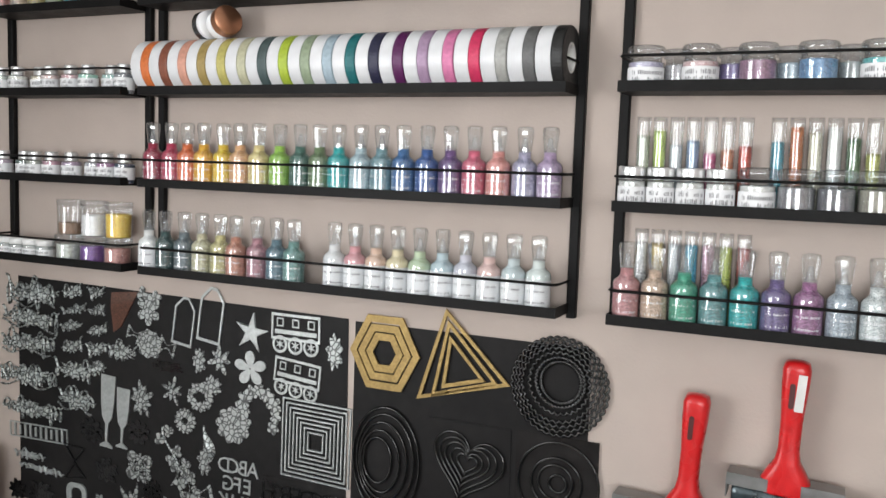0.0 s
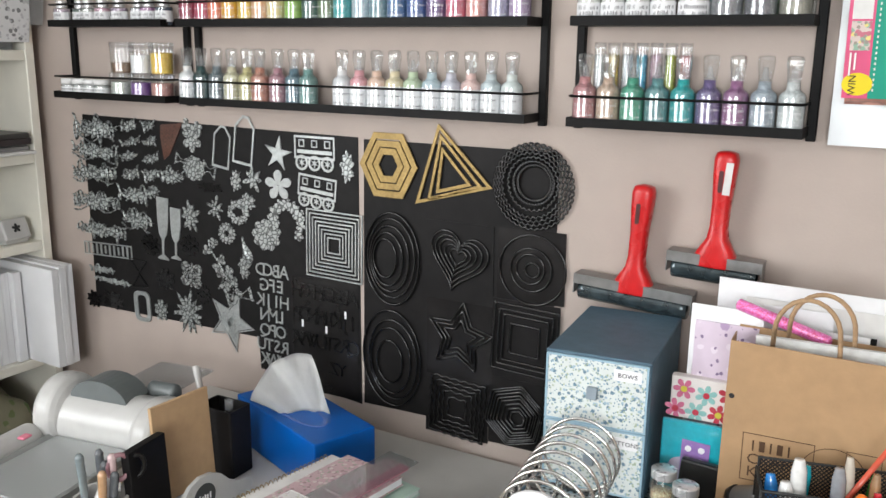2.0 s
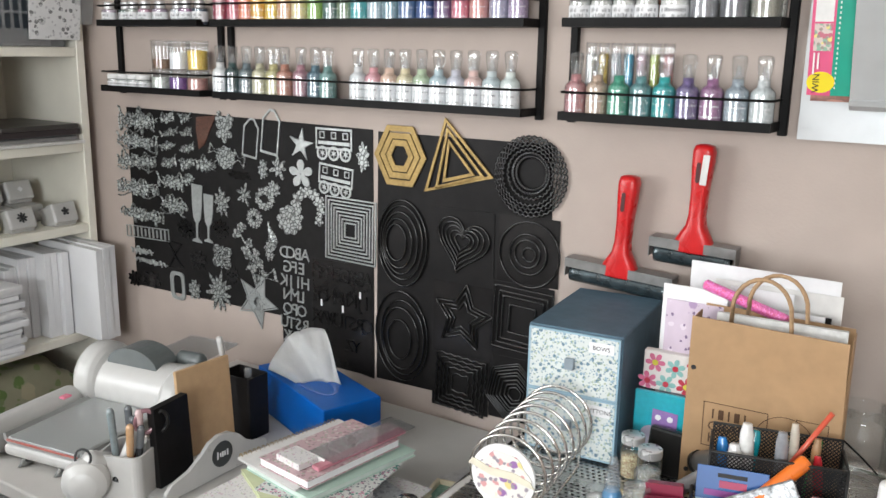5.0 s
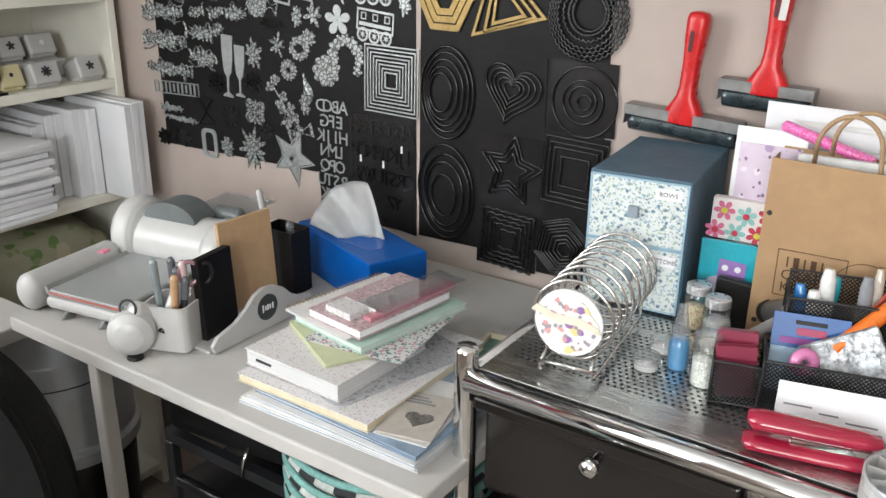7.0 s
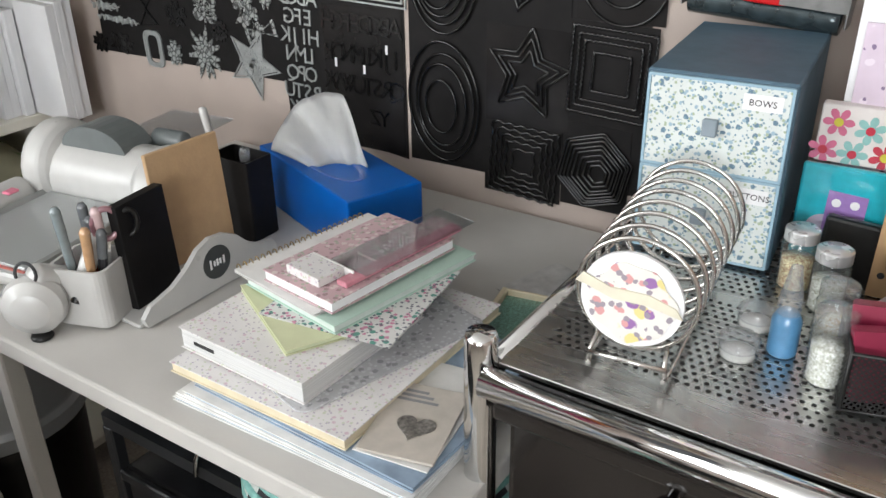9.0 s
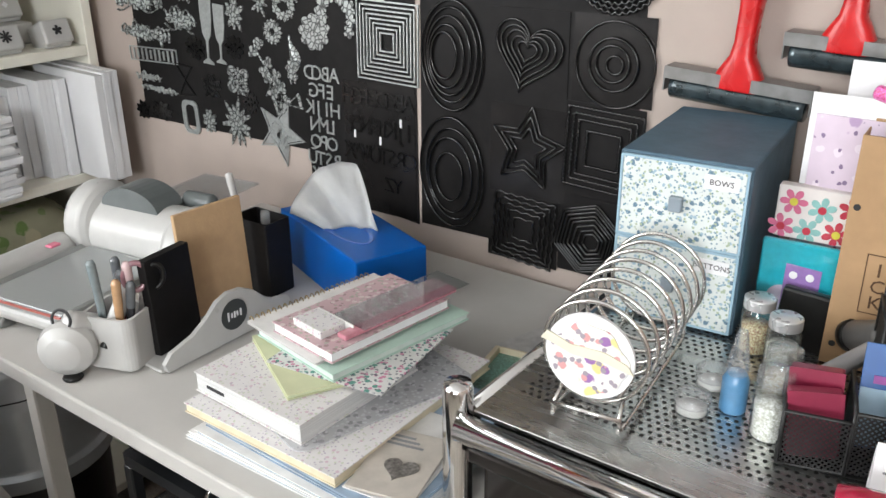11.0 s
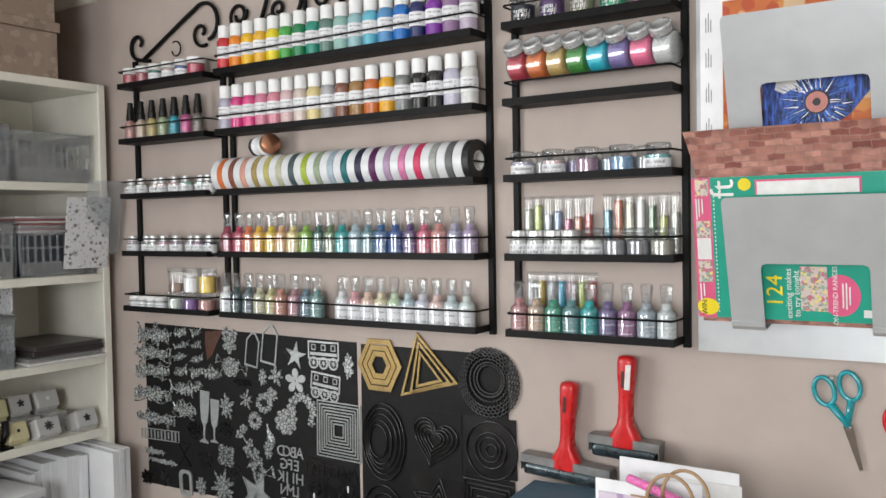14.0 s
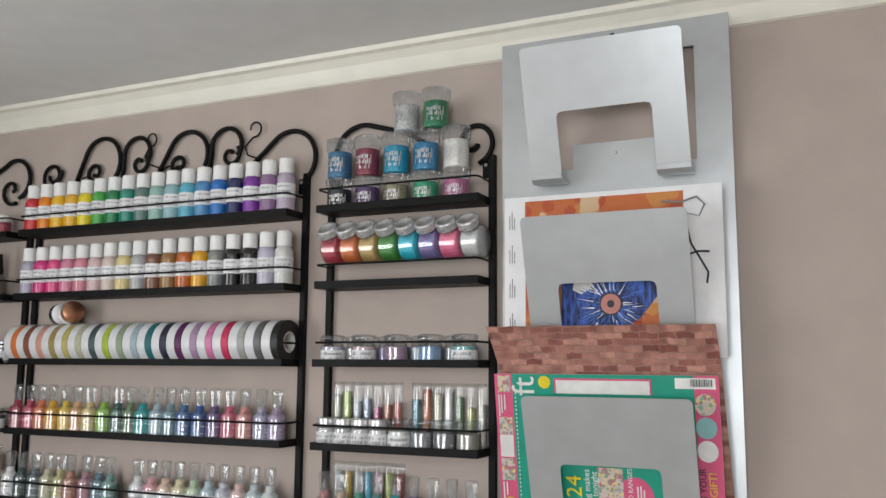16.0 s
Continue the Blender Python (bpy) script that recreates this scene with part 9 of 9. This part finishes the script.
# painted panel leaning on the bookcase side
ART = mat("doodle_art", (0.6, 0.55, 0.52), 0.55, 0, 0.06, 60, 8)
n_, l_ = links_of(ART)
tc_ = n_.new("ShaderNodeTexCoord")
wob = n_.new("ShaderNodeTexNoise")
wob.inputs["Scale"].default_value = 45
l_.new(tc_.outputs["Object"], wob.inputs["Vector"])
mv = n_.new("ShaderNodeMix")
mv.data_type = "VECTOR"
mv.inputs[0].default_value = 0.03
l_.new(tc_.outputs["Object"], mv.inputs[4])
l_.new(wob.outputs["Color"], mv.inputs[5])
cell, rim_ = n_.new("ShaderNodeTexVoronoi"), n_.new("ShaderNodeTexVoronoi")
rim_.feature = "DISTANCE_TO_EDGE"
for v_ in (cell, rim_):
    v_.inputs["Scale"].default_value = 48
    l_.new(mv.outputs[1], v_.inputs["Vector"])
tint = n_.new("ShaderNodeMix")
tint.data_type = "RGBA"
tint.inputs[0].default_value = 0.5
l_.new(n_["Principled BSDF"].inputs["Base Color"].links[0].from_socket, tint.inputs[6])
l_.new(cell.outputs["Color"], tint.inputs[7])
line = n_.new("ShaderNodeMapRange")
line.inputs[1].default_value, line.inputs[2].default_value = 0.05, 0.09
l_.new(rim_.outputs["Distance"], line.inputs[0])
inked = n_.new("ShaderNodeMix")
inked.data_type = "RGBA"
inked.inputs[6].default_value = (0.015, 0.015, 0.016, 1)
l_.new(line.outputs[0], inked.inputs[0])
l_.new(tint.outputs[2], inked.inputs[7])
l_.new(inked.outputs[2], n_["Principled BSDF"].inputs["Base Color"])
ap = thing("painted_panel", "tall white canvas with colourful doodle painting", "painting", pose(-1.238, -0.466, 0.984, 0, 0, 0))
part("panel", box(-0.168, 0.0, -0.012, -0.004, 0, 0.545), PAPER, ap)
part("painting", box(-0.12, -0.002, -0.0128, -0.0122, 0.002, 0.543), ART, ap)
part("dark_top", box(-0.12, -0.002, -0.0136, -0.013, 0.32, 0.543), mat("black_doodle", (0.03, 0.032, 0.03), 0.5, 0, 0.9, 90, 30), ap)
for x, z, w, h, c in ((-0.11, 0.24, 0.06, 0.05, (0.75, 0.6, 0.03)), (-0.125, 0.17, 0.045, 0.08, (0.6, 0.2, 0.5)), (-0.03, 0.1, 0.04, 0.12, (0.25, 0.55, 0.3)), (-0.12, 0.06, 0.04, 0.07, (0.7, 0.35, 0.15)), (-0.07, 0.2, 0.04, 0.05, (0.7, 0.45, 0.5)), (-0.06, 0.03, 0.04, 0.05, (0.75, 0.62, 0.1))):
    part("colour_patch", prism([(x * 0.75 + u * 0.75, z + v) for u, v in blob(w, h, int(-x * 1000), 7, 0.25)], 0.0129, 0.0131, ONWALL), plastic(c, 0.6), ap)
op = solid("orange_fabric_bag", box(-0.05, 0, -0.16, 0, 0, 0.12, 0.02, 3), spots("orange_spotted_cloth", (0.5, 0.13, 0.02), [((0.05, 0.12, 0.02), 1.0)], 22, 0.2, 0.8), "orange fabric bag with green spots on the tray", "bag", pose(-1.40, -0.49, 0.984))
solid("dark_fabric_bag", box(-0.06, 0, -0.16, 0, 0, 0.12, 0.025, 3), spots("dark_spotted_cloth", (0.03, 0.025, 0.03), [((0.4, 0.5, 0.52), 1.0)], 90, 0.12, 0.8), "dark spotted fabric bag behind the orange one", "bag", pose(-1.402, -0.49, 1.1045))
# grey roller blind beside the window
bl = thing("window_blind", "grey fabric blind hanging half lowered", "blind", pose(0, 0, 0))
GREYF = mat("grey_blind_fabric", (0.18, 0.19, 0.2), 0.85, 0, 0.06, 160, 5, 0.3, 600)
bm = bmesh.new()
rows = []
for i in range(13):
    yy = -0.515 - 0.5 * i / 12
    rows.append([bm.verts.new((-1.3 + 0.014 * math.sin(i * 1.1) * (1 - j / 6) + 0.0, yy - 0.03 * (j / 6) * (1 - i / 12), 1.24 - 0.02 * i / 12 + (1.94 - 1.24) * j / 6)) for j in range(7)])
for i in range(12):
    for j in range(6):
        bm.faces.new((rows[i][j], rows[i + 1][j], rows[i + 1][j + 1], rows[i][j + 1])).smooth = True
bmesh.ops.solidify(bm, geom=bm.faces[:], thickness=0.003)
part("fabric", bm, GREYF, bl)
part("roller", tube([(-1.3, -0.52, 1.95), (-1.3, -1.04, 1.95)], 0.02, 14), WHITEP, bl)
for y in (-0.53, -1.03):
    part("bracket", box(-1.325, -1.275, y - 0.003, y + 0.003, 1.93, 1.9915), WHITEP, bl)

# ---- under the desk ----
dk = thing("storage_tower", "dark tower of smoky plastic drawers under the desk", "drawers", pose(0, 0, 0))
for x in (-0.672, -0.43):
    for y in (-0.43, -0.12):
        part("upright", box(x - 0.008, x + 0.008, y - 0.008, y + 0.008, 0, 0.555, 0.002, 1), mat("dark_grey_frame", (0.02, 0.021, 0.023), 0.4), dk)
part("top_frame", add_ring(bmesh.new(), [(-0.551 + u, -0.275 + v) for u, v in rounded(0.258, 0.326, 0.006, 2)], [(-0.551 + u, -0.275 + v) for u, v in rounded(0.226, 0.294, 0.006, 2)], 0.5555, 0.572), mat("dark_grey_frame", (0.02, 0.021, 0.023), 0.4), dk)
SMOKE = mat("smoky_drawer", (0.014, 0.0145, 0.016), 0.25, 0, 0.15, 30, 6)
for k in range(3):
    d = part("drawer", box(-0.66, -0.442, -0.435, -0.13, 0.36 - k * 0.17, 0.5 - k * 0.17, 0.006), SMOKE, dk)
    part("drawer_lip", box(-0.655, -0.447, -0.444, -0.4355, 0.488 - k * 0.17, 0.503 - k * 0.17, 0.002, 1), SMOKE, d)
case = thing("zip_case", "black zipped fabric case lying on the drawers", "case", pose(-0.57, -0.28, 0.573, 0, 0, 6))
part("case_body", box(-0.125, 0.13, -0.15, 0.13, 0, 0.075, 0.025, 3), FABRIC, case)
part("zip_pull", tube([(0.045, -0.156, 0.03), (0.042, -0.166, 0.012), (0.038, -0.167, -0.012)], 0.0028, 6), CHROME, case, "silver zip pull")
# striped basket
sbk = thing("striped_basket", "striped teal and black woven basket under the desk", "basket", pose(-0.298, -0.395, 0))
STRIPE = {True: mat("black_weave", (0.015, 0.017, 0.02), 0.8, 0, 0.2, 200, 20, 0.5, 400), False: mat("white_weave", (0.5, 0.53, 0.5), 0.8, 0, 0.2, 200, 20, 0.5, 400)}
TEALW = mat("teal_cord", (0.2, 0.42, 0.38), 0.8, 0, 0.2, 200, 20, 0.4, 400)
for k in range(17):
    z = 0.262 + k * 0.0255
    r = 0.118 - 0.018 * abs(k - 9) / 9 if k < 9 else min(0.132, 0.118 + 0.004 * (k - 9))
    n = 30
    for c in (True, False):
        bm = bmesh.new()
        for i in range(n):
            if (i + k) % 2 == c:
                a0, a1 = 2 * math.pi * i / n, 2 * math.pi * (i + 1) / n
                vs = []
                for a in (a0, a1):
                    for dz, dr in ((0.0025, 0.0), (0.009, 0.004), (0.0155, 0.0)):
                        vs.append(bm.verts.new(((r + dr) * math.cos(a), (r + dr) * 0.9 * math.sin(a), z + dz)))
                bm.faces.new((vs[0], vs[3], vs[4], vs[1]))
                bm.faces.new((vs[1], vs[4], vs[5], vs[2]))
        tagged(part("woven_band", bm, STRIPE[c], sbk), kind="stuff")
    part("cord", tube([(r * math.cos(a), r * 0.9 * math.sin(a), z + 0.0205) for a in [2 * math.pi * i / 36 for i in range(36)]], 0.0048, 6, True), TEALW, sbk)
part("basket_base", lathe([(0, 0), (0.09, 0), (0.1, 0.26), (0, 0.26)], 30), STRIPE[True], sbk)
# silver bin with black liner
bn = thing("pedal_bin", "silver grey plastic bin with black liner", "bin", pose(-1.005, -0.40, 0))
part("bin_body", lathe([(0, 0), (0.1, 0), (0.115, 0.42), (0, 0.42)], 30), BLACKP, bn, "black bin liner folded over")
SILV = mat("silver_grey_plastic", (0.5, 0.53, 0.56), 0.3, 0.35, 0.06, 30, 6)
part("bin_collar", lathe([(0.116, 0.42), (0.124, 0.422), (0.126, 0.445), (0.119, 0.452), (0.116, 0.55), (0.1, 0.6), (0.06, 0.635), (0, 0.645)], 34), SILV, bn, "silver grey swing lid")
part("lid_seam", tube([(0.112 * math.cos(a), 0.112 * math.sin(a), 0.565) for a in [2 * math.pi * i / 30 for i in range(30)]], 0.0012, 5, True), INKM, bn)
# white and blue bag beside the bin
wbg = thing("carrier_bag", "white carrier bag with a bright blue patch", "bag", pose(-0.845, -0.53, 0, 0, 0, 30))
part("bag_front", prism([(-0.1, 0), (0.07, 0), (0.055, 0.3), (0.03, 0.47), (0.0, 0.52), (-0.07, 0.5)], -0.004, 0.03, ONWALL), WHITEP, wbg)
part("blue_patch", prism([(-0.08, 0.02), (0.045, 0.02), (0.035, 0.27), (0.0, 0.37), (-0.06, 0.4)], 0.0302, 0.0312, ONWALL), plastic((0.0, 0.27, 0.5), 0.4), wbg, "bright blue patch")
